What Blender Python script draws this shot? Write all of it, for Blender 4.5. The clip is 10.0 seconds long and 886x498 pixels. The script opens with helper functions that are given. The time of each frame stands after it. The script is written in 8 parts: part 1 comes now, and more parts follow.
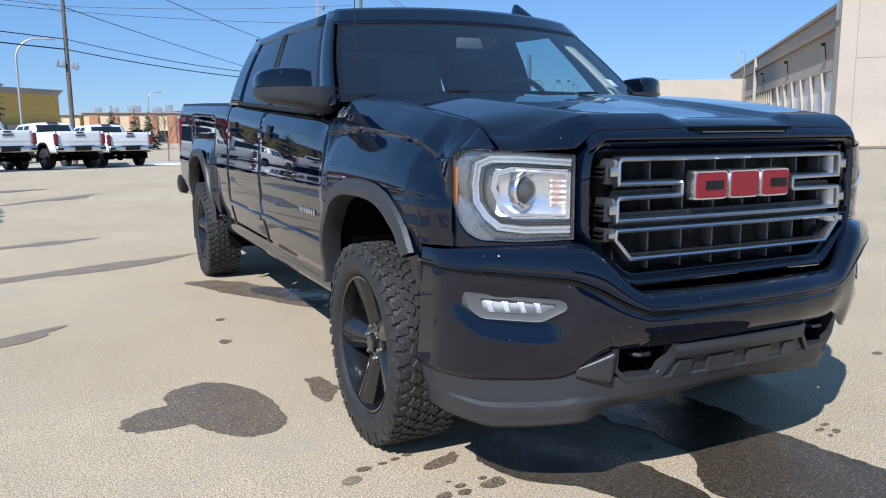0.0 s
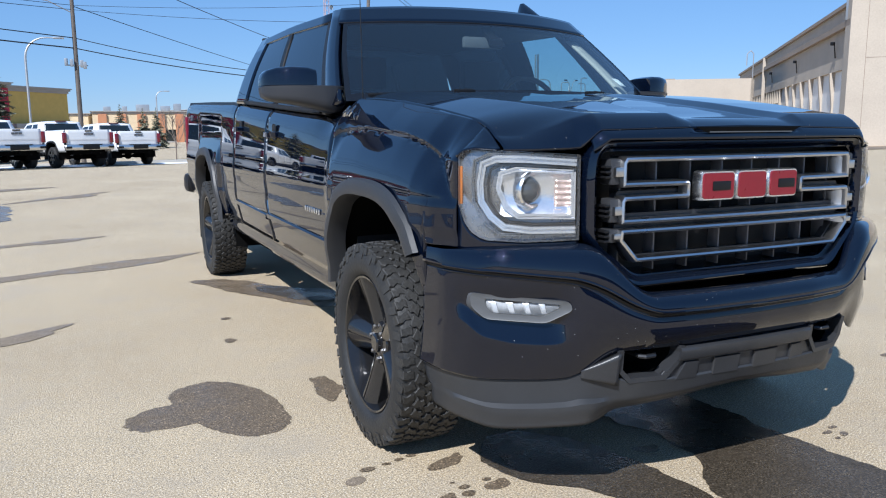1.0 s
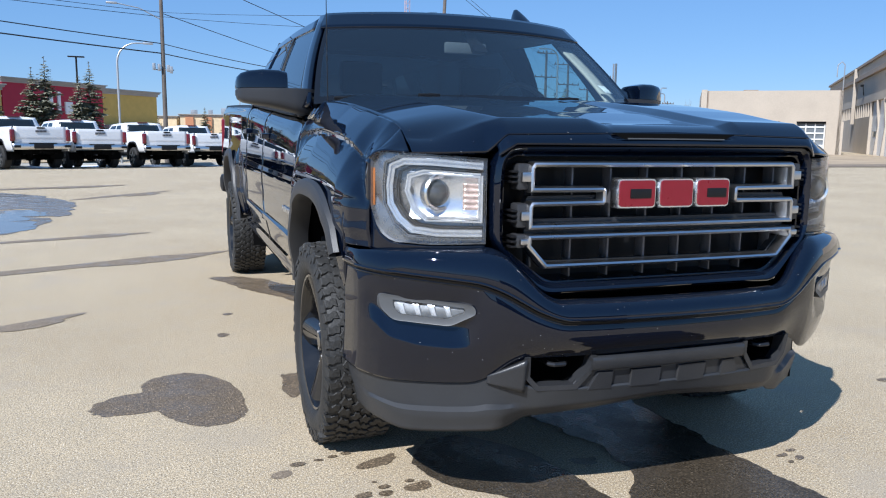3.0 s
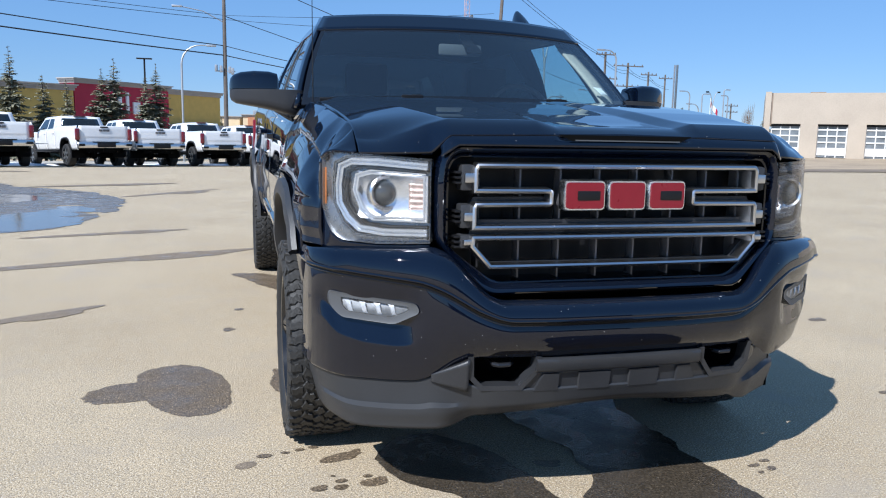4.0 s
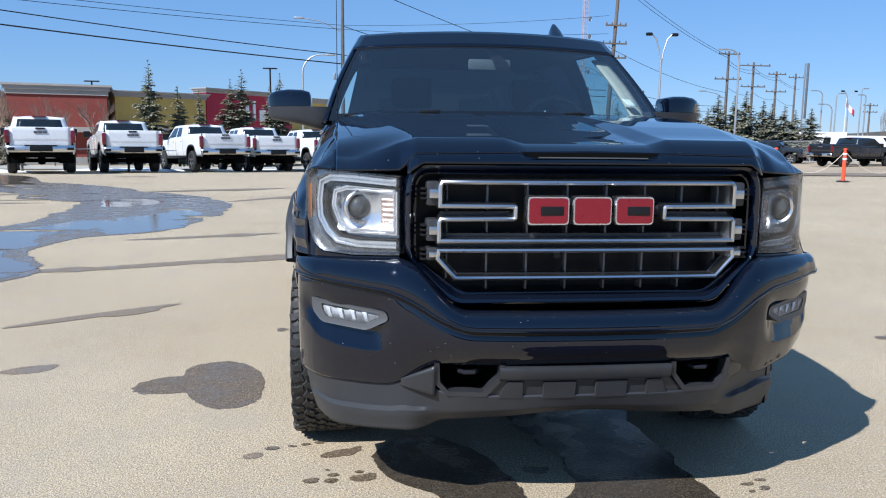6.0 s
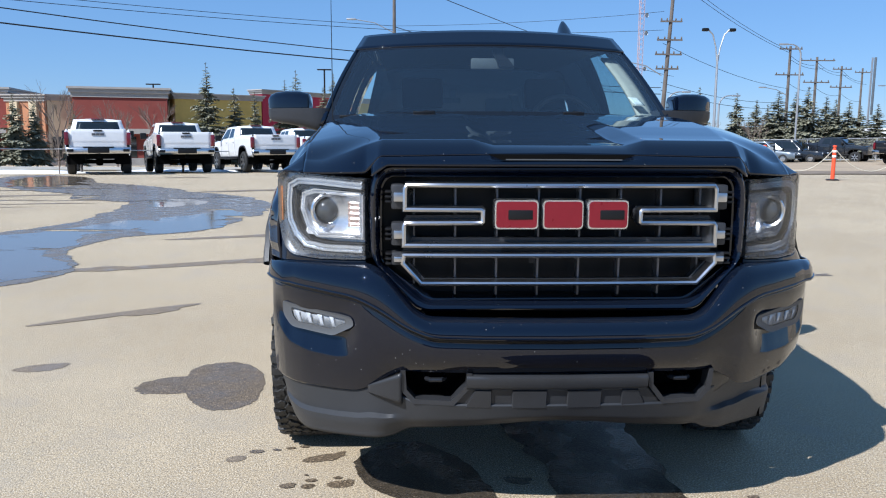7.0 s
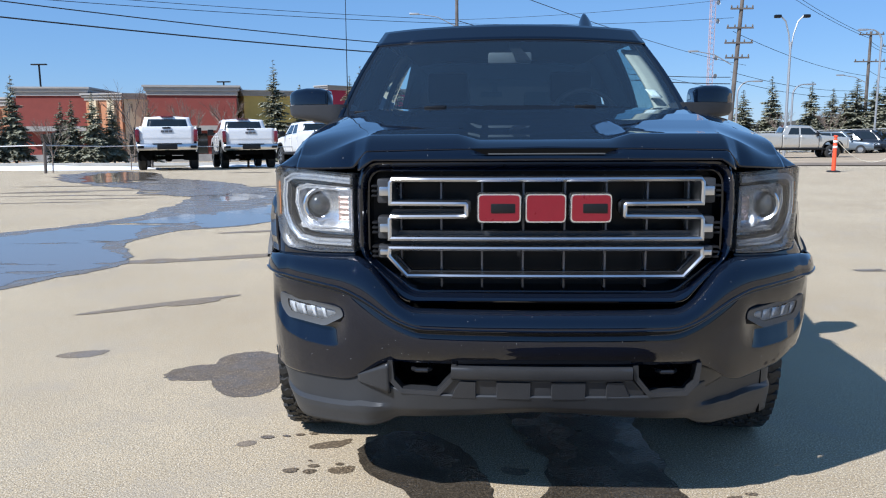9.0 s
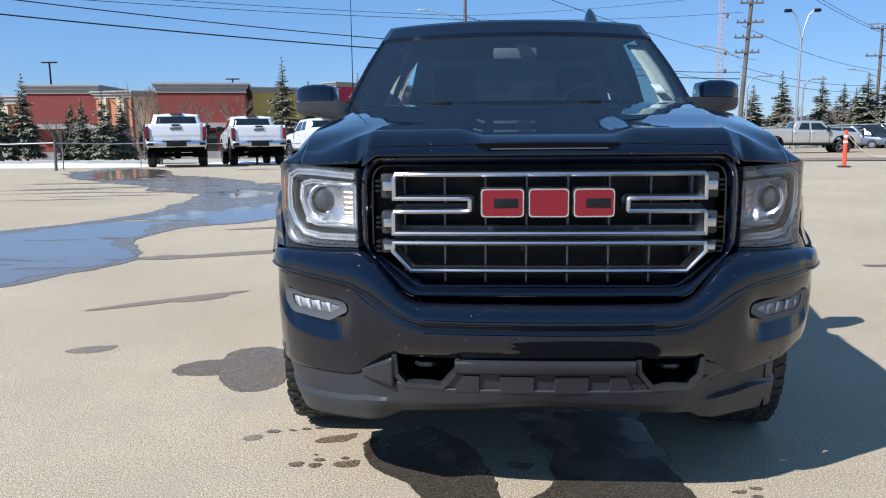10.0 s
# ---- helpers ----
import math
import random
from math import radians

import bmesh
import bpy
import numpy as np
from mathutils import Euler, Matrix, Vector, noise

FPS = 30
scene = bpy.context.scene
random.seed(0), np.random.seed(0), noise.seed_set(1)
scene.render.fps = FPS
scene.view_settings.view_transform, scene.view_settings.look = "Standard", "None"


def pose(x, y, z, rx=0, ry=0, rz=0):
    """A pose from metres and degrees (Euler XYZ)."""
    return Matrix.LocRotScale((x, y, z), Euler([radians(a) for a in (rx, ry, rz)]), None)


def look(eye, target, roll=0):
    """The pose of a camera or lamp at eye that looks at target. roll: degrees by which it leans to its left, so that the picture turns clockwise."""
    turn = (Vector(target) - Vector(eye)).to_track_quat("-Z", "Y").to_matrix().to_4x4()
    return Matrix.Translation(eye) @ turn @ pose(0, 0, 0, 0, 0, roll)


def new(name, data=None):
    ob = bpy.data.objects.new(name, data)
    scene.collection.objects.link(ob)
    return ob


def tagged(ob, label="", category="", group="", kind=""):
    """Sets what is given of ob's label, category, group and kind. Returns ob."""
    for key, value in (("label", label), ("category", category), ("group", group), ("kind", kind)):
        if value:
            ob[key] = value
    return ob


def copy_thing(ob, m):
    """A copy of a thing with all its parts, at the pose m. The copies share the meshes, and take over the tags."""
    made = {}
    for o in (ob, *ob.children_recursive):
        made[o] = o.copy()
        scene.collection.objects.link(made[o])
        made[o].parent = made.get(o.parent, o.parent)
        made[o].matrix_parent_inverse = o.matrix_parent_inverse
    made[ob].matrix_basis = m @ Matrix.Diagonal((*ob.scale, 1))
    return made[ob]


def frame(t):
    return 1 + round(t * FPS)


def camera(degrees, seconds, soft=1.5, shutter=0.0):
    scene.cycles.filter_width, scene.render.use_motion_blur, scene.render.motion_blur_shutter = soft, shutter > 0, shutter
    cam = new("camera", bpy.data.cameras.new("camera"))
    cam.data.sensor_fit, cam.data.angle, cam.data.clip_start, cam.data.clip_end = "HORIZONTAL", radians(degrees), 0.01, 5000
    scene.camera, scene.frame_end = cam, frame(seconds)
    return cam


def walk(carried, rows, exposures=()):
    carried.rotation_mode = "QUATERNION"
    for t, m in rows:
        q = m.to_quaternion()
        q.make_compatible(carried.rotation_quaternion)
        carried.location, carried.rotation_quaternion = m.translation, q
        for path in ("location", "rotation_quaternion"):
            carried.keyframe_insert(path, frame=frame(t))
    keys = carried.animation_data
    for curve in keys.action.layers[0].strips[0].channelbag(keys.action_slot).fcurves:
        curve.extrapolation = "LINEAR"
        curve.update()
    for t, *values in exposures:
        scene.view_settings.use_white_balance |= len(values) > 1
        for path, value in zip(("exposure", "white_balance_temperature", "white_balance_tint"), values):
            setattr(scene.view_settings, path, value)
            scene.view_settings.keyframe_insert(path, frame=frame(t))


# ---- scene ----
cam = camera(59.9, 10.0, soft=1.1)
PATH = [
    (0, (-2.049, -1.930, 1.268), (-1.188, -0.152, 0.957), -0.4),
    (0.5, (-2.056, -1.927, 1.269), (-1.198, -0.148, 0.956), -0.4),
    (1, (-2.036, -1.922, 1.269), (-1.191, -0.136, 0.956), -0.3),
    (1.5, (-1.940, -1.926, 1.265), (-1.119, -0.128, 0.955), -0.1),
    (2, (-1.791, -1.969, 1.266), (-1.008, -0.153, 0.961), 0.2),
    (2.5, (-1.700, -2.061, 1.254), (-0.970, -0.223, 0.956), 0.5),
    (4, (-1.233, -2.277, 1.258), (-0.707, -0.370, 0.965), 1.1),
    (4.5, (-1.133, -2.366, 1.263), (-0.681, -0.440, 0.971), 1.2),
    (5, (-1.020, -2.478, 1.267), (-0.641, -0.536, 0.977), 1.1),
    (5.5, (-0.922, -2.500, 1.296), (-0.615, -0.545, 1.008), 0.9),
    (7, (-0.495, -2.457, 1.321), (-0.404, -0.480, 1.031), 0.3),
    (7.5, (-0.408, -2.403, 1.335), (-0.369, -0.425, 1.040), 0.2),
    (8, (-0.342, -2.444, 1.341), (-0.349, -0.466, 1.043), 0.0),
    (8.5, (-0.267, -2.499, 1.329), (-0.315, -0.522, 1.027), -0.1),
    (9, (-0.233, -2.507, 1.326), (-0.312, -0.532, 1.020), -0.3),
    (9.5, (-0.221, -2.513, 1.325), (-0.317, -0.539, 1.015), -0.4),
    (10, (-0.215, -2.517, 1.322), (-0.317, -0.544, 1.007), -0.5),
]
walk(cam, [(t, look(eye, target, roll)) for t, eye, target, roll in PATH], exposures=[(0, 0.5, 5820, 10), (10, 0.5, 5820, 10)])

# ---- light ----
TO_SUN = Vector((-0.815, -0.648, 1.0)).normalized()
world = bpy.data.worlds.new("sky")
scene.world = world
world.use_nodes = True
wn = world.node_tree.nodes
sky = wn.new("ShaderNodeTexSky")
sky.sky_type = "NISHITA"
sky.sun_disc = False
sky.sun_elevation = math.asin(TO_SUN.z)
sky.sun_rotation = math.atan2(TO_SUN.x, TO_SUN.y)
sky.altitude, sky.air_density, sky.dust_density, sky.ozone_density = 650, 1.0, 0.0, 2.0
wn["Background"].inputs["Strength"].default_value = 0.070
deep = wn.new("ShaderNodeMix")
deep.data_type, deep.blend_type = "RGBA", "MULTIPLY"
deep.inputs["Factor"].default_value = 1.0
deep.inputs["B"].default_value = (0.86, 0.955, 1.13, 1)
world.node_tree.links.new(sky.outputs["Color"], deep.inputs["A"])
even = wn.new("ShaderNodeMix")
even.data_type = "RGBA"
even.inputs["Factor"].default_value = 0.5
even.inputs["B"].default_value = (2.05, 4.42, 8.0, 1)
world.node_tree.links.new(deep.outputs["Result"], even.inputs["A"])
world.node_tree.links.new(even.outputs["Result"], wn["Background"].inputs["Color"])
sun = new("sun", bpy.data.lights.new("sun", "SUN"))
sun.data.energy, sun.data.angle, sun.data.color = 4.7, radians(0.53), (1.0, 0.955, 0.89)
sun.matrix_world = look(TO_SUN * 60, (0, 0, 0))

# ---- materials ----
def nodes_of(name):
    m = bpy.data.materials.new(name)
    m.use_nodes = True
    return m, m.node_tree.nodes, m.node_tree.links, m.node_tree.nodes["Principled BSDF"]


def mat(name, color, rough=0.5, metal=0.0, coat=0.0, vary=0.12, grain=40.0, bump=0.0, big=1.5, spec=0.5, rough_vary=0.1, island=False, dark=None):
    """A surface whose colour and roughness vary at two scales, with fine relief."""
    m, n, l, b = nodes_of(name)
    co = n.new("ShaderNodeTexCoord")
    fine, wide = n.new("ShaderNodeTexNoise"), n.new("ShaderNodeTexNoise")
    fine.inputs["Scale"].default_value, wide.inputs["Scale"].default_value = grain, big
    fine.inputs["Detail"].default_value, wide.inputs["Detail"].default_value = 5, 4
    for t in (fine, wide):
        l.new(co.outputs["Object"], t.inputs["Vector"])
    add = n.new("ShaderNodeMath")
    add.operation = "ADD"
    l.new(fine.outputs["Fac"], add.inputs[0]), l.new(wide.outputs["Fac"], add.inputs[1])
    ramp = n.new("ShaderNodeMapRange")
    ramp.inputs["From Min"].default_value, ramp.inputs["From Max"].default_value = 0.7, 1.3
    l.new(add.outputs[0], ramp.inputs["Value"])
    mix = n.new("ShaderNodeMix")
    mix.data_type = "RGBA"
    low = dark or tuple(c * (1 - vary) for c in color)
    high = tuple(min(1.0, c * (1 + vary)) for c in color)
    mix.inputs["A"].default_value, mix.inputs["B"].default_value = (*low, 1), (*high, 1)
    l.new(ramp.outputs[0], mix.inputs["Factor"])
    out = mix.outputs["Result"]
    if island:
        info, hsv = n.new("ShaderNodeObjectInfo"), n.new("ShaderNodeHueSaturation")
        var = n.new("ShaderNodeMapRange")
        var.inputs["To Min"].default_value, var.inputs["To Max"].default_value = 0.8, 1.2
        l.new(info.outputs["Random"], var.inputs["Value"])
        l.new(var.outputs[0], hsv.inputs["Value"]), l.new(out, hsv.inputs["Color"])
        out = hsv.outputs["Color"]
    l.new(out, b.inputs["Base Color"])
    rr = n.new("ShaderNodeMapRange")
    rr.inputs["From Min"].default_value, rr.inputs["From Max"].default_value = 0.3, 0.7
    rr.inputs["To Min"].default_value, rr.inputs["To Max"].default_value = rough * (1 - rough_vary), min(1, rough * (1 + rough_vary))
    l.new(fine.outputs["Fac"], rr.inputs["Value"]), l.new(rr.outputs[0], b.inputs["Roughness"])
    b.inputs["Metallic"].default_value = metal
    b.inputs["Specular IOR Level"].default_value = spec
    b.inputs["Coat Weight"].default_value = coat
    b.inputs["Coat Roughness"].default_value = 0.02
    if bump:
        bp = n.new("ShaderNodeBump")
        bp.inputs["Strength"].default_value, bp.inputs["Distance"].default_value = bump, 0.01
        l.new(fine.outputs["Fac"], bp.inputs["Height"]), l.new(bp.outputs[0], b.inputs["Normal"])
    return m


def glass_mat(name, tint, gloss=1.0, rough=0.0, ior=1.5, haze=None):
    """Thin glass: it lets light straight through, tinted, and mirrors by Fresnel."""
    m = bpy.data.materials.new(name)
    m.use_nodes = True
    n, l = m.node_tree.nodes, m.node_tree.links
    n.remove(n["Principled BSDF"])
    tr, gl, fr, mx = n.new("ShaderNodeBsdfTransparent"), n.new("ShaderNodeBsdfGlossy"), n.new("ShaderNodeFresnel"), n.new("ShaderNodeMixShader")
    tr.inputs["Color"].default_value = (*tint, 1)
    gl.inputs["Roughness"].default_value = rough
    gl.inputs["Color"].default_value = (gloss, gloss, gloss, 1)
    fr.inputs["IOR"].default_value = ior
    l.new(fr.outputs[0], mx.inputs[0]), l.new(tr.outputs[0], mx.inputs[1]), l.new(gl.outputs[0], mx.inputs[2])
    last = mx
    if haze:
        df, mh = n.new("ShaderNodeBsdfDiffuse"), n.new("ShaderNodeMixShader")
        df.inputs["Color"].default_value = (0.6, 0.6, 0.6, 1)
        mh.inputs[0].default_value = haze
        l.new(mx.outputs[0], mh.inputs[1]), l.new(df.outputs[0], mh.inputs[2])
        last = mh
    l.new(last.outputs[0], n["Material Output"].inputs["Surface"])
    return m


def paint_mat():
    """Black clear-coated paint, slightly bluer on top faces, with stone chips."""
    m, n, l, b = nodes_of("black_paint")
    co, fine, vor = n.new("ShaderNodeTexCoord"), n.new("ShaderNodeTexNoise"), n.new("ShaderNodeTexVoronoi")
    fine.inputs["Scale"].default_value, fine.inputs["Detail"].default_value = 3.0, 6
    vor.inputs["Scale"].default_value = 45.0
    l.new(co.outputs["Object"], fine.inputs["Vector"]), l.new(co.outputs["Object"], vor.inputs["Vector"])
    chip = n.new("ShaderNodeMapRange")
    chip.inputs["From Min"].default_value, chip.inputs["From Max"].default_value = 0.058, 0.034
    l.new(vor.outputs["Distance"], chip.inputs["Value"])
    gate = n.new("ShaderNodeMath")
    gate.operation = "GREATER_THAN"
    gate.inputs[1].default_value = 0.72
    sep = n.new("ShaderNodeSeparateColor")
    l.new(vor.outputs["Color"], sep.inputs[0]), l.new(sep.outputs[0], gate.inputs[0])
    both = n.new("ShaderNodeMath")
    both.operation = "MULTIPLY"
    l.new(chip.outputs[0], both.inputs[0]), l.new(gate.outputs[0], both.inputs[1])
    mix = n.new("ShaderNodeMix")
    mix.data_type = "RGBA"
    mix.inputs["A"].default_value, mix.inputs["B"].default_value = (0.0016, 0.0034, 0.0100, 1), (0.52, 0.51, 0.48, 1)
    # stones strike what faces forward; what faces up turns slightly bluer and lighter
    geo, axes, struck, marks = n.new("ShaderNodeNewGeometry"), n.new("ShaderNodeSeparateXYZ"), n.new("ShaderNodeMapRange"), n.new("ShaderNodeMath")
    struck.inputs["From Min"].default_value, struck.inputs["From Max"].default_value = -0.1, -0.5
    l.new(axes.outputs["Y"], struck.inputs["Value"])
    marks.operation = "MULTIPLY"
    l.new(both.outputs[0], marks.inputs[0]), l.new(struck.outputs[0], marks.inputs[1]), l.new(marks.outputs[0], mix.inputs["Factor"])
    film, patchy, top_mix = n.new("ShaderNodeMapRange"), n.new("ShaderNodeMapRange"), n.new("ShaderNodeMath")
    l.new(geo.outputs["Normal"], axes.inputs[0])
    film.inputs["From Min"].default_value, film.inputs["From Max"].default_value = 0.55, 0.97
    l.new(axes.outputs["Z"], film.inputs["Value"])
    patchy.inputs["To Min"].default_value, patchy.inputs["To Max"].default_value = 0.5, 1.0
    l.new(fine.outputs["Fac"], patchy.inputs["Value"])
    top_mix.operation = "MULTIPLY"
    l.new(film.outputs[0], top_mix.inputs[0]), l.new(patchy.outputs[0], top_mix.inputs[1])
    dusty = n.new("ShaderNodeMix")
    dusty.data_type = "RGBA"
    dusty.inputs["B"].default_value = (0.006, 0.009, 0.016, 1)
    l.new(top_mix.outputs[0], dusty.inputs["Factor"]), l.new(mix.outputs["Result"], dusty.inputs["A"])
    l.new(dusty.outputs["Result"], b.inputs["Base Color"])
    rr = n.new("ShaderNodeMapRange")
    rr.inputs["To Min"].default_value, rr.inputs["To Max"].default_value = 0.004, 0.03
    l.new(fine.outputs["Fac"], rr.inputs["Value"]), l.new(rr.outputs[0], b.inputs["Roughness"])
    b.inputs["Coat Weight"].default_value, b.inputs["Coat Roughness"].default_value = 0.25, 0.0
    b.inputs["Specular IOR Level"].default_value = 0.5
    return m


def ground_mat():
    """Pale worn lot surface: fine aggregate, dusty patches, hairline cracks and faint tyre marks."""
    m, n, l, b = nodes_of("lot_surface")
    co = n.new("ShaderNodeTexCoord")

    def tex(kind, scale, detail=6, rough=0.6):
        t = n.new(kind)
        t.inputs["Scale"].default_value = scale
        if "Detail" in t.inputs:
            t.inputs["Detail"].default_value, t.inputs["Roughness"].default_value = detail, rough
        l.new(co.outputs["Object"], t.inputs["Vector"])
        return t

    grit, stone, dust, wide = tex("ShaderNodeTexNoise", 150, 2, 0.7), tex("ShaderNodeTexVoronoi", 58), tex("ShaderNodeTexNoise", 6, 8), tex("ShaderNodeTexNoise", 0.5, 6)
    coarse = tex("ShaderNodeTexNoise", 45, 3)

    def mix(a, c, fac, mode="MIX"):
        x = n.new("ShaderNodeMix")
        x.data_type, x.blend_type = "RGBA", mode
        for key, v in (("A", a), ("B", c)):
            if isinstance(v, tuple):
                x.inputs[key].default_value = (*v, 1)
            else:
                l.new(v, x.inputs[key])
        if isinstance(fac, float):
            x.inputs["Factor"].default_value = fac
        else:
            l.new(fac, x.inputs["Factor"])
        return x.outputs["Result"]

    def rng(v, a, c, lo=0.0, hi=1.0):
        r = n.new("ShaderNodeMapRange")
        r.inputs["From Min"].default_value, r.inputs["From Max"].default_value = a, c
        r.inputs["To Min"].default_value, r.inputs["To Max"].default_value = lo, hi
        l.new(v, r.inputs["Value"])
        return r.outputs[0]

    def prod(a, c):
        x = n.new("ShaderNodeMath")
        x.operation = "MULTIPLY"
        l.new(a, x.inputs[0]), l.new(c, x.inputs[1])
        return x.outputs[0]

    base = mix((0.445, 0.345, 0.216), (0.565, 0.45, 0.294), rng(wide.outputs["Fac"], 0.35, 0.65))
    base = mix(base, (0.495, 0.40, 0.266), rng(dust.outputs["Fac"], 0.45, 0.7))
    base = mix(base, (0.36, 0.30, 0.225), rng(coarse.outputs["Fac"], 0.50, 0.66, 0.0, 0.6))
    base = mix(base, (0.17, 0.14, 0.105), rng(grit.outputs["Fac"], 0.52, 0.66, 0.0, 0.85))
    base = mix(base, (0.76, 0.69, 0.57), rng(grit.outputs["Fac"], 0.46, 0.34, 0.0, 0.75))
    tone = n.new("ShaderNodeSeparateColor")
    l.new(stone.outputs["Color"], tone.inputs[0])
    base = mix(base, (0.11, 0.095, 0.08), prod(rng(stone.outputs["Distance"], 0.50, 0.30), rng(tone.outputs[0], 0.84, 0.88, 0.0, 0.85)))
    base = mix(base, (0.86, 0.80, 0.68), prod(rng(stone.outputs["Distance"], 0.45, 0.25), rng(tone.outputs[1], 0.82, 0.86, 0.0, 0.9)))
    sand, chips, pits = tex("ShaderNodeTexNoise", 430, 2, 0.6), tex("ShaderNodeTexVoronoi", 120), tex("ShaderNodeTexNoise", 110, 4, 0.7)

    def shade(colour, v, a, c, lo, hi):
        grey = n.new("ShaderNodeCombineColor")
        f = rng(v, a, c, lo, hi)
        for i in range(3):
            l.new(f, grey.inputs[i])
        return mix(colour, grey.outputs[0], 1.0, "MULTIPLY")
    base = shade(base, sand.outputs["Fac"], 0.34, 0.66, 0.46, 1.35)
    base = shade(base, pits.outputs["Fac"], 0.34, 0.64, 0.68, 1.24)
    tint = n.new("ShaderNodeSeparateColor")
    l.new(chips.outputs["Color"], tint.inputs[0])
    base = mix(base, (0.06, 0.05, 0.04), prod(rng(chips.outputs["Distance"], 0.46, 0.34), rng(tint.outputs[0], 0.88, 0.91, 0.0, 0.95)))
    base = mix(base, (0.90, 0.84, 0.74), prod(rng(chips.outputs["Distance"], 0.46, 0.34), rng(tint.outputs[1], 0.84, 0.88, 0.0, 0.95)))
    wear = tex("ShaderNodeTexNoise", 1.7, 9, 0.65)
    base = mix(base, (0.37, 0.315, 0.245), rng(wear.outputs["Fac"], 0.52, 0.68, 0.0, 0.55))
    l.new(base, b.inputs["Base Color"])
    b.inputs["Roughness"].default_value = 0.9
    b.inputs["Specular IOR Level"].default_value = 0.2
    bp = n.new("ShaderNodeBump")
    bp.inputs["Strength"].default_value, bp.inputs["Distance"].default_value = 0.7, 0.005
    l.new(grit.outputs["Fac"], bp.inputs["Height"]), l.new(bp.outputs[0], b.inputs["Normal"])
    return m


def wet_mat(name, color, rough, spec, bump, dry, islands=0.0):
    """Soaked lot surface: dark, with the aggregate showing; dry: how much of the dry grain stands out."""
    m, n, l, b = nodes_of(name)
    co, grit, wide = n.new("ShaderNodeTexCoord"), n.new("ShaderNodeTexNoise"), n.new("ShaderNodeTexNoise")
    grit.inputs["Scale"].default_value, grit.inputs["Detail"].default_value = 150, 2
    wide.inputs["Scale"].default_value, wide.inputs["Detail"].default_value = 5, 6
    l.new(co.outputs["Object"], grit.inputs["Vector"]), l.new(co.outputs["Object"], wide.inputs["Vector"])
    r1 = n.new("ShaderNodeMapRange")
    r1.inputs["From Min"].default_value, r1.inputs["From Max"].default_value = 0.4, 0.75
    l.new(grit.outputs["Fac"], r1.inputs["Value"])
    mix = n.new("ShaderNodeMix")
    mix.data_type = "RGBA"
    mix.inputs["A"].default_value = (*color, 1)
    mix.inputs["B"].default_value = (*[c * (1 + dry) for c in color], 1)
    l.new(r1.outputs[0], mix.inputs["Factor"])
    # pale stone specks, which also stand for sun glitter on the wet grain
    stone, near, tone, pick, both_s, pale = (n.new(k) for k in ("ShaderNodeTexVoronoi", "ShaderNodeMapRange", "ShaderNodeSeparateColor", "ShaderNodeMapRange", "ShaderNodeMath", "ShaderNodeMix"))
    stone.inputs["Scale"].default_value = 95
    l.new(co.outputs["Object"], stone.inputs["Vector"]), l.new(stone.outputs["Color"], tone.inputs[0])
    near.inputs["From Min"].default_value, near.inputs["From Max"].default_value = 0.40, 0.28
    pick.inputs["From Min"].default_value, pick.inputs["From Max"].default_value = 0.80, 0.92
    both_s.operation, pale.data_type = "MULTIPLY", "RGBA"
    l.new(stone.outputs["Distance"], near.inputs["Value"]), l.new(tone.outputs[0], pick.inputs["Value"])
    l.new(near.outputs[0], both_s.inputs[0]), l.new(pick.outputs[0], both_s.inputs[1])
    pale.inputs["B"].default_value = (*[min(0.5, c * (1 + 1.6 * dry)) for c in color], 1)
    l.new(both_s.outputs[0], pale.inputs["Factor"]), l.new(mix.outputs["Result"], pale.inputs["A"])
    l.new(pale.outputs["Result"], b.inputs["Base Color"])
    r2 = n.new("ShaderNodeMapRange")
    r2.inputs["From Min"].default_value, r2.inputs["From Max"].default_value = 0.35, 0.65
    r2.inputs["To Min"].default_value, r2.inputs["To Max"].default_value = rough * 0.5, rough * 1.4
    l.new(wide.outputs["Fac"], r2.inputs["Value"]), l.new(r2.outputs[0], b.inputs["Roughness"])
    b.inputs["Specular IOR Level"].default_value = spec
    bp = n.new("ShaderNodeBump")
    bp.inputs["Strength"].default_value, bp.inputs["Distance"].default_value = bump, 0.004
    l.new(grit.outputs["Fac"], bp.inputs["Height"]), l.new(bp.outputs[0], b.inputs["Normal"])
    # the shore dries out in ragged flecks: the stored rim value runs from 0 inside to 1 at the outline
    rim, fleck, add, cut = n.new("ShaderNodeAttribute"), n.new("ShaderNodeTexNoise"), n.new("ShaderNodeMath"), n.new("ShaderNodeMapRange")
    rim.attribute_name = "rim"
    fleck.inputs["Scale"].default_value, fleck.inputs["Detail"].default_value, fleck.inputs["Roughness"].default_value = 14, 9, 0.75
    l.new(co.outputs["Object"], fleck.inputs["Vector"])
    add.operation = "MULTIPLY_ADD"
    add.inputs[1].default_value = 0.8
    l.new(fleck.outputs["Fac"], add.inputs[0]), l.new(rim.outputs["Fac"], add.inputs[2])
    cut.inputs["From Min"].default_value, cut.inputs["From Max"].default_value = 1.14, 1.26
    l.new(add.outputs[0], cut.inputs["Value"])
    clear, both = n.new("ShaderNodeBsdfTransparent"), n.new("ShaderNodeMixShader")
    gone = cut.outputs[0]
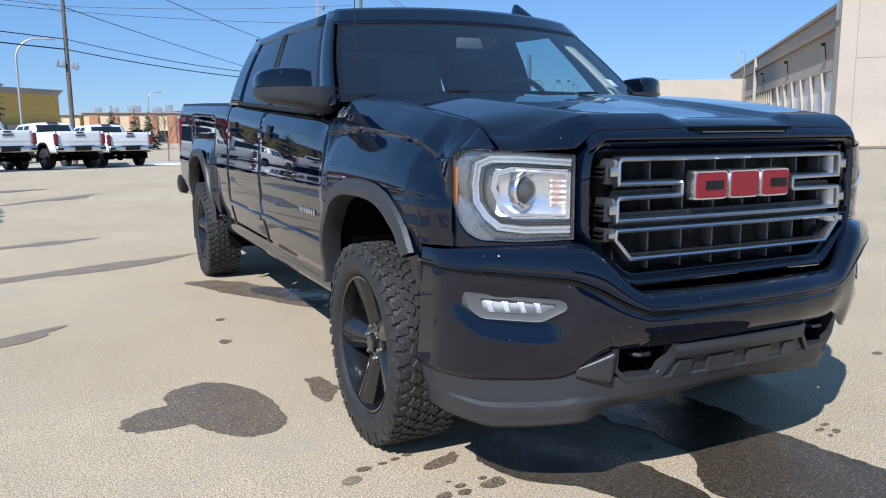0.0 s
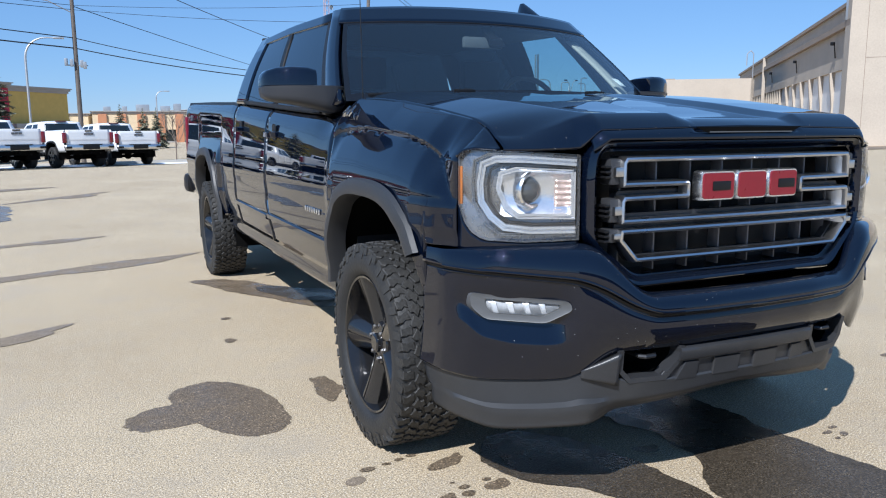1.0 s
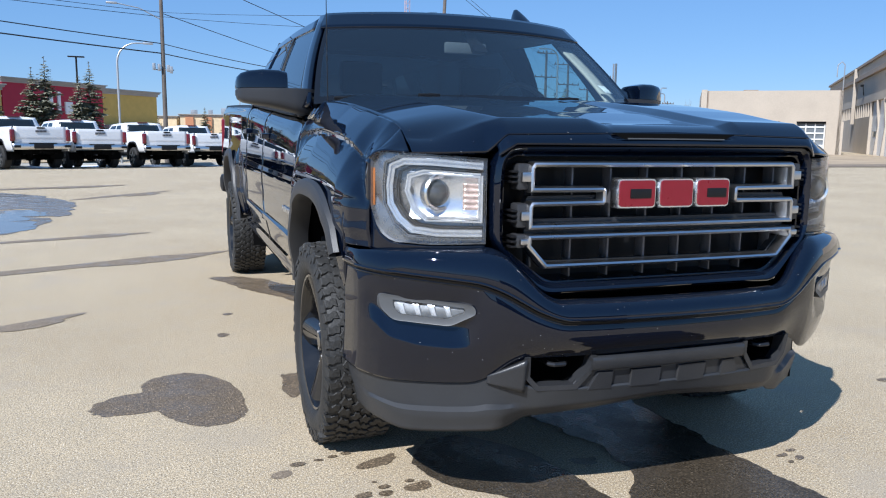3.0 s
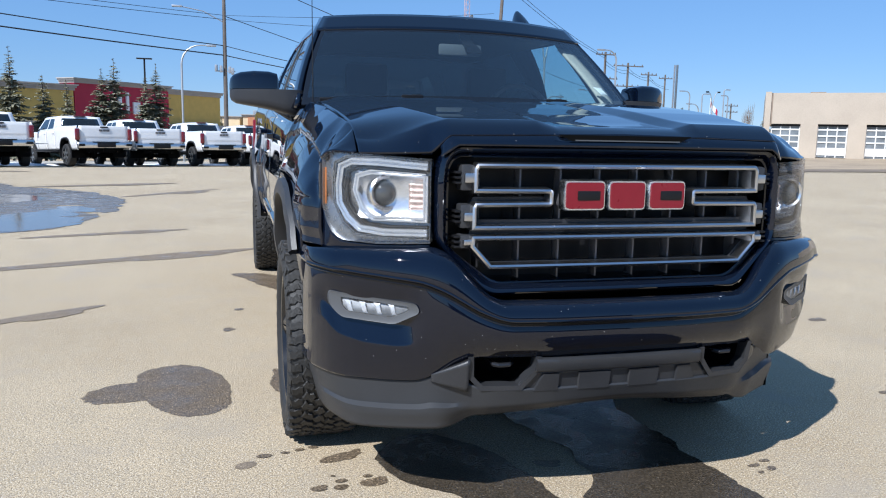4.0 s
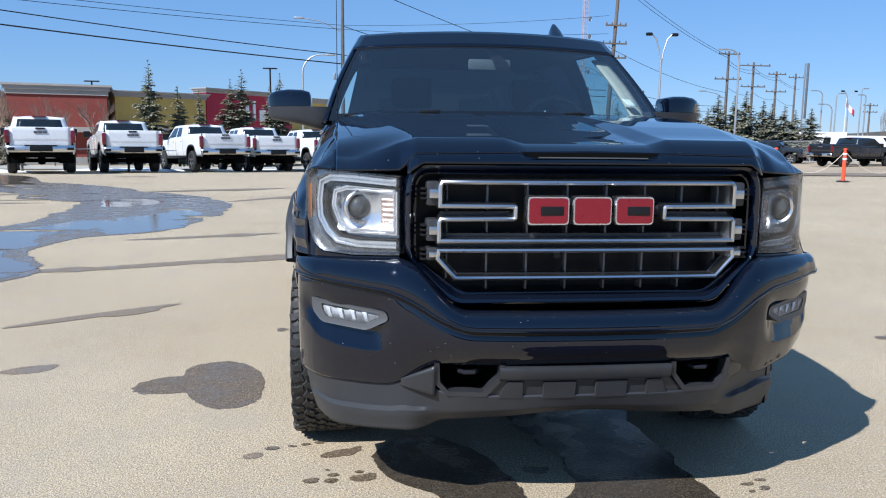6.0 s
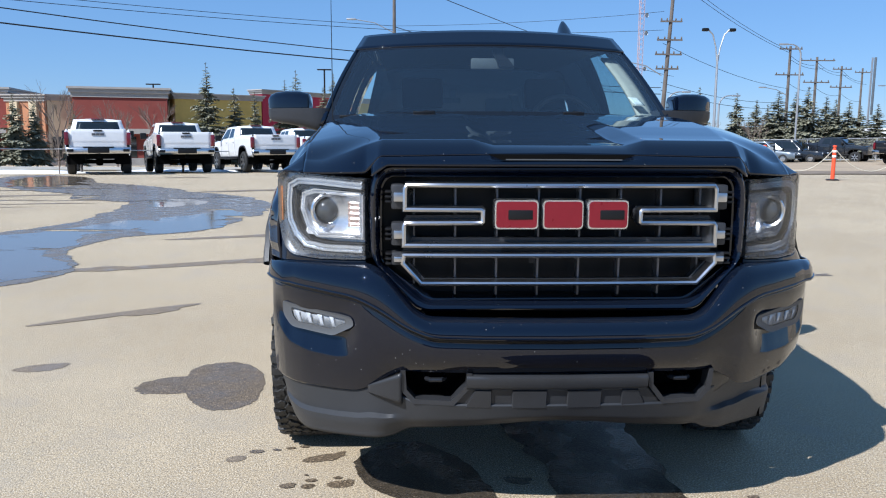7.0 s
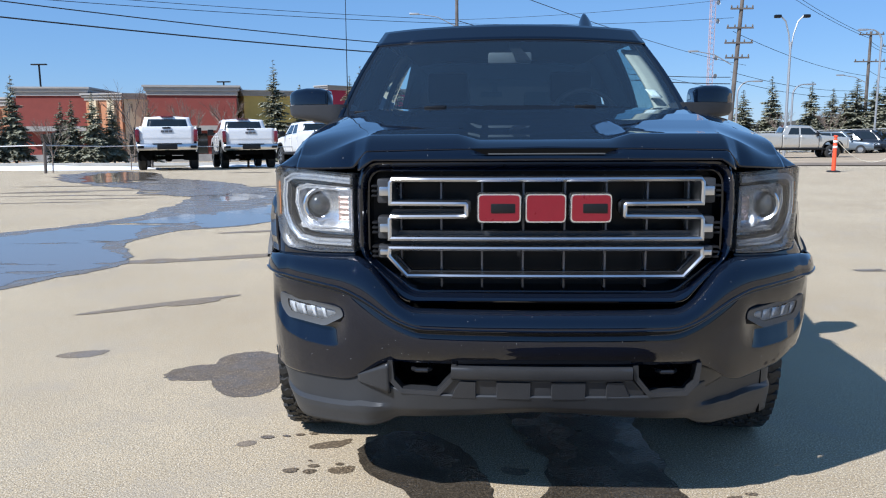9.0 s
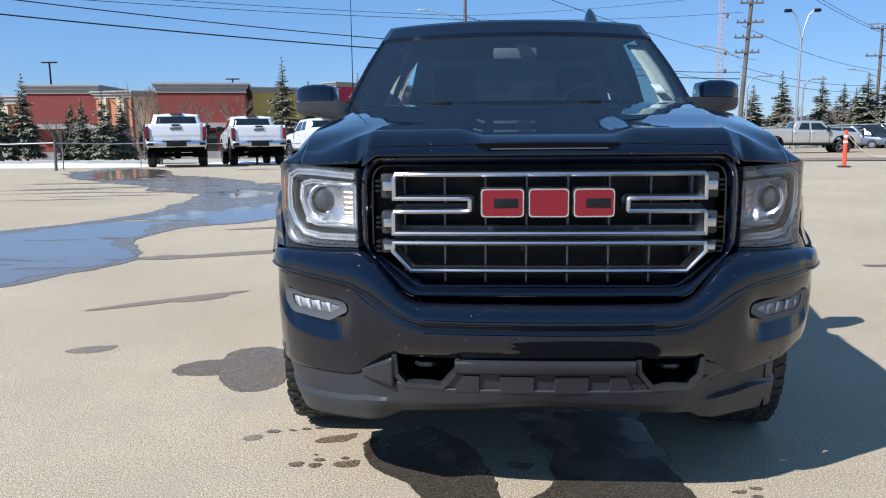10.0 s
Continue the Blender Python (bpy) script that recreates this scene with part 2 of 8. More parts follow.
    if islands:
        # humps of dry surface stand out of a shallow sheet
        aim, hump, above, most = n.new("ShaderNodeMapping"), n.new("ShaderNodeTexNoise"), n.new("ShaderNodeMapRange"), n.new("ShaderNodeMath")
        aim.inputs["Scale"].default_value = (0.55, 1.5, 1.0)
        hump.inputs["Scale"].default_value, hump.inputs["Detail"].default_value, hump.inputs["Roughness"].default_value = 0.9, 6, 0.55
        l.new(co.outputs["Object"], aim.inputs["Vector"]), l.new(aim.outputs[0], hump.inputs["Vector"])
        above.inputs["From Min"].default_value, above.inputs["From Max"].default_value = islands, islands + 0.025
        l.new(hump.outputs["Fac"], above.inputs["Value"])
        most.operation = "MAXIMUM"
        l.new(gone, most.inputs[0]), l.new(above.outputs[0], most.inputs[1])
        gone = most.outputs[0]
    l.new(gone, both.inputs[0]), l.new(b.outputs[0], both.inputs[1]), l.new(clear.outputs[0], both.inputs[2])
    l.new(both.outputs[0], n["Material Output"].inputs["Surface"])
    return m


PAINT = paint_mat()
LOT = ground_mat()
WET = wet_mat("damp_lot", (0.080, 0.060, 0.039), 0.5, 0.5, 0.9, 2.8)
DAMP = wet_mat("half_dry_lot", (0.16, 0.127, 0.092), 0.7, 0.3, 0.5, 1.0)
FILM = wet_mat("wet_film_lot", (0.135, 0.110, 0.083), 0.30, 0.34, 0.10, 0.7, 0.62)
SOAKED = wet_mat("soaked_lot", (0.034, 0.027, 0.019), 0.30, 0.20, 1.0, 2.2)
WATER = wet_mat("standing_water", (0.15, 0.125, 0.10), 0.06, 1.0, 0.02, 0.4, 0.58)
CHROME = mat("chrome", (0.82, 0.83, 0.84), 0.26, 1.0, vary=0.04, grain=12)
BRUSHED = mat("brushed_grille_chrome", (0.58, 0.58, 0.59), 0.28, 1.0, vary=0.03, grain=6, rough_vary=0.03)
SATIN = mat("satin_silver", (0.55, 0.56, 0.58), 0.28, 1.0, vary=0.06)
MIRROR_SHELL = mat("satin_mirror_shell", (0.026, 0.028, 0.033), 0.42, spec=0.4, grain=300, bump=0.05, vary=0.15)
TRIM = mat("grey_plastic", (0.028, 0.029, 0.032), 0.45, bump=0.12, grain=600, vary=0.15)
VALANCE = mat("dusty_grey_plastic", (0.028, 0.030, 0.034), 0.5, bump=0.1, grain=500, vary=0.25, big=4)
SATIN_BLACK = mat("satin_black_steel", (0.035, 0.036, 0.04), 0.3, 0.6)
DARK = mat("black_plastic", (0.008, 0.008, 0.009), 0.45, grain=300, bump=0.05, spec=0.3)
GLOSSBAR = mat("piano_black", (0.005, 0.005, 0.006), 0.35, spec=0.35)
# Near-black base: the shade of cavities and undersides is put into the colour.
VOID = mat("cavity_shade_black", (0.004, 0.004, 0.004), 0.8, spec=0.05)
UPRIGHT = mat("grey_grille_upright", (0.11, 0.11, 0.12), 0.35, 0.3)
RUBBER = mat("tyre_rubber", (0.017, 0.017, 0.017), 0.6, grain=90, bump=0.25, vary=0.35, big=6)
TREAD = mat("dusty_tread_rubber", (0.024, 0.0235, 0.0225), 0.6, grain=120, bump=0.3, vary=0.5, big=5)
RIM = mat("black_wheel_paint", (0.010, 0.010, 0.011), 0.18, coat=0.4, grain=30)
RED = mat("red_enamel", (0.19, 0.004, 0.014), 0.3, coat=0.2, vary=0.06)
AMBER = mat("amber_plastic", (0.5, 0.16, 0.03), 0.3, vary=0.1)
BOWL = mat("pale_reflector_bowl", (0.76, 0.775, 0.81), 0.24, 0.85, vary=0.12, grain=18, big=9)
WHITE_LENS = mat("frosted_reflector", (0.64, 0.67, 0.72), 0.24, 0.78, vary=0.06, grain=15)
LAMP_BODY = mat("lamp_housing", (0.28, 0.29, 0.31), 0.28, 0.8, vary=0.1)
BEZEL = mat("grey_lamp_bezel", (0.075, 0.078, 0.082), 0.45, grain=400, bump=0.06, vary=0.15)
SKID = mat("dark_skid_plastic", (0.028, 0.029, 0.032), 0.36, spec=0.42, grain=300, bump=0.08, vary=0.25, big=5)
CLEAR = glass_mat("clear_lens", (0.93, 0.95, 0.97), 0.9, haze=0.02)
WINDSHIELD = glass_mat("windscreen_glass", (0.60, 0.76, 0.80), 1.0, ior=1.86, haze=0.005)
SIDE_GLASS = glass_mat("side_glass", (0.60, 0.72, 0.72), 1.0)
PRIVACY = glass_mat("privacy_glass", (0.012, 0.015, 0.017), 1.0, ior=1.6)
FRIT = mat("black_glass_border", (0.006, 0.006, 0.007), 0.12)
CABIN = mat("dark_cabin_cloth", (0.012, 0.013, 0.015), 0.8, grain=200, bump=0.1)
DASH = mat("dark_dash_plastic", (0.055, 0.058, 0.062), 0.55, grain=200)
LINER = mat("pale_pillar_liner", (0.40, 0.39, 0.34), 0.8)
MIRROR = mat("mirror_glass", (0.9, 0.9, 0.9), 0.02, 1.0, vary=0.02)
MIRROR_BACK = mat("grey_mirror_back", (0.12, 0.13, 0.14), 0.4)
PAPER = mat("white_sticker", (0.75, 0.78, 0.78), 0.6)
FOG_LENS = mat("fog_reflector", (0.50, 0.52, 0.55), 0.25, 0.2, vary=0.25, grain=55, big=20)
STEEL = mat("bare_steel", (0.30, 0.30, 0.31), 0.35, 1.0)

WATER.node_tree.nodes["Principled BSDF"].inputs["IOR"].default_value = 1.9
WHEEL_GREY = mat("grey_wheel_rim", (0.10, 0.105, 0.11), 0.5)

# ---- mesh helpers ----
def finish(bm, name, material, smooth=True, sharp=34):
    bmesh.ops.recalc_face_normals(bm, faces=bm.faces)
    me = bpy.data.meshes.new(name)
    if smooth:
        limit = radians(sharp)
        for f in bm.faces:
            f.smooth = True
        for e in bm.edges:
            if len(e.link_faces) == 2 and e.calc_face_angle(0) > limit:
                e.smooth = False
    bm.to_mesh(me)
    bm.free()
    me.materials.append(material)
    return me


def part(name, bm, material, parent, label="", sharp=34, smooth=True, kind=""):
    ob = new(name, finish(bm, name, material, smooth, sharp))
    ob.parent = parent
    if label:
        ob["label"] = label
    if kind:
        ob["kind"] = kind
    return ob


def thing(name, label, category, at=(0, 0, 0), rz=0.0, group="", kind=""):
    ob = new(name)
    ob.empty_display_size = 0.2
    ob.matrix_basis = pose(*at, 0, 0, rz)
    return tagged(ob, label, category, group, kind)


def single(name, bm, material, label, category, kind="", group="", sharp=34):
    ob = new(name, finish(bm, name, material, True, sharp))
    return tagged(ob, label, category, group, kind)


def faced(ob, d):
    """Turns an open sheet so that it faces along d."""
    total = Vector((0, 0, 0))
    for f in ob.data.polygons:
        total += f.normal * f.area
    if total.dot(Vector(d)) < 0:
        ob.data.flip_normals()
    return ob


def solid(ob, thick, d=None, offset=-1.0):
    """Gives a sheet thickness behind the side that faces along d."""
    if d is not None:
        faced(ob, d)
    md = ob.modifiers.new("sheet", "SOLIDIFY")
    md.thickness, md.offset = thick, offset
    return ob


def box(bm, c, s, m=None):
    """A box with middle c and sizes s, turned by the matrix m about its middle."""
    vs = []
    for dx in (-0.5, 0.5):
        for dy in (-0.5, 0.5):
            for dz in (-0.5, 0.5):
                p = Vector((dx * s[0], dy * s[1], dz * s[2]))
                vs.append(bm.verts.new(Vector(c) + (m @ p if m else p)))
    for q in ((0, 1, 3, 2), (4, 6, 7, 5), (0, 4, 5, 1), (2, 3, 7, 6), (0, 2, 6, 4), (1, 5, 7, 3)):
        bm.faces.new([vs[i] for i in q])
    return bm


def cbox(bm, c, s, b=0.01):
    """A box with chamfered edges."""
    tmp = bmesh.new()
    box(tmp, c, s)
    bmesh.ops.bevel(tmp, geom=list(tmp.edges), offset=b, segments=2, affect="EDGES", profile=0.6)
    return merge(bm, tmp)


def merge(bm, other):
    vm = {v: bm.verts.new(v.co) for v in other.verts}
    for f in other.faces:
        bm.faces.new([vm[v] for v in f.verts])
    other.free()
    return bm


def grid(bm, fn, nu, nv, wrap=False):
    """A sheet of (nu+1) x (nv+1) places fn(u, v), u and v from 0 to 1."""
    rows = [[bm.verts.new(fn(i / nu, j / nv)) for j in range(nv + 1)] for i in range(nu + (0 if wrap else 1))]
    for i in range(nu):
        a, b = rows[i], rows[(i + 1) % len(rows)]
        for j in range(nv):
            bm.faces.new((a[j], b[j], b[j + 1], a[j + 1]))
    return bm


def loft(bm, loops, closed=True, caps=False):
    rows = [[bm.verts.new(p) for p in loop] for loop in loops]
    for a, b in zip(rows, rows[1:]):
        k = len(a)
        for i in range(k if closed else k - 1):
            j = (i + 1) % k
            bm.faces.new((a[i], a[j], b[j], b[i]))
    if caps:
        bm.faces.new(rows[0][::-1]), bm.faces.new(rows[-1])
    return bm


def frames_along(path, closed):
    """For each place of a path: the way on, bisected at corners."""
    out = []
    k = len(path)
    for i in range(k):
        a = path[i - 1] if (i > 0 or closed) else path[i]
        c = path[(i + 1) % k] if (i < k - 1 or closed) else path[i]
        d1, d2 = (path[i] - a), (c - path[i])
        d1 = d1.normalized() if d1.length > 1e-9 else d2.normalized()
        d2 = d2.normalized() if d2.length > 1e-9 else d1
        d = (d1 + d2).normalized()
        out.append((d, 1.0 / max(0.4, d.dot(d1))))
    return out


def sweep(bm, path, profile, up=(0, 1, 0), closed=False, caps=True):
    """Carries a profile of (across, along up) along a path; corners are mitred."""
    path = [Vector(p) for p in path]
    up = Vector(up)
    loops = []
    for p, (d, k) in zip(path, frames_along(path, closed)):
        side = d.cross(up).normalized()
        loops.append([p + side * a * k + up * b for a, b in profile])
    if closed:
        loops.append(loops[0])
        rows = [[bm.verts.new(q) for q in lp] for lp in loops[:-1]]
        rows.append(rows[0])
        for a, b in zip(rows, rows[1:]):
            for i in range(len(a)):
                j = (i + 1) % len(a)
                bm.faces.new((a[i], a[j], b[j], b[i]))
        return bm
    return loft(bm, loops, True, caps)


def tube(bm, path, r, n=8, r2=None):
    path = [Vector(p) for p in path]
    fr = frames_along(path, False)
    ref = Vector((0, 0, 1)) if abs(fr[0][0].z) < 0.9 else Vector((1, 0, 0))
    loops = []
    for i, (p, (d, _)) in enumerate(zip(path, fr)):
        a = d.cross(ref)
        a = a.normalized() if a.length > 1e-6 else d.orthogonal().normalized()
        b = a.cross(d).normalized()
        ref = b
        rad = r if r2 is None else r + (r2 - r) * i / max(1, len(path) - 1)
        loops.append([p + (a * math.cos(2 * math.pi * k / n) + b * math.sin(2 * math.pi * k / n)) * rad for k in range(n)])
    return loft(bm, loops, True, True)


def lathe(bm, profile, n, m=None, closed=False):
    """Turns a profile of (radius, along) about the x axis, then moves it by m."""
    m = m or Matrix()
    rows = [[bm.verts.new(m @ Vector((x, r * math.cos(2 * math.pi * i / n), r * math.sin(2 * math.pi * i / n)))) for r, x in profile] for i in range(n)]
    for i in range(n):
        a, b = rows[i], rows[(i + 1) % n]
        for j in range(len(profile) - (0 if closed else 1)):
            k = (j + 1) % len(profile)
            try:
                bm.faces.new((a[j], b[j], b[k], a[k]))
            except ValueError:
                pass
    return bm


def prism(bm, poly, at, depth, u=(1, 0, 0), v=(0, 0, 1)):
    """A flat shape of (a, b) in the plane of u and v from at, pushed back by depth along u x v."""
    u, v, at = Vector(u), Vector(v), Vector(at)
    w = u.cross(v) * depth
    lo = [at + u * a + v * b for a, b in poly]
    return loft(bm, [lo, [p + w for p in lo]], True, True)


def lerp_table(table, x):
    """Straight-line reading of a table of (x, value) rows."""
    if x <= table[0][0]:
        return table[0][1]
    for (a, va), (b, vb) in zip(table, table[1:]):
        if x <= b:
            return va + (vb - va) * (x - a) / (b - a)
    return table[-1][1]


def smooth_table(table, x, w=0.03):
    return sum(lerp_table(table, x + w * k) * wt for k, wt in ((-2, 1), (-1, 4), (0, 6), (1, 4), (2, 1))) / 16


def step(a, b, x):
    t = min(1.0, max(0.0, (x - a) / (b - a)))
    return t * t * (3 - 2 * t)


def round_poly(pts, r, n=4):
    """A closed 2D outline with its corners rounded by r."""
    out = []
    k = len(pts)
    for i in range(k):
        p, a, b = Vector(pts[i]), Vector(pts[i - 1]), Vector(pts[(i + 1) % k])
        da, db = (a - p), (b - p)
        ra = min(r, da.length * 0.45, db.length * 0.45)
        p1, p2 = p + da.normalized() * ra, p + db.normalized() * ra
        for j in range(n + 1):
            t = j / n
            out.append(tuple(p1 * (1 - t) ** 2 + p * 2 * t * (1 - t) + p2 * t * t))
    return out

# ---- ground ----
def terrain(x, y):
    """The lot is level near the truck and falls gently away towards the road."""
    k = lerp_table([(-5, 0.038), (8, 0.03), (25, 0.02), (45, 0.010), (70, 0.004)], x)
    d = max(0.0, min(y, 72.0) - 22.0)
    return -k * d * d / (d + 4.0)


def build_ground():
    near = [-70 + 4 * i for i in range(36)]
    far = [100, 160, 300, 700, 1800, 4000]
    xs = [-v for v in far[::-1]] + near + far
    ys = [-4000, -1500, -500, -200, -100, -50, -25, -12, -6, 0, 6, 12, 18, 20] + [22 + 2 * i for i in range(27)] + [90, 120, 200, 400, 900, 2000, 4500]
    verts = [(x, y, terrain(x, y)) for y in ys for x in xs]
    w = len(xs)
    faces = [(j * w + i, j * w + i + 1, (j + 1) * w + i + 1, (j + 1) * w + i) for j in range(len(ys) - 1) for i in range(w - 1)]
    me = bpy.data.meshes.new("ground")
    me.from_pydata(verts, [], faces)
    for p in me.polygons:
        p.use_smooth = True
    me.materials.append(LOT)
    tagged(new("ground", me), "pale tan worn concrete lot with fine gravel grain", "ground", kind="structure")


LAYERS = []


def spread(ob):
    """Draws a stain out from the place where the lot is seen, to the lot's true level."""
    for v in ob.data.vertices:
        z = v.co.z - terrain(v.co.x, v.co.y)
        v.co.x, v.co.y = -0.9 + (v.co.x + 0.9) * 1.022, -2.2 + (v.co.y + 2.2) * 1.022
        v.co.z = terrain(v.co.x, v.co.y) + z
    return ob


def store_rim(ob, values):
    """Keeps how near each place lies to the dried-out edge."""
    ob.data.attributes.new("rim", "FLOAT", "POINT").data.foreach_set("value", values)


def patch(name, label, category, material, c, lobes, z=0.0015, rough=0.06, n=120, seed=0, kind=""):
    """A flat pool whose outline joins ellipses (dx, dy, rx, ry, degrees) round c, made ragged."""
    LAYERS.append(name)
    z += 0.00006 * len(LAYERS) + (0.004 if c[1] > 15 else 0.0)
    outline = []
    for i in range(n):
        a = 2 * math.pi * i / n
        d = Vector((math.cos(a), math.sin(a)))
        far = 0.0
        for dx, dy, rx, ry, deg in lobes:
            ca, sa = math.cos(radians(-deg)), math.sin(radians(-deg))
            o = Vector((-dx * ca + dy * sa, -dx * sa - dy * ca))
            q = Vector((d.x * ca - d.y * sa, d.x * sa + d.y * ca))
            A = (q.x / rx) ** 2 + (q.y / ry) ** 2
            B = 2 * (o.x * q.x / rx**2 + o.y * q.y / ry**2)
            C = (o.x / rx) ** 2 + (o.y / ry) ** 2 - 1
            disc = B * B - 4 * A * C
            if disc > 0:
                far = max(far, (-B + math.sqrt(disc)) / (2 * A))
        p = Vector((c[0] + d.x * far, c[1] + d.y * far, seed * 7.3))
        k = noise.fractal(p * 2.2, 1.0, 2.0, 4) * rough * 1.4 + noise.fractal(p * 9.0, 1.0, 2.0, 4) * rough * 0.7
        far = max(0.005, far * (1.09 + k))
        x, y = c[0] + d.x * far, c[1] + d.y * far
        outline.append((x, y, terrain(x, y) + z))
    bm = bmesh.new()
    mid = bm.verts.new((c[0], c[1], terrain(*c) + z))
    soft = 0.74 if max(q[2] for q in lobes) > 0.2 else 0.25
    inner = [bm.verts.new((c[0] + (x - c[0]) * soft, c[1] + (y - c[1]) * soft, terrain(c[0] + (x - c[0]) * soft, c[1] + (y - c[1]) * soft) + z)) for x, y, _ in outline]
    outer = [bm.verts.new(p) for p in outline]
    for i in range(n):
        j = (i + 1) % n
        bm.faces.new((mid, inner[i], inner[j]))
        bm.faces.new((inner[i], outer[i], outer[j], inner[j]))
    ob = spread(single(name, bm, material, label, category, kind=kind))
    store_rim(ob, [0.0] * (n + 1) + [1.0] * n)
    return ob


def build_water():
    damp = "dark damp patch drying on the pale lot surface"
    patch("damp_patch", "dark irregular oil-like damp patch on the pale lot", "stain", WET, (-1.46, 1.48), [(0.0, 0.0, 0.385, 0.19, -80), (-0.06, 0.20, 0.16, 0.17, 0), (0.05, -0.20, 0.15, 0.16, 0), (-0.24, -0.01, 0.185, 0.135, 8)], rough=0.05, seed=1)
    for k, (x, y, rx, ry, a) in enumerate([(-1.83, 1.36, 0.035, 0.03, 0), (-1.2, 0.53, 0.04, 0.03, 20), (-1.0, 1.52, 0.07, 0.2, -8), (-0.93, 1.28, 0.05, 0.09, 0), (-2.55, 1.8, 0.14, 0.07, 20), (-0.76, 0.29, 0.065, 0.04, 10), (-0.88, 0.27, 0.03, 0.025, 0), (-0.84, 0.53, 0.09, 0.035, 20), (-0.09, 0.29, 0.06, 0.03, -30), (0.68, 0.10, 0.03, 0.012, 0), (0.75, 0.13, 0.025, 0.012, 0),
            (-0.5, 0.2, 0.025, 0.02, 0), (-1.2, 3.15, 0.03, 0.03, 0), (-1.27, 2.6, 0.03, 0.05, 0), (1.75, 0.45, 0.05, 0.03, 30), (1.9, 0.7, 0.03, 0.02, 0), (1.55, 0.25, 0.035, 0.02, 0), (2.7, 2.1, 0.10, 0.05, 10), (1.62, 0.32, 0.02, 0.015, 0), (3.4, 4.6, 0.2, 0.07, 0)]):
        patch("damp_spot", "small dark damp spot on the pale lot", "stain", DAMP if k in (1, 4) else WET, (x, y), [(0, 0, rx, ry, a), (rx * 0.5, ry * 0.3, rx * 0.6, ry * 0.7, a + 40)], rough=0.30, n=72, seed=20 + k)
    rnd = random.Random(12)
    for k in range(13):
        x, y = rnd.choice(((-0.74, 0.34), (-0.92, 0.31), (0.72, 0.08), (-0.98, 0.62)))
        r = rnd.uniform(0.006, 0.017)
        patch("damp_spot", "tiny dark drip mark on the pale lot", "stain", WET, (x + rnd.gauss(0, 0.075), y + rnd.gauss(0, 0.045)), [(0, 0, r * 1.7, r, rnd.uniform(-30, 30))], rough=0.35, n=24, seed=100 + k)
    for k, (x, y, rx, ry, a) in enumerate([(-2.25, 5.5, 1.45, 0.12, 23), (-2.6, 7.5, 0.95, 0.10, 20), (-2.57, 3.13, 0.58, 0.06, 35), (-2.4, 13.7, 1.35, 0.13, 50), (-3.6, 5.0, 0.5, 0.09, 10), (-3.9, 16.0, 1.6, 0.2, 25), (-7.3, 21.6, 0.65, 0.16, 8), (-8.8, 14.2, 1.6, 0.12, 15), (-9.3, 15.8, 1.9, 0.12, 12), (-7.6, 12.2, 1.3, 0.06, 10), (-8.3, 11.4, 1.1, 0.05, 12), (-8.9, 12.9, 1.4, 0.06, 9), (-7.1, 13.0, 0.9, 0.05, 8), (-9.6, 13.7, 1.2, 0.06, 10)]):
        patch("damp_streak", "long half-dried damp streak across the pale lot", "stain", DAMP, (x, y), [(0, 0, rx, ry, a), (rx * 0.3, rx * 0.1, rx * 0.35, ry * 1.5, a)], rough=0.10, seed=40 + k)
    patch("damp_patch", damp, "stain", WET, (-0.78, 3.92), [(0.0, 0.0, 0.62, 0.16, -62), (-0.22, 0.42, 0.32, 0.10, -40), (0.25, -0.40, 0.35, 0.20, -60)], rough=0.16, seed=5)
    patch("puddle", "thin puddle under the truck's doors mirroring the sky", "puddle", SOAKED, (-0.58, 3.72), [(0.0, 0, 0.40, 0.14, -62), (0.1, -0.1, 0.2, 0.2, 0)], z=0.003, rough=0.09, seed=6)
    # the long meltwater pool and its wet margin
    wet = "broad wet margin of meltwater on the lot"
    def pool(name, label, category, material, rows, z, rough, seed, often=1.1, blend=0.12):
        """A sheet between two shores, given as (y, west, east)."""
        LAYERS.append(name)
        z += 0.00006 * len(LAYERS)
        west, east = [(r[0], r[1]) for r in rows], [(r[0], r[2]) for r in rows]
        y0, y1 = rows[0][0], rows[-1][0]
        def fn(u, v):
            y = y0 + (y1 - y0) * v
            a, b = smooth_table(west, y, blend), smooth_table(east, y, blend)
            k = rough * min(1.0, 6 * v, 6 * (1 - v))
            a += k * noise.fractal(Vector((seed, y * often, 0)), 1.0, 2.0, 6)
            b += k * noise.fractal(Vector((seed + 9, y * often, 0)), 1.0, 2.0, 6)
            x = a + (b - a) * u
            return Vector((x, y, terrain(x, y) + z))
        bm = bmesh.new()
        grid(bm, fn, 40, 200)
        ob = spread(faced(single(name, bm, material, label, category), (0, 0, 1)))
        store_rim(ob, [max(0.0, 10 * abs(2 * i / 40 - 1) - 9, 20 * abs(2 * j / 200 - 1) - 19) for i in range(41) for j in range(201)])
        return ob
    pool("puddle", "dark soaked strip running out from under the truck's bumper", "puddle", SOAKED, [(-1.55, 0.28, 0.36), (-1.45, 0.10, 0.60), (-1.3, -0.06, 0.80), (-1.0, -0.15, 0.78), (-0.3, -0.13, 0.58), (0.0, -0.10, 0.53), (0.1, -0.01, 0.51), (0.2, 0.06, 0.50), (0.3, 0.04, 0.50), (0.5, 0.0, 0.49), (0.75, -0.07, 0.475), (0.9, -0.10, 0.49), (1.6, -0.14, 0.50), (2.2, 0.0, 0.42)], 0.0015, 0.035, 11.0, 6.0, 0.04)
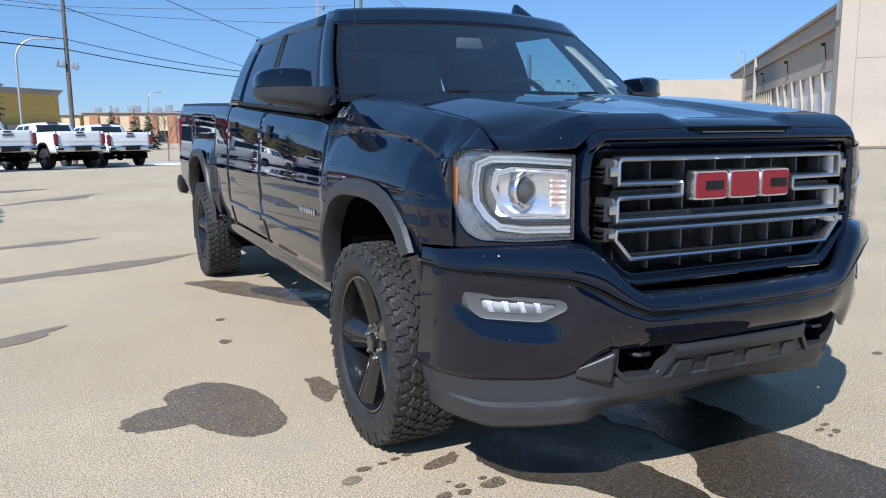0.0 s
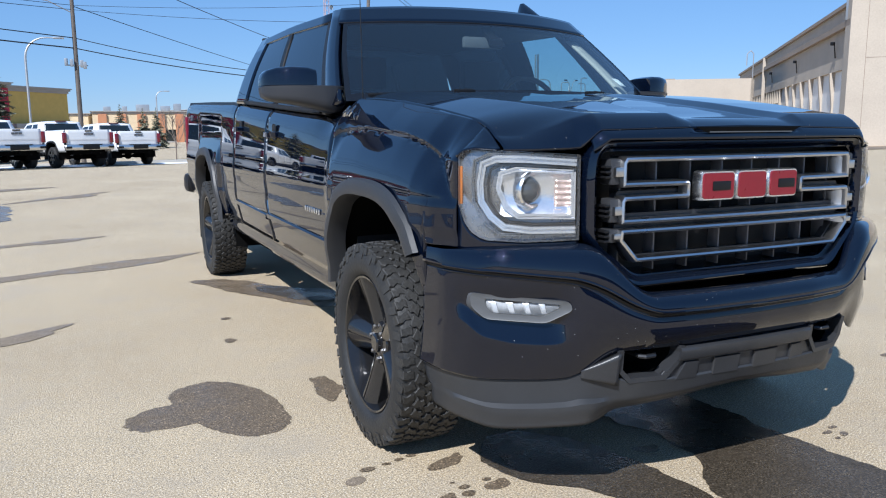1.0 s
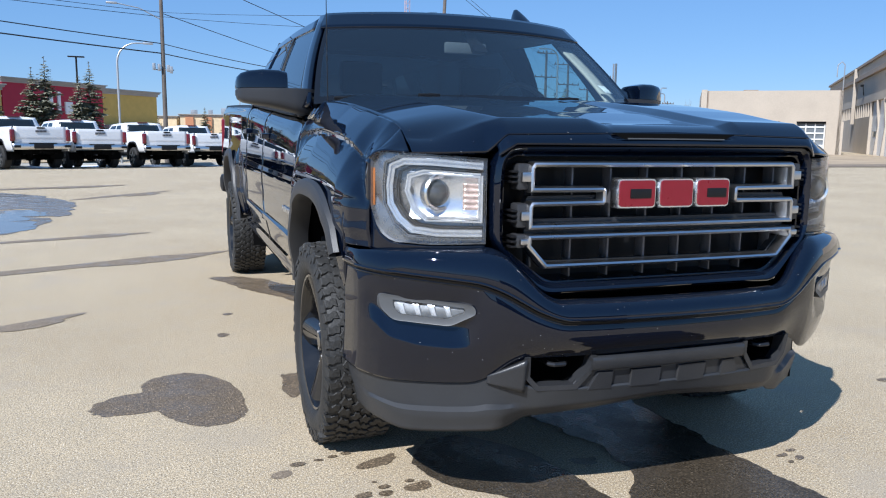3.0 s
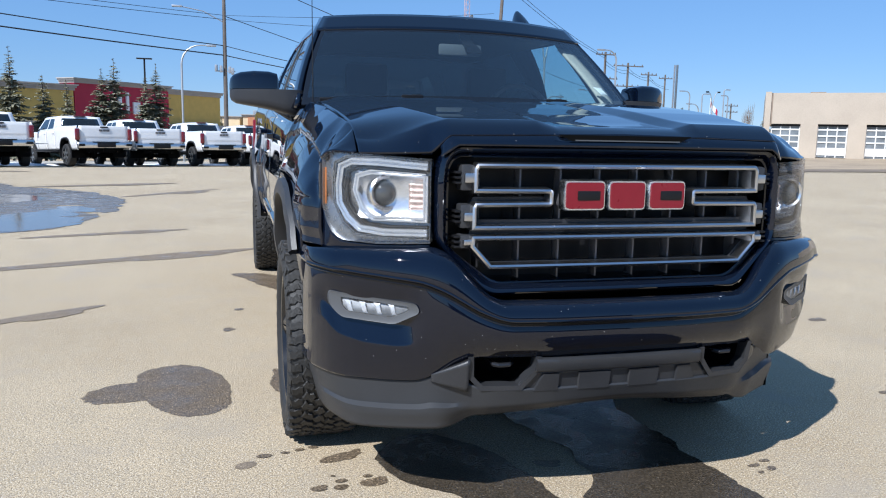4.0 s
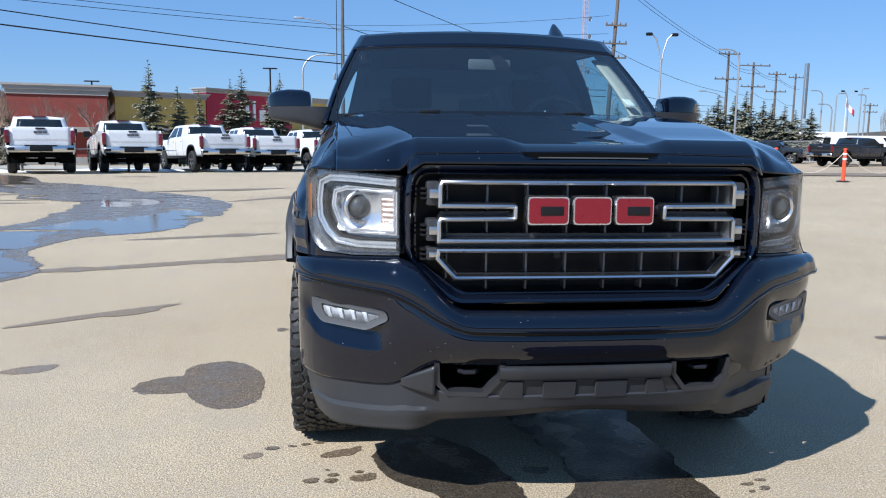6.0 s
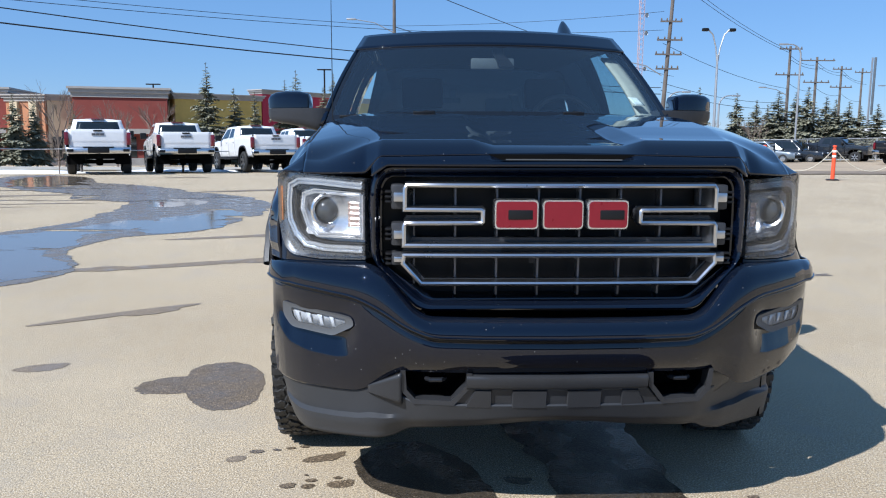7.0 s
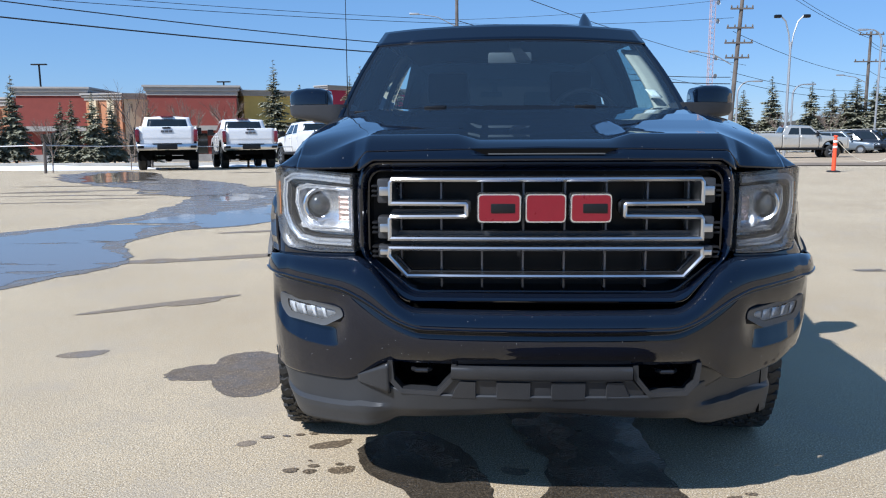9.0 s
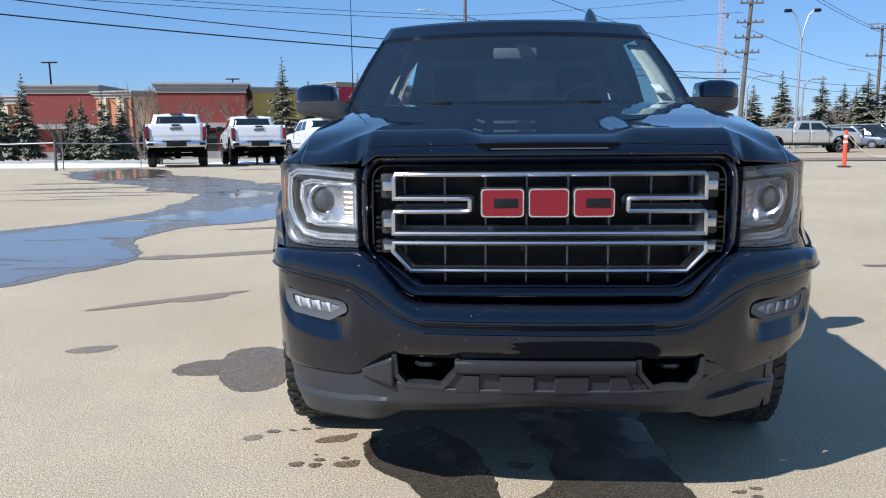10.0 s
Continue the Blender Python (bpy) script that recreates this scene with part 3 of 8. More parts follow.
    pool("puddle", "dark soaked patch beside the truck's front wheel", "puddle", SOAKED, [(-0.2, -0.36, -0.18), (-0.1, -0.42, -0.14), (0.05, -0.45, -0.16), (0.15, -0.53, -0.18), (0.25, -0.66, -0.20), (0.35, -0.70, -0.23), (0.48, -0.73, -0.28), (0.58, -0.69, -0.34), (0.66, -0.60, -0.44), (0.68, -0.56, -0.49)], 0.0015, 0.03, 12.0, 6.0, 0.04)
    pool("damp_patch", wet, "stain", FILM, [(1.8, -9.5, -8.6), (2.9, -9.2, -4.9), (3.5, -8.8, -4.17), (4.0, -8.5, -3.95), (4.6, -8.2, -3.7), (5.3, -7.8, -3.76), (6.2, -7.1, -4.30), (7.0, -6.5, -4.25), (7.5, -6.25, -4.1), (7.8, -6.1, -3.6), (8.3, -5.7, -3.13), (9.2, -5.45, -3.05), (10.2, -5.5, -2.95), (11.3, -5.6, -2.9), (12.2, -5.9, -3.05), (13.2, -6.0, -3.4), (14.1, -6.8, -3.9), (14.8, -7.6, -4.8), (15.6, -8.7, -6.6), (16.5, -9.2, -8.0)], 0.0015, 0.22, 7.0)
    pool("puddle", "shallow meltwater puddle mirroring blue sky", "puddle", WATER, [(2.2, -9.2, -8.3), (3.1, -9.0, -4.9), (3.6, -8.6, -4.25), (4.2, -8.2, -3.98), (4.8, -7.8, -3.84), (5.4, -7.3, -3.9), (6.1, -6.7, -4.45), (6.8, -6.2, -4.55), (7.5, -5.8, -4.6), (8.2, -5.3, -4.3), (8.8, -5.0, -4.1), (9.4, -4.8, -4.4)], 0.0025, 0.25, 3.0)
    pool("puddle", "shallow meltwater puddle mirroring blue sky", "puddle", WATER, [(7.75, -3.9, -3.75), (8.1, -4.2, -3.3), (8.7, -4.35, -3.2), (9.5, -4.3, -3.2), (10.4, -4.0, -3.3), (11.2, -3.8, -3.6)], 0.0025, 0.22, 5.0)
    pool("puddle", "shallow meltwater puddle mirroring the sky", "puddle", WATER, [(11.6, -5.2, -4.8), (12.2, -5.4, -4.3), (12.9, -5.6, -4.4), (13.6, -5.9, -5.2)], 0.0025, 0.2, 6.0)
    patch("damp_patch", wet, "stain", FILM, (-8.2, 16.6), [(0, 0, 3.2, 1.3, -38), (-2.6, 3.0, 1.4, 3.2, 25), (2.2, -2.4, 1.6, 1.2, 0)], rough=0.10, seed=9)
    patch("puddle", "shallow meltwater puddle mirroring the sky", "puddle", WATER, (-10.6, 19.6), [(0, 0, 0.9, 2.2, 22), (0.9, -1.8, 0.8, 1.0, 30)], z=0.008, rough=0.16, seed=9)
    SNOW = mat("old_snow", (0.82, 0.84, 0.88), 0.7, grain=6, bump=0.6, vary=0.08)
    for k, (x, y, rx, ry, h) in enumerate([(-17.5, 27.0, 6.0, 2.6, 0.16), (-9.5, 33.0, 4.5, 1.4, 0.14), (-3.0, 38.0, 4.5, 1.3, 0.12), (4.5, 39.5, 4.0, 1.0, 0.1)]):
        bm = bmesh.new()
        grid(bm, lambda u, v: Vector((x + rx * v * math.cos(u * 6.2832), y + ry * v * math.sin(u * 6.2832), terrain(x + rx * v * math.cos(u * 6.2832), y + ry * v * math.sin(u * 6.2832)) - 0.02 + h * (1 - v**3) * (0.8 + 0.4 * noise.noise((4 * v * math.cos(u * 6.2832) + k, 4 * v * math.sin(u * 6.2832), 0))))), 64, 10, wrap=True)
        single("snow_bank", bm, SNOW, "low bank of old crusted snow along the lot edge", "snow", kind="stuff")


build_ground()
build_water()

# ---- the black pickup ----
BUMPER_PLAN = [(0, -0.115), (0.25, -0.108), (0.45, -0.082), (0.62, -0.025), (0.75, 0.045), (0.86, 0.118), (0.935, 0.19), (0.985, 0.285), (1.0, 0.42)]
LAMP_PLAN = [(0.60, 0.045), (0.68, 0.070), (0.78, 0.118), (0.86, 0.168), (0.915, 0.215), (0.948, 0.262)]
SILL = [(0.12, 1.155), (0.17, 1.178), (0.21, 1.213), (0.26, 1.245), (0.33, 1.266), (0.45, 1.283), (0.57, 1.300), (0.68, 1.314), (0.96, 1.345), (1.2, 1.363), (1.40, 1.372), (1.50, 1.31), (1.6, 1.30), (2.3, 1.335), (3.34, 1.395), (3.84, 1.42), (6.2, 1.49), (6.5, 1.485)]
FRONT_AXLE, REAR_AXLE, WHEEL_R = 0.93, 5.02, 0.412
RIDE = 0.027  # how far the body rides above its drawn heights


def along(table, s):
    """The place a share s along a polyline of (x, y), smoothed."""
    seg = [math.hypot(b[0] - a[0], b[1] - a[1]) for a, b in zip(table, table[1:])]
    total = sum(seg)

    def at(t):
        d = max(0.0, min(1.0, t)) * total
        for (a, b), k in zip(zip(table, table[1:]), seg):
            if d <= k:
                return Vector((a[0] + (b[0] - a[0]) * d / k, a[1] + (b[1] - a[1]) * d / k))
            d -= k
        return Vector(table[-1])

    if s <= 0 or s >= 1:
        return at(s)
    w = min(0.03, s * 0.5, (1 - s) * 0.5)
    return (at(s - w) + at(s) * 2 + at(s + w)) / 4


STEP_LINE = [(0, 0.655), (0.42, 0.656), (0.50, 0.685), (0.60, 0.745), (0.67, 0.772), (0.80, 0.784), (0.95, 0.795), (1.1, 0.80)]
BAND_TOP = [(0, 0.722), (0.43, 0.722), (0.475, 0.745), (0.575, 0.862), (0.62, 0.884), (0.80, 0.876), (0.93, 0.865), (1.1, 0.83)]
FACE_LOW = [(0, 0.537), (0.50, 0.532), (0.56, 0.510), (0.63, 0.462), (0.67, 0.444), (0.75, 0.438), (0.90, 0.432), (1.1, 0.45)]


BROW = [(0.27, 1.00), (0.33, 1.065), (0.39, 1.130), (0.50, 1.180), (0.70, 1.212), (1.10, 1.234), (1.38, 1.226), (1.50, 1.19)]


def brow_x(y, z, top_x, top_z):
    """The front fender's section: a sloping shoulder, a thin upright groove, then the swelling over the wheel."""
    zs = smooth_table(BROW, y, 0.02)
    if z > zs + 0.011:
        t = min(1.0, (z - zs - 0.011) / max(0.02, top_z - zs - 0.011))
        return 0.946 - (0.946 - top_x) * (0.5 * t + 0.5 * t * t)
    if z > zs - 0.011:
        return 0.943
    q = min(1.0, (zs - 0.011 - z) / max(0.03, zs - 0.011 - 1.02))
    return 0.948 + 0.070 * (1 - (1 - q) ** 1.7)


def side_x(y, z):
    """Half width of the body at a station and a height."""
    top_z = smooth_table(SILL, y, 0.02)
    d = max(0.0, top_z - z)
    amp = lerp_table([(0.2, 0.10), (0.45, 0.128), (0.9, 0.135), (1.5, 0.10), (1.8, 0.075), (3.7, 0.065), (4.0, 0.05), (6.5, 0.05)], y)
    x = 0.998 - amp * math.exp(-d / lerp_table([(0.5, 0.09), (1.0, 0.05)], y))
    x -= 0.012 * step(1.0, 1.25, z)
    for ya in (FRONT_AXLE, REAR_AXLE):
        m = step(0.60, 0.48, y - ya) * step(0.665, 0.56, ya - y) * step(0.095, 0.135, d)
        x += (0.030 - 0.045 * step(0.99, 1.20, z)) * m
    brow = step(1.49, 1.36, y)
    if brow:
        plain = 1.002 - (0.016 + amp) * max(0.0, (z - 1.14) / max(0.03, top_z - 1.14)) ** 1.2
        x += (plain + (brow_x(y, z, 0.986 - amp, top_z) - plain) * step(0.27, 0.43, y) - x) * brow
    x -= 0.055 * step(0.80, 0.45, z) * (1 - 0.4 * step(0.6, 0.45, z))
    x += 0.006 * step(1.02, 0.98, z) * step(0.88, 0.92, z)
    x -= 1.0 - lerp_table([(0.19, 0.90), (0.27, 0.948), (0.36, 0.982), (0.5, 1.0)], y)
    return x


def arch_z(y, ya, half=0.53, top=0.985, base=0.30):
    t = abs(y - ya) / half
    return base + (top - base) * max(0.0, 1 - t**3.0) ** (1 / 3.0) if t < 1 else None


def side_low(y):
    for ya, top in ((FRONT_AXLE, 0.985), (REAR_AXLE, 1.02)):
        z = arch_z(y, ya, top=top)
        if z is not None and z > 0.53:
            return z
    return 0.86 if y < 0.45 else (0.55 if y < 4.7 else 0.60)


def build_wheel():
    """A black six-lug wheel with an all-terrain tyre; its axle lies along x, outer face towards -x."""
    w = thing("wheel_pattern", "", "")
    bm = bmesh.new()
    R, W = WHEEL_R, 0.135
    prof = [(0.275, -W * 0.80), (0.285, -W * 0.93), (0.31, -W * 1.03), (0.345, -W * 1.04), (0.375, -W * 0.98), (0.394, -W * 0.92), (0.402, -W * 0.80), (0.4035, 0), (0.402, W * 0.8), (0.392, W * 0.92), (0.37, W), (0.31, W * 1.02), (0.275, W * 0.8)]
    lathe(bm, prof, 72)
    tyre = part("tyre", bm, RUBBER, w, "worn black all-terrain tyre")
    # raised sidewall letters stand as plain bars, then tread blocks
    bm = bmesh.new()
    rnd = random.Random(5)
    count = 50

    def lug(angle, x, wx, ln, twist, high):
        """One tread block: a kinked eight-sided chunk with bevelled shoulders."""
        c, q = math.cos(radians(twist)), math.sin(radians(twist))
        outline = [(-0.5, -0.35), (-0.15, -0.5), (0.1, -0.3), (0.5, -0.48), (0.5, 0.3), (0.2, 0.5), (-0.1, 0.32), (-0.5, 0.5)]
        outline = [((a + rnd.uniform(-0.06, 0.06)) * wx, (b + rnd.uniform(-0.06, 0.06)) * ln) for a, b in outline]
        outline = [(a * c - b * q, a * q + b * c) for a, b in outline]
        m = Matrix.Rotation(angle, 3, "X")
        loops = [[m @ Vector((x + a * k, b * k, high - drop)) for a, b in outline] for k, drop in ((1.08, 0.022), (1.0, 0.003), (0.88, 0.0))]
        loft(bm, loops, True, True)
    for i in range(count):
        a = 2 * math.pi * i / count
        for row, (x, wx, ln, tw) in enumerate([(-0.108, 0.050, 0.040, 8), (-0.062, 0.044, 0.042, -35), (-0.020, 0.040, 0.044, 28), (0.022, 0.040, 0.042, -30), (0.064, 0.044, 0.042, 34), (0.108, 0.050, 0.040, 8)]):
            lug(a + (row % 2) * math.pi / count + rnd.uniform(-0.010, 0.010), x + rnd.uniform(-0.003, 0.003), wx * rnd.uniform(0.85, 1.05), ln * rnd.uniform(0.8, 1.0), tw + rnd.uniform(-9, 9), R - 0.001 - (0.004 if abs(x) > 0.1 else 0.0))
        m = Matrix.Rotation(a + (i % 2) * 0.02, 3, "X")
        long = 0.046 if i % 2 else 0.026
        box(bm, m @ Vector((-0.1325, 0, R - 0.014 - long / 2)), (0.008, 0.030, long), m @ Matrix.Rotation(radians(12), 3, "Y") @ Matrix.Rotation(radians(14 if i % 2 else -10), 3, "X"))
    part("tread", bm, TREAD, w, "dusty chunky tread blocks", smooth=False)
    bm = bmesh.new()
    lathe(bm, [(0.281, -W * 0.86), (0.276, -W * 0.92), (0.268, -W * 0.90), (0.262, -W * 0.7), (0.25, -W * 0.3), (0.235, W * 0.3), (0.235, W * 0.8), (0.281, W * 0.8)], 64)
    rim = part("rim", bm, RIM, w, "black-painted alloy rim")
    for i in range(5):
        a = radians(18 + 72 * i)
        bm = bmesh.new()
        for side in (-1, 1):
            def spoke(u, v, a=a, side=side):
                r = 0.055 + 0.212 * u
                half = 0.037 + 0.020 * u + 0.010 * u * u
                t = side * (0.004 + half * 1.1 * v)
                depth = -W * (0.60 + 0.28 * u) + 0.030 * v**2 + 0.004 * math.sin(3 * u)
                return Matrix.Rotation(a, 3, "X") @ Vector((depth, t, r))
            grid(bm, spoke, 8, 5)
            def flank(u, v, a=a, side=side):
                r = 0.055 + 0.212 * u
                half = 0.037 + 0.020 * u + 0.010 * u * u
                t = side * (0.004 + half * 1.1)
                return Matrix.Rotation(a, 3, "X") @ Vector((-W * (0.60 + 0.28 * u) + 0.030 + 0.06 * v, t * (1 - 0.25 * v), r))
            grid(bm, flank, 8, 2)
        def groove(u, v, a=a):
            r = 0.055 + 0.212 * u
            return Matrix.Rotation(a, 3, "X") @ Vector((-W * (0.60 + 0.28 * u) + 0.006, (v - 0.5) * 0.010, r))
        grid(bm, groove, 6, 2)
        bmesh.ops.remove_doubles(bm, verts=bm.verts, dist=0.0005)
        part("spoke", bm, RIM, w)
    bm = bmesh.new()
    lathe(bm, [(0.0, -W * 0.70), (0.030, -W * 0.70), (0.038, -W * 0.66), (0.040, -W * 0.58), (0.085, -W * 0.55), (0.092, -W * 0.45), (0.092, 0.0)], 36)
    part("hub_cap", bm, RIM, w, "black hub cap")
    for i in range(6):
        a = radians(60 * i + 12)
        bm = bmesh.new()
        m = Matrix.Rotation(a, 4, "X") @ Matrix.Translation((0, 0, 0.066))
        lathe(bm, [(0.0, -W * 0.66), (0.008, -W * 0.65), (0.0105, -W * 0.60), (0.0105, -W * 0.5)], 6, m)
        part("lug_nut", bm, STEEL, w)
    bm = bmesh.new()
    lathe(bm, [(0.08, -0.015), (0.165, -0.015), (0.165, 0.012), (0.08, 0.012)], 40)
    part("brake_disc", bm, STEEL, w, "grey brake disc")
    return w


def build_truck():
    truck = thing("pickup_truck", "glossy black double-cab pickup with grey wheel flares parked on the lot", "pickup truck", at=(0, 0, RIDE))

    # -- front bumper: main face with fog-lamp pockets --
    def ramp(a, b, x):
        return min(1.0, max(0.0, (x - a) / (b - a)))

    def bulge(v):
        return 0.012 * (2 * v - 1) ** 2 + 0.035 * v * v

    def face_low(x, s):
        """Lower edge of the bumper face; it sweeps up towards the driver-side corner."""
        up = lerp_table([(0.62, 0.0), (0.745, 0.033), (0.83, 0.049), (0.90, 0.085), (1.0, 0.10)], x) if s > 0 else 0.0
        return smooth_table(FACE_LOW, x, 0.015) + up

    def recess(x, z):
        # a broad ledge under the lamp, its lower edge a crisp curved crease
        foot = smooth_table([(0.60, 0.640), (0.655, 0.600), (0.69, 0.568), (0.74, 0.562), (0.83, 0.565), (0.91, 0.583), (0.95, 0.630)], x, 0.008)
        return 0.036 * step(0.64, 0.73, x) * step(0.985, 0.935, x) * ramp(foot, foot + 0.064, z) ** 0.9 * step(0.775, 0.66, z)
    def face(u, v):
        s = 2 * u - 1
        p = along(BUMPER_PLAN, abs(s))
        zt, zb = smooth_table(STEP_LINE, p.x, 0.02) - 0.008, face_low(p.x, s)
        z = zt + (zb - zt) * v
        y = p.y + bulge(v) + recess(p.x, z)
        return Vector((math.copysign(p.x, s), y, z))
    bm = bmesh.new()
    grid(bm, face, 220, 60)
    bumper = solid(part("front_bumper", bm, PAINT, truck, "gloss black front bumper with stone chips"), 0.01, (0, -1, 0))

    def band(u, v):
        s = 2 * u - 1
        p = along(BUMPER_PLAN, abs(s))
        zb, zt = smooth_table(STEP_LINE, p.x, 0.02) + 0.006, smooth_table(BAND_TOP, p.x, 0.012)
        back = lerp_table([(0, 0.055), (0.45, 0.06), (0.62, 0.085), (0.9, 0.05), (1.0, 0.012)], p.x)
        z = zb + (zt - zb) * (1 - (1 - v) ** 1.6)
        return Vector((math.copysign(p.x + (0.012 * (1 - v) if p.x > 0.9 else 0), s), p.y - 0.016 + back * v**2.2, z))
    bm = bmesh.new()
    grid(bm, band, 120, 12)
    solid(part("bumper_band", bm, PAINT, bumper), 0.012, (0, -1, 0))
    # rolled edges of the band and of the face below it
    for dy, dz, r in ((-0.0145, 0.009, 0.0045), (0.013, -0.0105, 0.004)):
        bm = bmesh.new()
        path = []
        for i in range(121):
            s = i / 60 - 1
            p = along(BUMPER_PLAN, abs(s) * 0.90)
            path.append((math.copysign(p.x + (0.012 if p.x > 0.9 and dy < 0 else 0.0), s), p.y + dy, smooth_table(STEP_LINE, p.x, 0.02) + dz))
        tube(bm, path, r, 10)
        part("rolled_edge", bm, PAINT, bumper)
    # dark slot between band and face
    bm = bmesh.new()
    path = []
    for i in range(81):
        s = i / 40 - 1
        p = along(BUMPER_PLAN, abs(s))
        path.append((math.copysign(p.x - 0.006, s), p.y + 0.012, smooth_table(STEP_LINE, p.x, 0.02)))
    tube(bm, path, 0.011, 6)
    part("bumper_slot", bm, DARK, bumper)

    # -- lower centre panel, tow openings, wings --
    def low_y(x, z):
        return smooth_table(BUMPER_PLAN, abs(x), 0.02) + 0.048 + 0.16 * max(0, 0.54 - z)
    MID = -0.010  # the skid panel's middle

    def low_panel(u, v):
        z = 0.486 - 0.072 * v
        half = 0.296 + 0.056 * ramp(0.492, 0.43, z)
        px = MID + (2 * u - 1) * half
        return Vector((px, low_y(px, z) - 0.008, z))
    bm = bmesh.new()
    grid(bm, low_panel, 48, 6)
    skid = solid(part("skid_panel", bm, SKID, bumper, "dark grey ribbed skid panel"), 0.01, (0, -1, 0))
    bm = bmesh.new()
    loops = []
    for k in range(25):
        px = MID + 0.296 * (k / 12 - 1)
        loops.append([(px, low_y(px, z) + dy, z) for dy, z in ((0.02, 0.531), (-0.016, 0.531), (-0.024, 0.526), (-0.026, 0.518), (-0.026, 0.492), (-0.022, 0.485), (-0.006, 0.481), (0.02, 0.481))])
    loft(bm, loops, True, True)
    part("skid_lip", bm, SKID, skid, "smooth upper lip of the skid panel", sharp=50)
    for x0, x1, x2, x3 in ((-0.268, -0.214, -0.214, -0.298), (-0.147, -0.033, -0.033, -0.147), (0.033, 0.147, 0.147, 0.033), (0.214, 0.268, 0.298, 0.214)):
        pad = [(x0, 0.478), (x1, 0.478), (x2, 0.416), (x3, 0.416)]
        cx, cz = sum(q[0] for q in pad) / 4, 0.447
        rings = []
        for dy, k in ((0.0, 1.0), (-0.013, 1.0), (-0.017, 0.95)):
            rings.append([(MID + cx + (x - cx) * k, low_y(x, z) + dy, cz + (z - cz) * k) for x, z in pad])
        bm = bmesh.new()
        loft(bm, rings, True, True)
        part("skid_pad", bm, SKID, skid, sharp=20)
    for s in (-1, 1):
        # angular bright-edged frame of the tow opening
        rim_pts = [(0.512, 0.536), (0.508, 0.466), (0.475, 0.430), (0.350, 0.430), (0.300, 0.492), (0.296, 0.536)]
        bm = bmesh.new()
        sweep(bm, [(s * x, low_y(x, z) - 0.018, z) for x, z in rim_pts], [(-0.008, 0.0), (0.008, 0.0), (0.008, 0.05), (-0.008, 0.05)], up=(0, 1, 0))
        part("tow_frame", bm, SKID, bumper)
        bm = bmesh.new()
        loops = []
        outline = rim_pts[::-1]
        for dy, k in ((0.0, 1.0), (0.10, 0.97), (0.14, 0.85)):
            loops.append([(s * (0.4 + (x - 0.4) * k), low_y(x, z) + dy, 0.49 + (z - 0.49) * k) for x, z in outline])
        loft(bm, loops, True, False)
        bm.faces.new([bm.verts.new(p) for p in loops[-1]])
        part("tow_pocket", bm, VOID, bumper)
        bm = bmesh.new()
        hook = [(s * 0.435, 0.06, 0.505), (s * 0.435, -0.02, 0.507), (s * 0.422, -0.036, 0.507), (s * 0.388, -0.036, 0.507), (s * 0.376, -0.02, 0.507), (s * 0.376, 0.06, 0.505)]
        tube(bm, hook, 0.008, 8)
        part("tow_hook", bm, SATIN_BLACK, bumper, "black steel tow hook")
        # wing beside the opening
        def wing(u, v):
            x = 0.518 + 0.112 * u
            zt = 0.528 - 0.056 * u
            zb = 0.416 + 0.030 * u
            z = zt + (zb - zt) * v
            return Vector((s * x, low_y(x, z) - 0.027 + 0.010 * u * u + (0.045 + 0.03 * u if s > 0 else 0.0), z))
        bm = bmesh.new()
        grid(bm, wing, 10, 6)
        solid(part("tow_wing", bm, SKID, bumper), 0.02, (0, -1, 0))

    # -- valance: on the driver's side its corner is cut back more steeply --
    DAM_PLAN = [(0, -0.115), (0.25, -0.108), (0.45, -0.082), (0.50, -0.054), (0.577, 0.010), (0.71, 0.112), (0.84, 0.205), (0.885, 0.255), (0.90, 0.42)]

    def valance(u, v):
        s = 2 * u - 1
        p = along(BUMPER_PLAN if s < 0 else DAM_PLAN, abs(s))
        zt = lerp_table([(0, 0.425), (0.28, 0.425), (0.36, 0.424), (0.48, 0.428), (0.53, 0.45), (0.63, 0.466), (0.67, 0.448), (0.75, 0.441), (0.9, 0.435), (1.05, 0.455)], p.x)
        zb = smooth_table([(0, 0.357), (0.12, 0.351), (0.28, 0.337), (0.40, 0.328), (0.495, 0.321), (0.53, 0.296), (0.58, 0.287), (0.74, 0.271), (0.89, 0.258), (1.05, 0.275)], p.x, 0.012)
        if s > 0:
            zt += 0.05 * step(0.60, 0.80, p.x)
        z = zt + (zb - zt) * v
        corner = step(0.50, 0.62, p.x)
        lip = step(0.50, 0.56, v) * 0.022 * corner
        inset = 0.050 + 0.03 * v * (1 - 0.6 * corner)
        x = p.x * (1 - 0.012 * corner - (0.045 if s < 0 else 0.0) * v * step(0.8, 1.0, p.x))
        return Vector((math.copysign(x, s), p.y + inset - lip + 0.02 * step(0.6, 1.0, v), z))
    bm = bmesh.new()
    grid(bm, valance, 120, 16)
    solid(part("valance", bm, VALANCE, bumper, "dusty dark grey plastic air dam"), 0.012, (0, -1, 0))
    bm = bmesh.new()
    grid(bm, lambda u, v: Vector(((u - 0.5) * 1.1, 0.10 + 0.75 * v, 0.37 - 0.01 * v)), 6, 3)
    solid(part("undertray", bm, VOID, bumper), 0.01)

    # Unseen dark boxes added to stop sun leaking through behind the bumper.
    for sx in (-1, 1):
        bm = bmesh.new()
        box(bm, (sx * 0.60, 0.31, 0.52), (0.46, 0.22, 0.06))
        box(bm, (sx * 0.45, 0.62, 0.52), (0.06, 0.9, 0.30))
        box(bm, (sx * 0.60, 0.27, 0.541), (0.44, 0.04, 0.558))
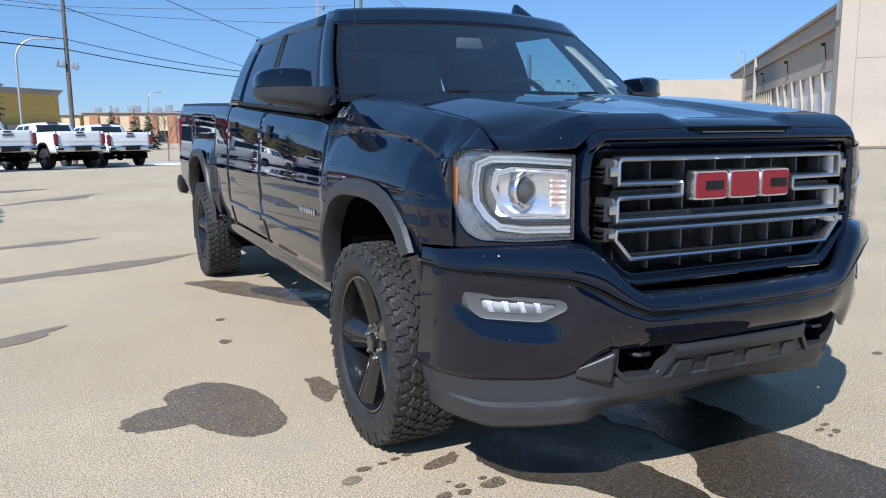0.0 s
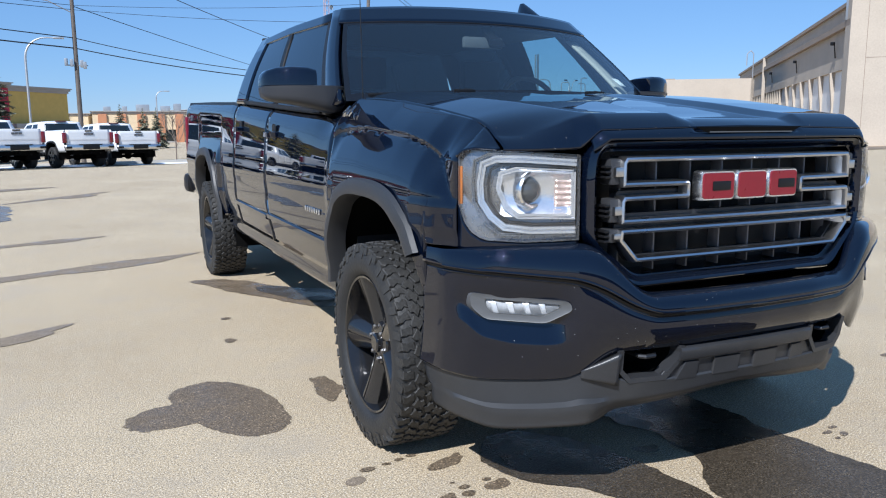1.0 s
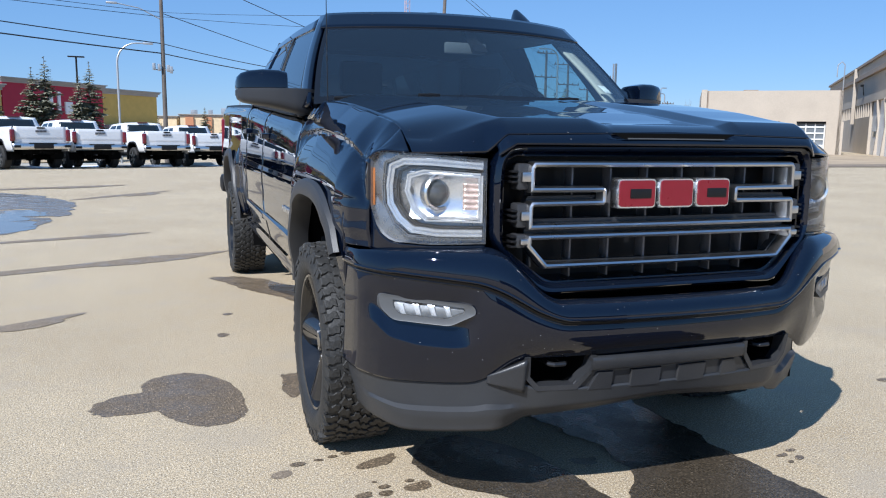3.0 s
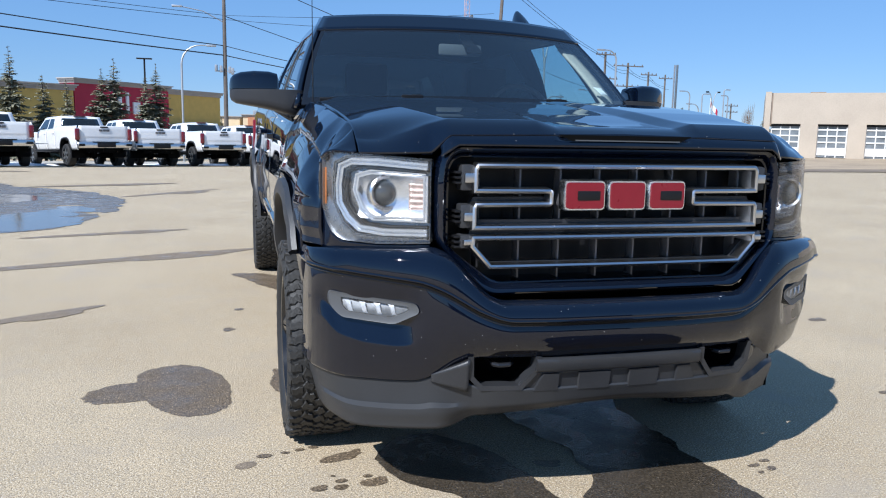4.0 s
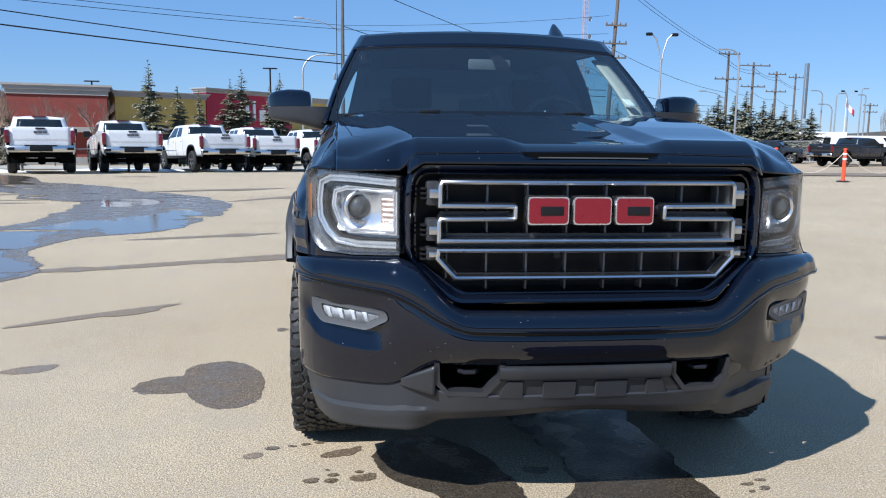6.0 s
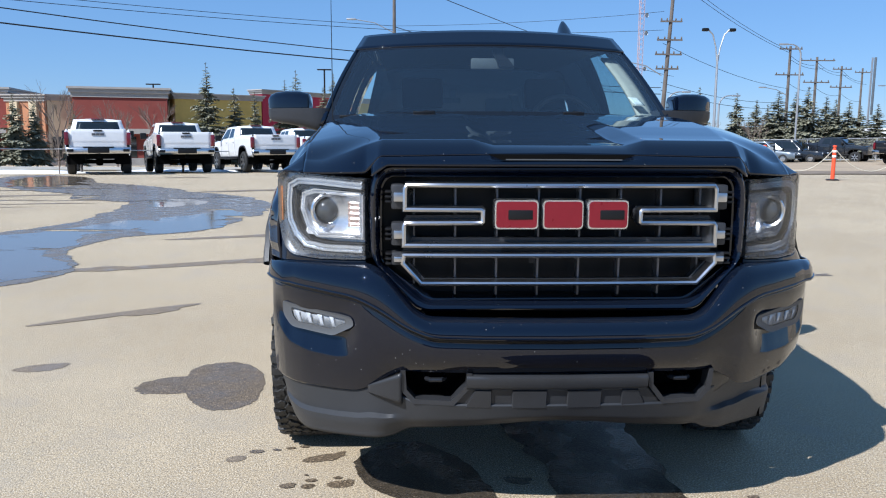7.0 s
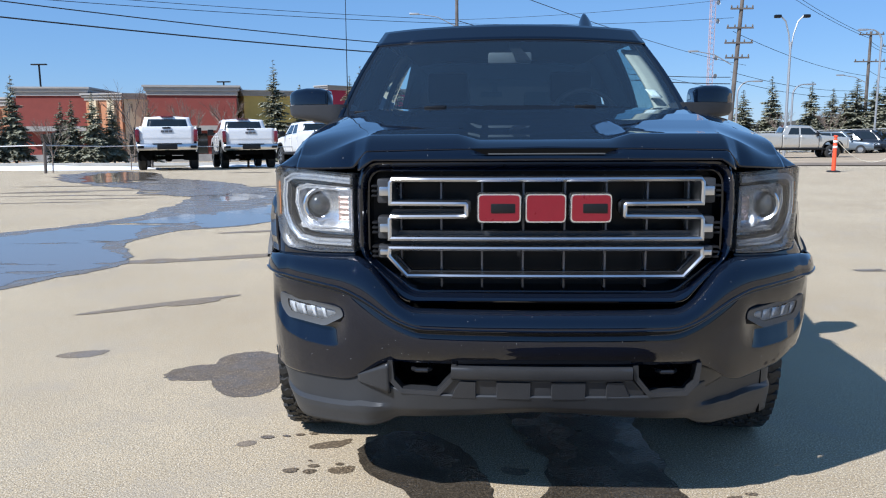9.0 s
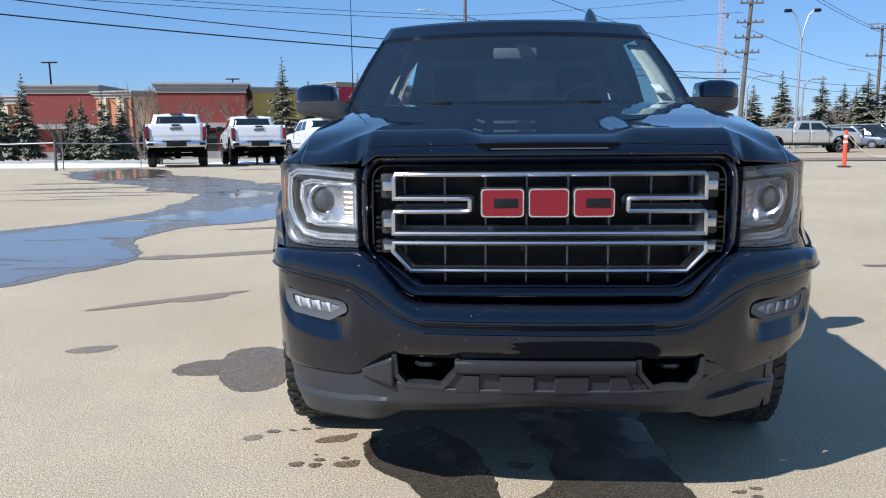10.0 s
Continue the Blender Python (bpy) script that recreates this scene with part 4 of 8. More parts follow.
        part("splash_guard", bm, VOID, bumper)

    # Hidden slab behind the grille, added to block the same sun leak.
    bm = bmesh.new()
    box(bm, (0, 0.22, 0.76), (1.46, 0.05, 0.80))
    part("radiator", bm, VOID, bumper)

    # -- fog lamps --
    for s in (-1, 1):
        def on_face(x, z, out):
            top_z, low_z = smooth_table(STEP_LINE, x, 0.02) - 0.008, face_low(x, s)
            return Vector((s * x, smooth_table(BUMPER_PLAN, x, 0.02) + out + bulge((top_z - z) / (top_z - low_z)) + 0.012, z))
        bez = round_poly([(0.935, 0.722), (0.680, 0.703), (0.672, 0.676), (0.745, 0.634), (0.900, 0.640), (0.932, 0.674)], 0.014, 3)
        lens = round_poly([(0.900, 0.706), (0.705, 0.693), (0.702, 0.679), (0.752, 0.654), (0.880, 0.660), (0.896, 0.680)], 0.008, 3)
        bm = bmesh.new()
        cx, cz = 0.81, 0.68
        grow = [(cx + (x - cx) * 1.03, cz + (z - cz) * 1.06) for x, z in bez]
        loft(bm, [[on_face(x, z, 0.03) for x, z in grow], [on_face(x, z, -0.006) for x, z in bez], [on_face(cx + (x - cx) * 0.97, cz + (z - cz) * 0.94, -0.004) for x, z in bez], [on_face(x, z, -0.001) for x, z in lens], [on_face(x, z, 0.014) for x, z in lens]])
        fog = part("fog_lamp", bm, BEZEL, truck, "fog lamp in a grey bezel")
        bm = bmesh.new()
        bm.faces.new([bm.verts.new(on_face(0.80 + (x - 0.80) * 0.985, 0.68 + (z - 0.68) * 0.97, 0.009)) for x, z in lens])
        solid(part("reflector", bm, FOG_LENS, fog, "bright faceted reflector"), 0.004, (0, -1, 0))
        for k in range(4):
            bm = bmesh.new()
            x0 = 0.735 + 0.042 * k
            prism_pts = [on_face(x0, 0.660, 0.010), on_face(x0 + 0.014, 0.660, 0.010), on_face(x0 + 0.026, 0.695, 0.010), on_face(x0 + 0.008, 0.695, 0.010)]
            tip = [p.lerp(sum(prism_pts, Vector()) / 4, 0.4) + Vector((0, -0.005, 0)) for p in prism_pts]
            loft(bm, [prism_pts, tip], True, True)
            part("reflector_fin", bm, FOG_LENS, fog)
        bm = bmesh.new()
        bm.faces.new([bm.verts.new(on_face(x, z, 0.001)) for x, z in lens])
        ob = part("lens", bm, CLEAR, fog, "clear lens")
        faced(ob, (0, -1, 0)).visible_shadow = False

    # -- grille surround --
    outer = [(0.60, 1.10), (0.618, 0.90), (0.470, 0.722), (-0.470, 0.722), (-0.618, 0.90), (-0.60, 1.10), (-0.612, 1.165), (-0.575, 1.212), (0.575, 1.212), (0.612, 1.165)]
    outer[0], outer[5] = (0.622, 1.08), (-0.622, 1.08)
    inner = [(0.578, 1.06), (0.578, 0.882), (0.428, 0.768), (-0.428, 0.768), (-0.578, 0.882), (-0.578, 1.06), (-0.575, 1.135), (-0.552, 1.163), (0.552, 1.163), (0.575, 1.135)]
    o2, i2 = round_poly(outer, 0.035, 4), round_poly(inner, 0.03, 4)
    def ring(t, y):
        out = []
        for (ax, az), (bx, bz) in zip(o2, i2):
            x = ax + (bx - ax) * t
            out.append((x, y + 0.11 * x * x, az + (bz - az) * t))
        return out
    bm = bmesh.new()
    loft(bm, [ring(-0.02, 0.06), ring(0.0, 0.0), ring(0.12, -0.022), ring(0.35, -0.030), ring(0.62, -0.022), ring(0.72, -0.006), ring(0.82, 0.004), ring(0.96, 0.006), ring(1.0, 0.014), ring(1.03, 0.12)])
    surround = part("grille_surround", bm, PAINT, truck, "gloss black grille surround", sharp=50)

    # -- grille: dark back, thin uprights, black louvres, chrome loops --
    bm = bmesh.new()
    prism(bm, [(x * 1.02, z) for x, z in inner], (0, 0.13, 0), -0.02)
    grille = part("grille", bm, DARK, truck, "black grille with three bright-edged bars")
    for x in (-0.476, -0.34, -0.204, -0.068, 0.068, 0.204, 0.34, 0.476):
        bm = bmesh.new()
        zb = 0.775 if abs(x) < 0.42 else 0.81
        cbox(bm, (x, 0.055 + 0.11 * x * x, (zb + 1.15) / 2), (0.007, 0.05, 1.15 - zb), 0.002)
        part("grille_upright", bm, UPRIGHT, grille)
    for z, half in ((1.040, 0.0), (0.928, 0.50)):
        if half:
            bm = bmesh.new()
            sweep(bm, [(half * (k / 10 - 1), 0.02 + 0.11 * (half * (k / 10 - 1)) ** 2, z) for k in range(21)], [(-0.012, 0), (0.012, 0), (0.012, 0.06), (-0.012, 0.06)])
            part("louvre", bm, GLOSSBAR, grille)
    def front(x, z, out=0.0):
        return Vector((x, out + 0.05 * x * x, z))
    loop_a = [(-0.497, 1.140), (-0.505, 1.128), (-0.505, 1.062), (-0.26, 1.061), (-0.256, 1.057), (-0.256, 1.024), (-0.260, 1.020), (-0.502, 1.018), (-0.508, 1.008), (-0.508, 0.946)]
    loop_a = loop_a + [(-x, z) for x, z in loop_a[::-1]]
    loop_b = [(-0.508, 0.914), (-0.512, 0.888), (-0.452, 0.822)]
    loop_b = loop_b + [(-x, z) for x, z in loop_b[::-1]]
    prof = [(-0.009, 0.004), (-0.006, -0.010), (0.0, -0.014), (0.006, -0.010), (0.009, 0.004), (0.009, 0.03), (-0.009, 0.03)]
    def dense(pts, k=8):
        out = []
        for (a, b), (c, d) in zip(pts, pts[1:] + pts[:1]):
            m = k if abs(a - c) > 0.2 else 1
            out += [(a + (c - a) * i / m, b + (d - b) * i / m) for i in range(m)]
        return out
    for pts, label in ((loop_a, "brushed chrome outline of the upper grille bars"), (loop_b, "brushed chrome outline of the lower grille bar")):
        bm = bmesh.new()
        sweep(bm, [front(x, z, -0.012) for x, z in dense(pts)], prof, closed=True)
        part("chrome_outline", bm, BRUSHED, grille, label)
        bm = bmesh.new()
        sweep(bm, [front(x * 0.985, z + (0.012 if z < 1.05 and z > 0.9 else 0.0), 0.022) for x, z in dense(pts)], [(-0.010, 0), (0.010, 0), (0.010, 0.03), (-0.010, 0.03)], closed=True)
        part("louvre", bm, SKID, grille)
    for s in (-1, 1):
        for z0, z1 in ((1.068, 1.136), (0.950, 1.012), (0.886, 0.916)):
            bm = bmesh.new()
            a = [(0.505, z0), (0.505, z1), (0.478, z1 - 0.012), (0.478, z0 + 0.006)]
            pts = [front(s * x, z, -0.02 if x > 0.49 else 0.03) for x, z in a]
            loft(bm, [pts, [p + Vector((0, 0.05, 0)) for p in pts]], True, True)
            part("bar_end", bm, BRUSHED, grille)
            bm = bmesh.new()
            cbox(bm, front(s * 0.523, (z0 + z1) / 2, 0.002), (0.036, 0.05, max(0.018, (z1 - z0) * 0.44)), 0.004)
            part("bracket", bm, BRUSHED, grille, "brushed chrome tab")
            bm = bmesh.new()
            cbox(bm, front(s * 0.528, (z0 + z1) / 2, 0.022), (0.044, 0.06, z1 - z0 + 0.014), 0.010)
            part("bar_cap", bm, TRIM, grille, "grey plastic end of the grille bar")
            for dz in (-1, 0, 1):
                bm = bmesh.new()
                cbox(bm, front(s * 0.558, (z0 + z1) / 2 + dz * 0.016, 0.020), (0.020, 0.06, 0.007), 0.002)
                part("bracket_rib", bm, DARK, grille)

    # -- badge on the grille: three plain red enamel plates in bright rims --
    for x0, x1, slot in ((-0.222, -0.078, 1), (-0.068, 0.066, 0), (0.076, 0.212, 1)):
        bm = bmesh.new()
        plate = round_poly([(x0, 1.000), (x1, 1.000), (x1, 1.098), (x0, 1.098)], 0.014, 3)
        thin = [((x0 + x1) / 2 + (x - (x0 + x1) / 2) * 0.96, 1.049 + (z - 1.049) * 0.94) for x, z in plate]
        loft(bm, [[front(x, z, 0.0) for x, z in plate], [front(x, z, -0.032) for x, z in plate], [front(x, z, -0.040) for x, z in thin]], True, True)
        badge = part("badge_plate", bm, CHROME, truck, "bright rim of a plain badge block")
        bm = bmesh.new()
        face_pts = [((x0 + x1) / 2 + (x - (x0 + x1) / 2) * 0.90, 1.049 + (z - 1.049) * 0.85) for x, z in plate]
        loft(bm, [[front(x, z, -0.036) for x, z in face_pts], [front(x, z, -0.0435) for x, z in face_pts]], True, True)
        part("badge_face", bm, RED, badge, "red enamel face")
        if slot:
            bm = bmesh.new()
            cbox(bm, front((x0 + x1) / 2 + 0.012, 1.049, -0.042), (0.078, 0.008, 0.030), 0.003)
            part("badge_slot", bm, DARK, badge)

    # -- headlamps --
    for s in (-1, 1):
        def lamp(u, v, out=0.0):
            p = along(LAMP_PLAN, u)
            zt = lerp_table([(0, 1.156), (0.5, 1.168), (0.90, 1.173), (0.97, 1.166), (1, 1.150)], u)
            zb = lerp_table([(0, 0.892), (0.45, 0.885), (0.78, 0.890), (0.90, 0.918), (0.97, 0.960), (1, 1.0)], u)
            d = Vector((p.x - 0.25, p.y + 0.0 - 0.9)).normalized() * out * 0.62
            return Vector((s * (p.x + d.x + 0.035 * (1 - u)), p.y + d.y, zb + (zt - zb) * v))
        def shelf(u):
            """The housing is deep beside the grille and shallow at the outer end."""
            return -0.085 + 0.052 * step(0.45, 0.95, u)
        bm = bmesh.new()
        grid(bm, lambda u, v: lamp(u, v, shelf(u) + 0.012 * abs(math.cos(1.5 * math.pi * v))), 16, 36)
        head = part("headlamp", bm, LAMP_BODY, truck, "clear headlamp with a bright C-shaped light bar")
        bm = bmesh.new()
        rimp = [lamp(i / 16, 0) for i in range(17)] + [lamp(1, i / 6) for i in range(1, 7)] + [lamp(1 - i / 16, 1) for i in range(1, 17)] + [lamp(0, 1 - i / 6) for i in range(1, 6)]
        c = sum(rimp, Vector()) / len(rimp)
        back = [lamp(i / 16, 0, shelf(i / 16)) for i in range(17)] + [lamp(1, i / 6, shelf(1)) for i in range(1, 7)] + [lamp(1 - i / 16, 1, shelf(1 - i / 16)) for i in range(1, 17)] + [lamp(0, 1 - i / 6, shelf(0)) for i in range(1, 6)]
        loft(bm, [rimp, [p.lerp(q, 0.5) + (c - p) * 0.01 for p, q in zip(rimp, back)], back])
        part("housing", bm, LAMP_BODY, head)
        def apron(u, v):
            p = lamp(u, 0, -0.004)
            return Vector((p.x, p.y + 0.004, p.z - 0.002 + (0.85 - p.z) * v))
        bm = bmesh.new()
        grid(bm, apron, 24, 6)
        solid(part("lamp_apron", bm, PAINT, truck), 0.012, (0, -1, 0))
        # bright C bar: thick band round the lamp's outer side
        def strip(uv, w, out, depth, name, material, label=""):
            bm = bmesh.new()
            pts = [lamp(u, v, out) for u, v in uv]
            nrm = Vector((s * 0.45, -0.9, 0)).normalized()
            loops = []
            for p, (d, k) in zip(pts, frames_along(pts, False)):
                a = d.cross(nrm).normalized()
                loops.append([p + a * w * k * q + nrm * r for q, r in ((-0.5, -depth), (-0.5, 0), (-0.42, 0.006), (-0.14, 0.006), (-0.06, 0.0), (0.06, 0.0), (0.14, 0.006), (0.42, 0.006), (0.5, 0), (0.5, -depth))])
            loft(bm, loops, True, True)
            return part(name, bm, material, head, label)
        strip([(0.03, 0.905), (0.45, 0.915), (0.68, 0.905), (0.785, 0.84), (0.81, 0.62), (0.80, 0.42), (0.72, 0.27), (0.61, 0.155), (0.40, 0.13), (0.03, 0.12)], 0.024, -0.012, 0.03, "light_bar", WHITE_LENS, "white C-shaped daytime light bar")
        strip([(0.03, 0.85), (0.42, 0.86), (0.63, 0.85), (0.725, 0.79), (0.748, 0.62), (0.738, 0.44), (0.665, 0.30), (0.565, 0.205), (0.36, 0.185), (0.03, 0.18)], 0.009, -0.022, 0.03, "inner_trim", TRIM)
        strip([(0.03, 0.955), (0.45, 0.965), (0.74, 0.955), (0.86, 0.87), (0.88, 0.6), (0.87, 0.38), (0.78, 0.2), (0.65, 0.075), (0.03, 0.055)], 0.010, -0.022, 0.03, "outer_trim", LAMP_BODY)
        # projector bowl
        strip([(0.05, 0.795), (0.52, 0.80), (0.645, 0.745), (0.665, 0.58), (0.60, 0.375), (0.50, 0.28), (0.05, 0.27), (0.05, 0.795)], 0.018, -0.030, 0.05, "projector_frame", BOWL)
        bm = bmesh.new()
        grid(bm, lambda u, v: lamp(0.03 + 0.62 * u, 0.27 + 0.53 * v, -0.030 - 0.030 * math.sin(math.pi * v) ** 0.7), 12, 20)
        part("bowl", bm, BOWL, head, "bright reflector bowl")
        pc = lamp(0.40, 0.575, -0.044)
        aim = Matrix.Translation(pc) @ Matrix.Rotation(radians(90), 4, "Z") @ Matrix.Rotation(radians(-14 * s), 4, "Z")
        bm = bmesh.new()
        lathe(bm, [(0.058, 0.02), (0.059, -0.006), (0.054, -0.012), (0.046, -0.008), (0.044, 0.01)], 40, aim)
        part("projector_ring", bm, CHROME, head)
        bm = bmesh.new()
        lathe(bm, [(0.0005, -0.026), (0.016, -0.024), (0.028, -0.017), (0.039, -0.004), (0.044, 0.008)], 36, aim)
        part("projector_lens", bm, mat("projector_glass", (0.05, 0.055, 0.06), 0.05, coat=1.0), head, "dark glass projector lens")
        bm = bmesh.new()
        grid(bm, lambda u, v: lamp(0.05 + 0.15 * u, 0.33 + 0.42 * v, -0.050 + 0.003 * math.sin(40 * v)), 6, 48)
        solid(part("turn_reflector", bm, mat("orange_tinted_reflector", (0.68, 0.52, 0.45), 0.26, 0.5, vary=0.35, grain=60, big=25), head, "orange-tinted turn-signal reflector"), 0.008, (0, -1, 0))
        bm = bmesh.new()
        p = lamp(0.965, 0.5, -0.004)
        cbox(bm, (p.x - s * 0.004, p.y + 0.016, 1.060), (0.005, 0.014, 0.120), 0.002)
        part("side_marker", bm, AMBER, head, "amber side marker")
        bm = bmesh.new()
        grid(bm, lambda u, v: lamp(u, v, 0.002 + 0.012 * math.sin(math.pi * u) * math.sin(math.pi * v)), 20, 8)
        ob = part("lens", bm, CLEAR, head, "clear plastic lens")
        faced(ob, (s * 0.4, -1, 0)).visible_shadow = False

    # -- hood --
    rise = [(-0.05, 1.279), (0.0, 1.281), (0.06, 1.285), (0.14, 1.292), (0.22, 1.302), (0.32, 1.3165), (0.45, 1.335), (0.7, 1.363), (0.95, 1.386), (1.15, 1.399), (1.6, 1.42)]
    def hood_w(y):
        return lerp_table([(0.0, 0.846), (0.2, 0.846), (1.38, 0.860)], y)
    def hood_z(x, y):
        t = abs(x)
        z = smooth_table(rise, y, 0.012)
        k = 0.035 * ramp(0.1, 1.2, y)
        z -= 0.019 * ramp(0.285 - k, 0.215 - k, t) * ramp(1.25, 0.5, y) ** 0.5
        z -= 0.012 * t * t
        w = hood_w(y)
        edge_z = smooth_table(SILL, y, 0.02) + 0.002
        q = ramp(smooth_table([(0.0, 0.56), (0.15, 0.585), (0.6, 0.675), (1.3, 0.72)], y, 0.1), w, t)
        return z + (edge_z - z) * (0.75 * q + 0.25 * q * q)
    def hood_front(t):
        """Front seam of the hood: over the grille surround, then down to the lamp's top edge."""
        q = ramp(0.585, 0.635, t)
        ya = -0.006 + 0.06 * t * t
        yb = smooth_table([(0.60, 0.05), (0.68, 0.064), (0.78, 0.112), (0.86, 0.165)], t, 0.01) - 0.010
        return ya + (yb - ya) * q, 1.244 - 0.020 * t + (1.178 - 1.232) * q
    def hood(u, v):
        s = 2 * u - 1
        t = abs(s)
        # columns crowd towards the corner over the lamp
        y_f, z_f = hood_front(t * 0.846)
        if v < 0.22:
            q = v / 0.22
            x = s * 0.846
            yc = y_f + 0.068
            zc = hood_z(x, yc)
            r = q * 1.0
            return Vector((x, y_f + (yc - y_f) * r, z_f + (zc - z_f) * (r + 0.12 * math.sin(math.pi * r))))
        q = (v - 0.22) / 0.78
        yc = y_f + 0.068
        y1 = 1.20 + 0.16 * (t * 0.86) ** 2 / 0.7
        y = yc + (y1 - yc) * q
        x = s * hood_w(y)
        return Vector((x, y, hood_z(x, y)))
    bm = bmesh.new()
    grid(bm, hood, 200, 90)
    solid(part("hood", bm, PAINT, truck, "gloss black hood with a sunken centre channel", sharp=60), 0.015, (0, 0, 1))
    bm = bmesh.new()
    def nose(u, v):
        s = 2 * u - 1
        x = s * 0.612
        t = abs(x)
        y_f, z_f = hood_front(t)
        top = z_f - 0.004
        low = 1.200 - 0.034 * ramp(0.56, 0.61, t)
        cut = 0.016 * step(0.245, 0.215, t) * step(0.5, 0.2, v)
        return Vector((x, y_f - 0.003 - 0.016 * math.sin(math.pi * v * 0.6) + cut, top + (low - top) * v))
    grid(bm, nose, 120, 16)
    solid(part("nose_panel", bm, PAINT, truck), 0.01, (0, -1, 0))
    # Flat strip proud of the nose; its near-black stands for the slot's shade.
    bm = bmesh.new()
    prism(bm, [(-0.245, 1.2395), (-0.195, 1.2195), (0.180, 1.2195), (0.230, 1.2395)], (0, -0.0262, 0), -0.002)
    part("hood_slot", bm, VOID, truck, "thin near-black strip drawn as the shaded slot at the hood lip")
    bm = bmesh.new()
    sweep(bm, [(0.186 * (k / 5 - 1), -0.0272, 1.2225) for k in range(11)], [(-0.002, 0), (0.002, 0), (0.002, 0.003), (-0.002, 0.003)])
    part("slot_trim", bm, BEZEL, truck, "grey lower lip of the hood slot")
    for s in (-1, 1):
        # fender corner between hood and lamp
        def corner(u, v):
            y = 0.168 + (0.272 - 0.168) * u
            zi = smooth_table(SILL, y, 0.02) - 0.003
            xi = 0.849
            xo = smooth_table([(0.12, 0.815), (0.168, 0.862), (0.215, 0.917), (0.262, 0.951), (0.4, 0.985)], y, 0.01)
            zo = lerp_table([(0.16, 1.176), (0.22, 1.178), (0.25, 1.170), (0.275, 1.150)], y)
            x = xi + (max(xo, xi + 0.004) - xi) * v
            return Vector((s * x, y, zi + (zo - zi) * v**0.9))
        bm = bmesh.new()
        grid(bm, corner, 16, 10)
        solid(part("fender_corner", bm, PAINT, truck), 0.01, (s * 0.3, 0, 1))

    # -- body sides: fender, doors, bed side as separate panels --
    def panel(name, y0, y1, s, label, nu=40, nv=34, low=None, sharp=40):
        def fn(u, v):
            y = y0 + (y1 - y0) * u
            zt = smooth_table(SILL, y, 0.02)
            zb = low(y) if low else side_low(y)
            knee = max(zb, 0.99)
            z = zt + (knee - zt) * v / 0.6 if v < 0.6 else knee + (zb - knee) * (v - 0.6) / 0.4
            return Vector((s * side_x(y, z), y, z))
        bm = bmesh.new()
        grid(bm, fn, nu, nv)
        return solid(part(name, bm, PAINT, truck, label, sharp=sharp), 0.012, (s, 0, 0))
    for s in (-1, 1):
        panel("fender", 0.268, 1.478, s, "gloss black front fender", 110, 96)
        panel("front_door", 1.484, 2.80, s, "gloss black front door", 30)
        panel("rear_door", 2.806, 3.82, s, "gloss black rear door", 24)
        panel("bed_side", 3.85, 6.45, s, "gloss black bed side", 110)
        # rocker
        bm = bmesh.new()
        grid(bm, lambda u, v: Vector((s * (0.965 - 0.02 * math.cos(math.pi * v) - 0.05 * v), 1.40 + 3.05 * u, 0.552 - 0.10 * v)), 20, 6)
        solid(part("rocker", bm, PAINT, truck), 0.02, (s, 0, 0))
        # body-side moulding and its plain-bar badge
        bm = bmesh.new()
        for a, b in ((1.52, 2.79), (2.82, 3.80)):
            sweep(bm, [(s * (side_x(a + (b - a) * k / 8, 0.70) + 0.010), a + (b - a) * k / 8, 0.70 + 0.012 * k / 8) for k in range(9)], [(-0.018, -0.008), (0.018, -0.008), (0.012, 0.008), (-0.012, 0.008)], up=(s, 0, 0))
        part("side_moulding", bm, PAINT, truck)
        for k in range(7):
            bm = bmesh.new()
            cbox(bm, (s * (side_x(1.77, 0.84) + 0.004), 1.65 + 0.04 * k, 0.842), (0.006, 0.022, 0.026), 0.002)
            part("badge_bar", bm, CHROME, truck)
        # flares
        for ya, top in ((FRONT_AXLE, 0.985), (REAR_AXLE, 1.02)):
            path = []
            for k in range(61):
                a = math.pi * (k / 60)
                c, q = math.cos(a), math.sin(a)
                y = ya - 0.53 * math.copysign(abs(c) ** 0.67, c)
                z = 0.30 + (top - 0.30) * abs(q) ** 0.67
                if z > (0.50 if y > ya else (0.78 if ya < 2 else 0.50)):
                    path.append((y, z))
            bm = bmesh.new()
            cen = Vector((ya, 0.62))
            loops = []
            for y, z in path:
                d = (Vector((y, z)) - cen).normalized()
                xs = side_x(y, max(z, 0.62)) + 0.0
                row = []
                for out, px in ((0.062, 0.002), (0.055, 0.020), (0.022, 0.030), (-0.004, 0.026), (-0.010, 0.0), (-0.012, -0.06)):
                    row.append((s * (xs + px), y + d.x * out, z + d.y * out))
                loops.append(row)
            loft(bm, loops, False)
            part("wheel_flare", bm, TRIM, truck, "matt grey plastic wheel flare")
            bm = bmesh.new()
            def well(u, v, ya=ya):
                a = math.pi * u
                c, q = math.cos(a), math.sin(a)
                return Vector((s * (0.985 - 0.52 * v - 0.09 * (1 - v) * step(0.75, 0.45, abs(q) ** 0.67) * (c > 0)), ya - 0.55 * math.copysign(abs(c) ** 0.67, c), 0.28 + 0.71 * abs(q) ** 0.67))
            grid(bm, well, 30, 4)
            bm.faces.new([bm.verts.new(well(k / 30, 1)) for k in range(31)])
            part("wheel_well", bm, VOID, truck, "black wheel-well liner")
        # door handles
        for y in (2.60, 3.58):
            z = 1.205 + 0.03 * (y - 2.6)
            x = side_x(y, z)
            bm = bmesh.new()
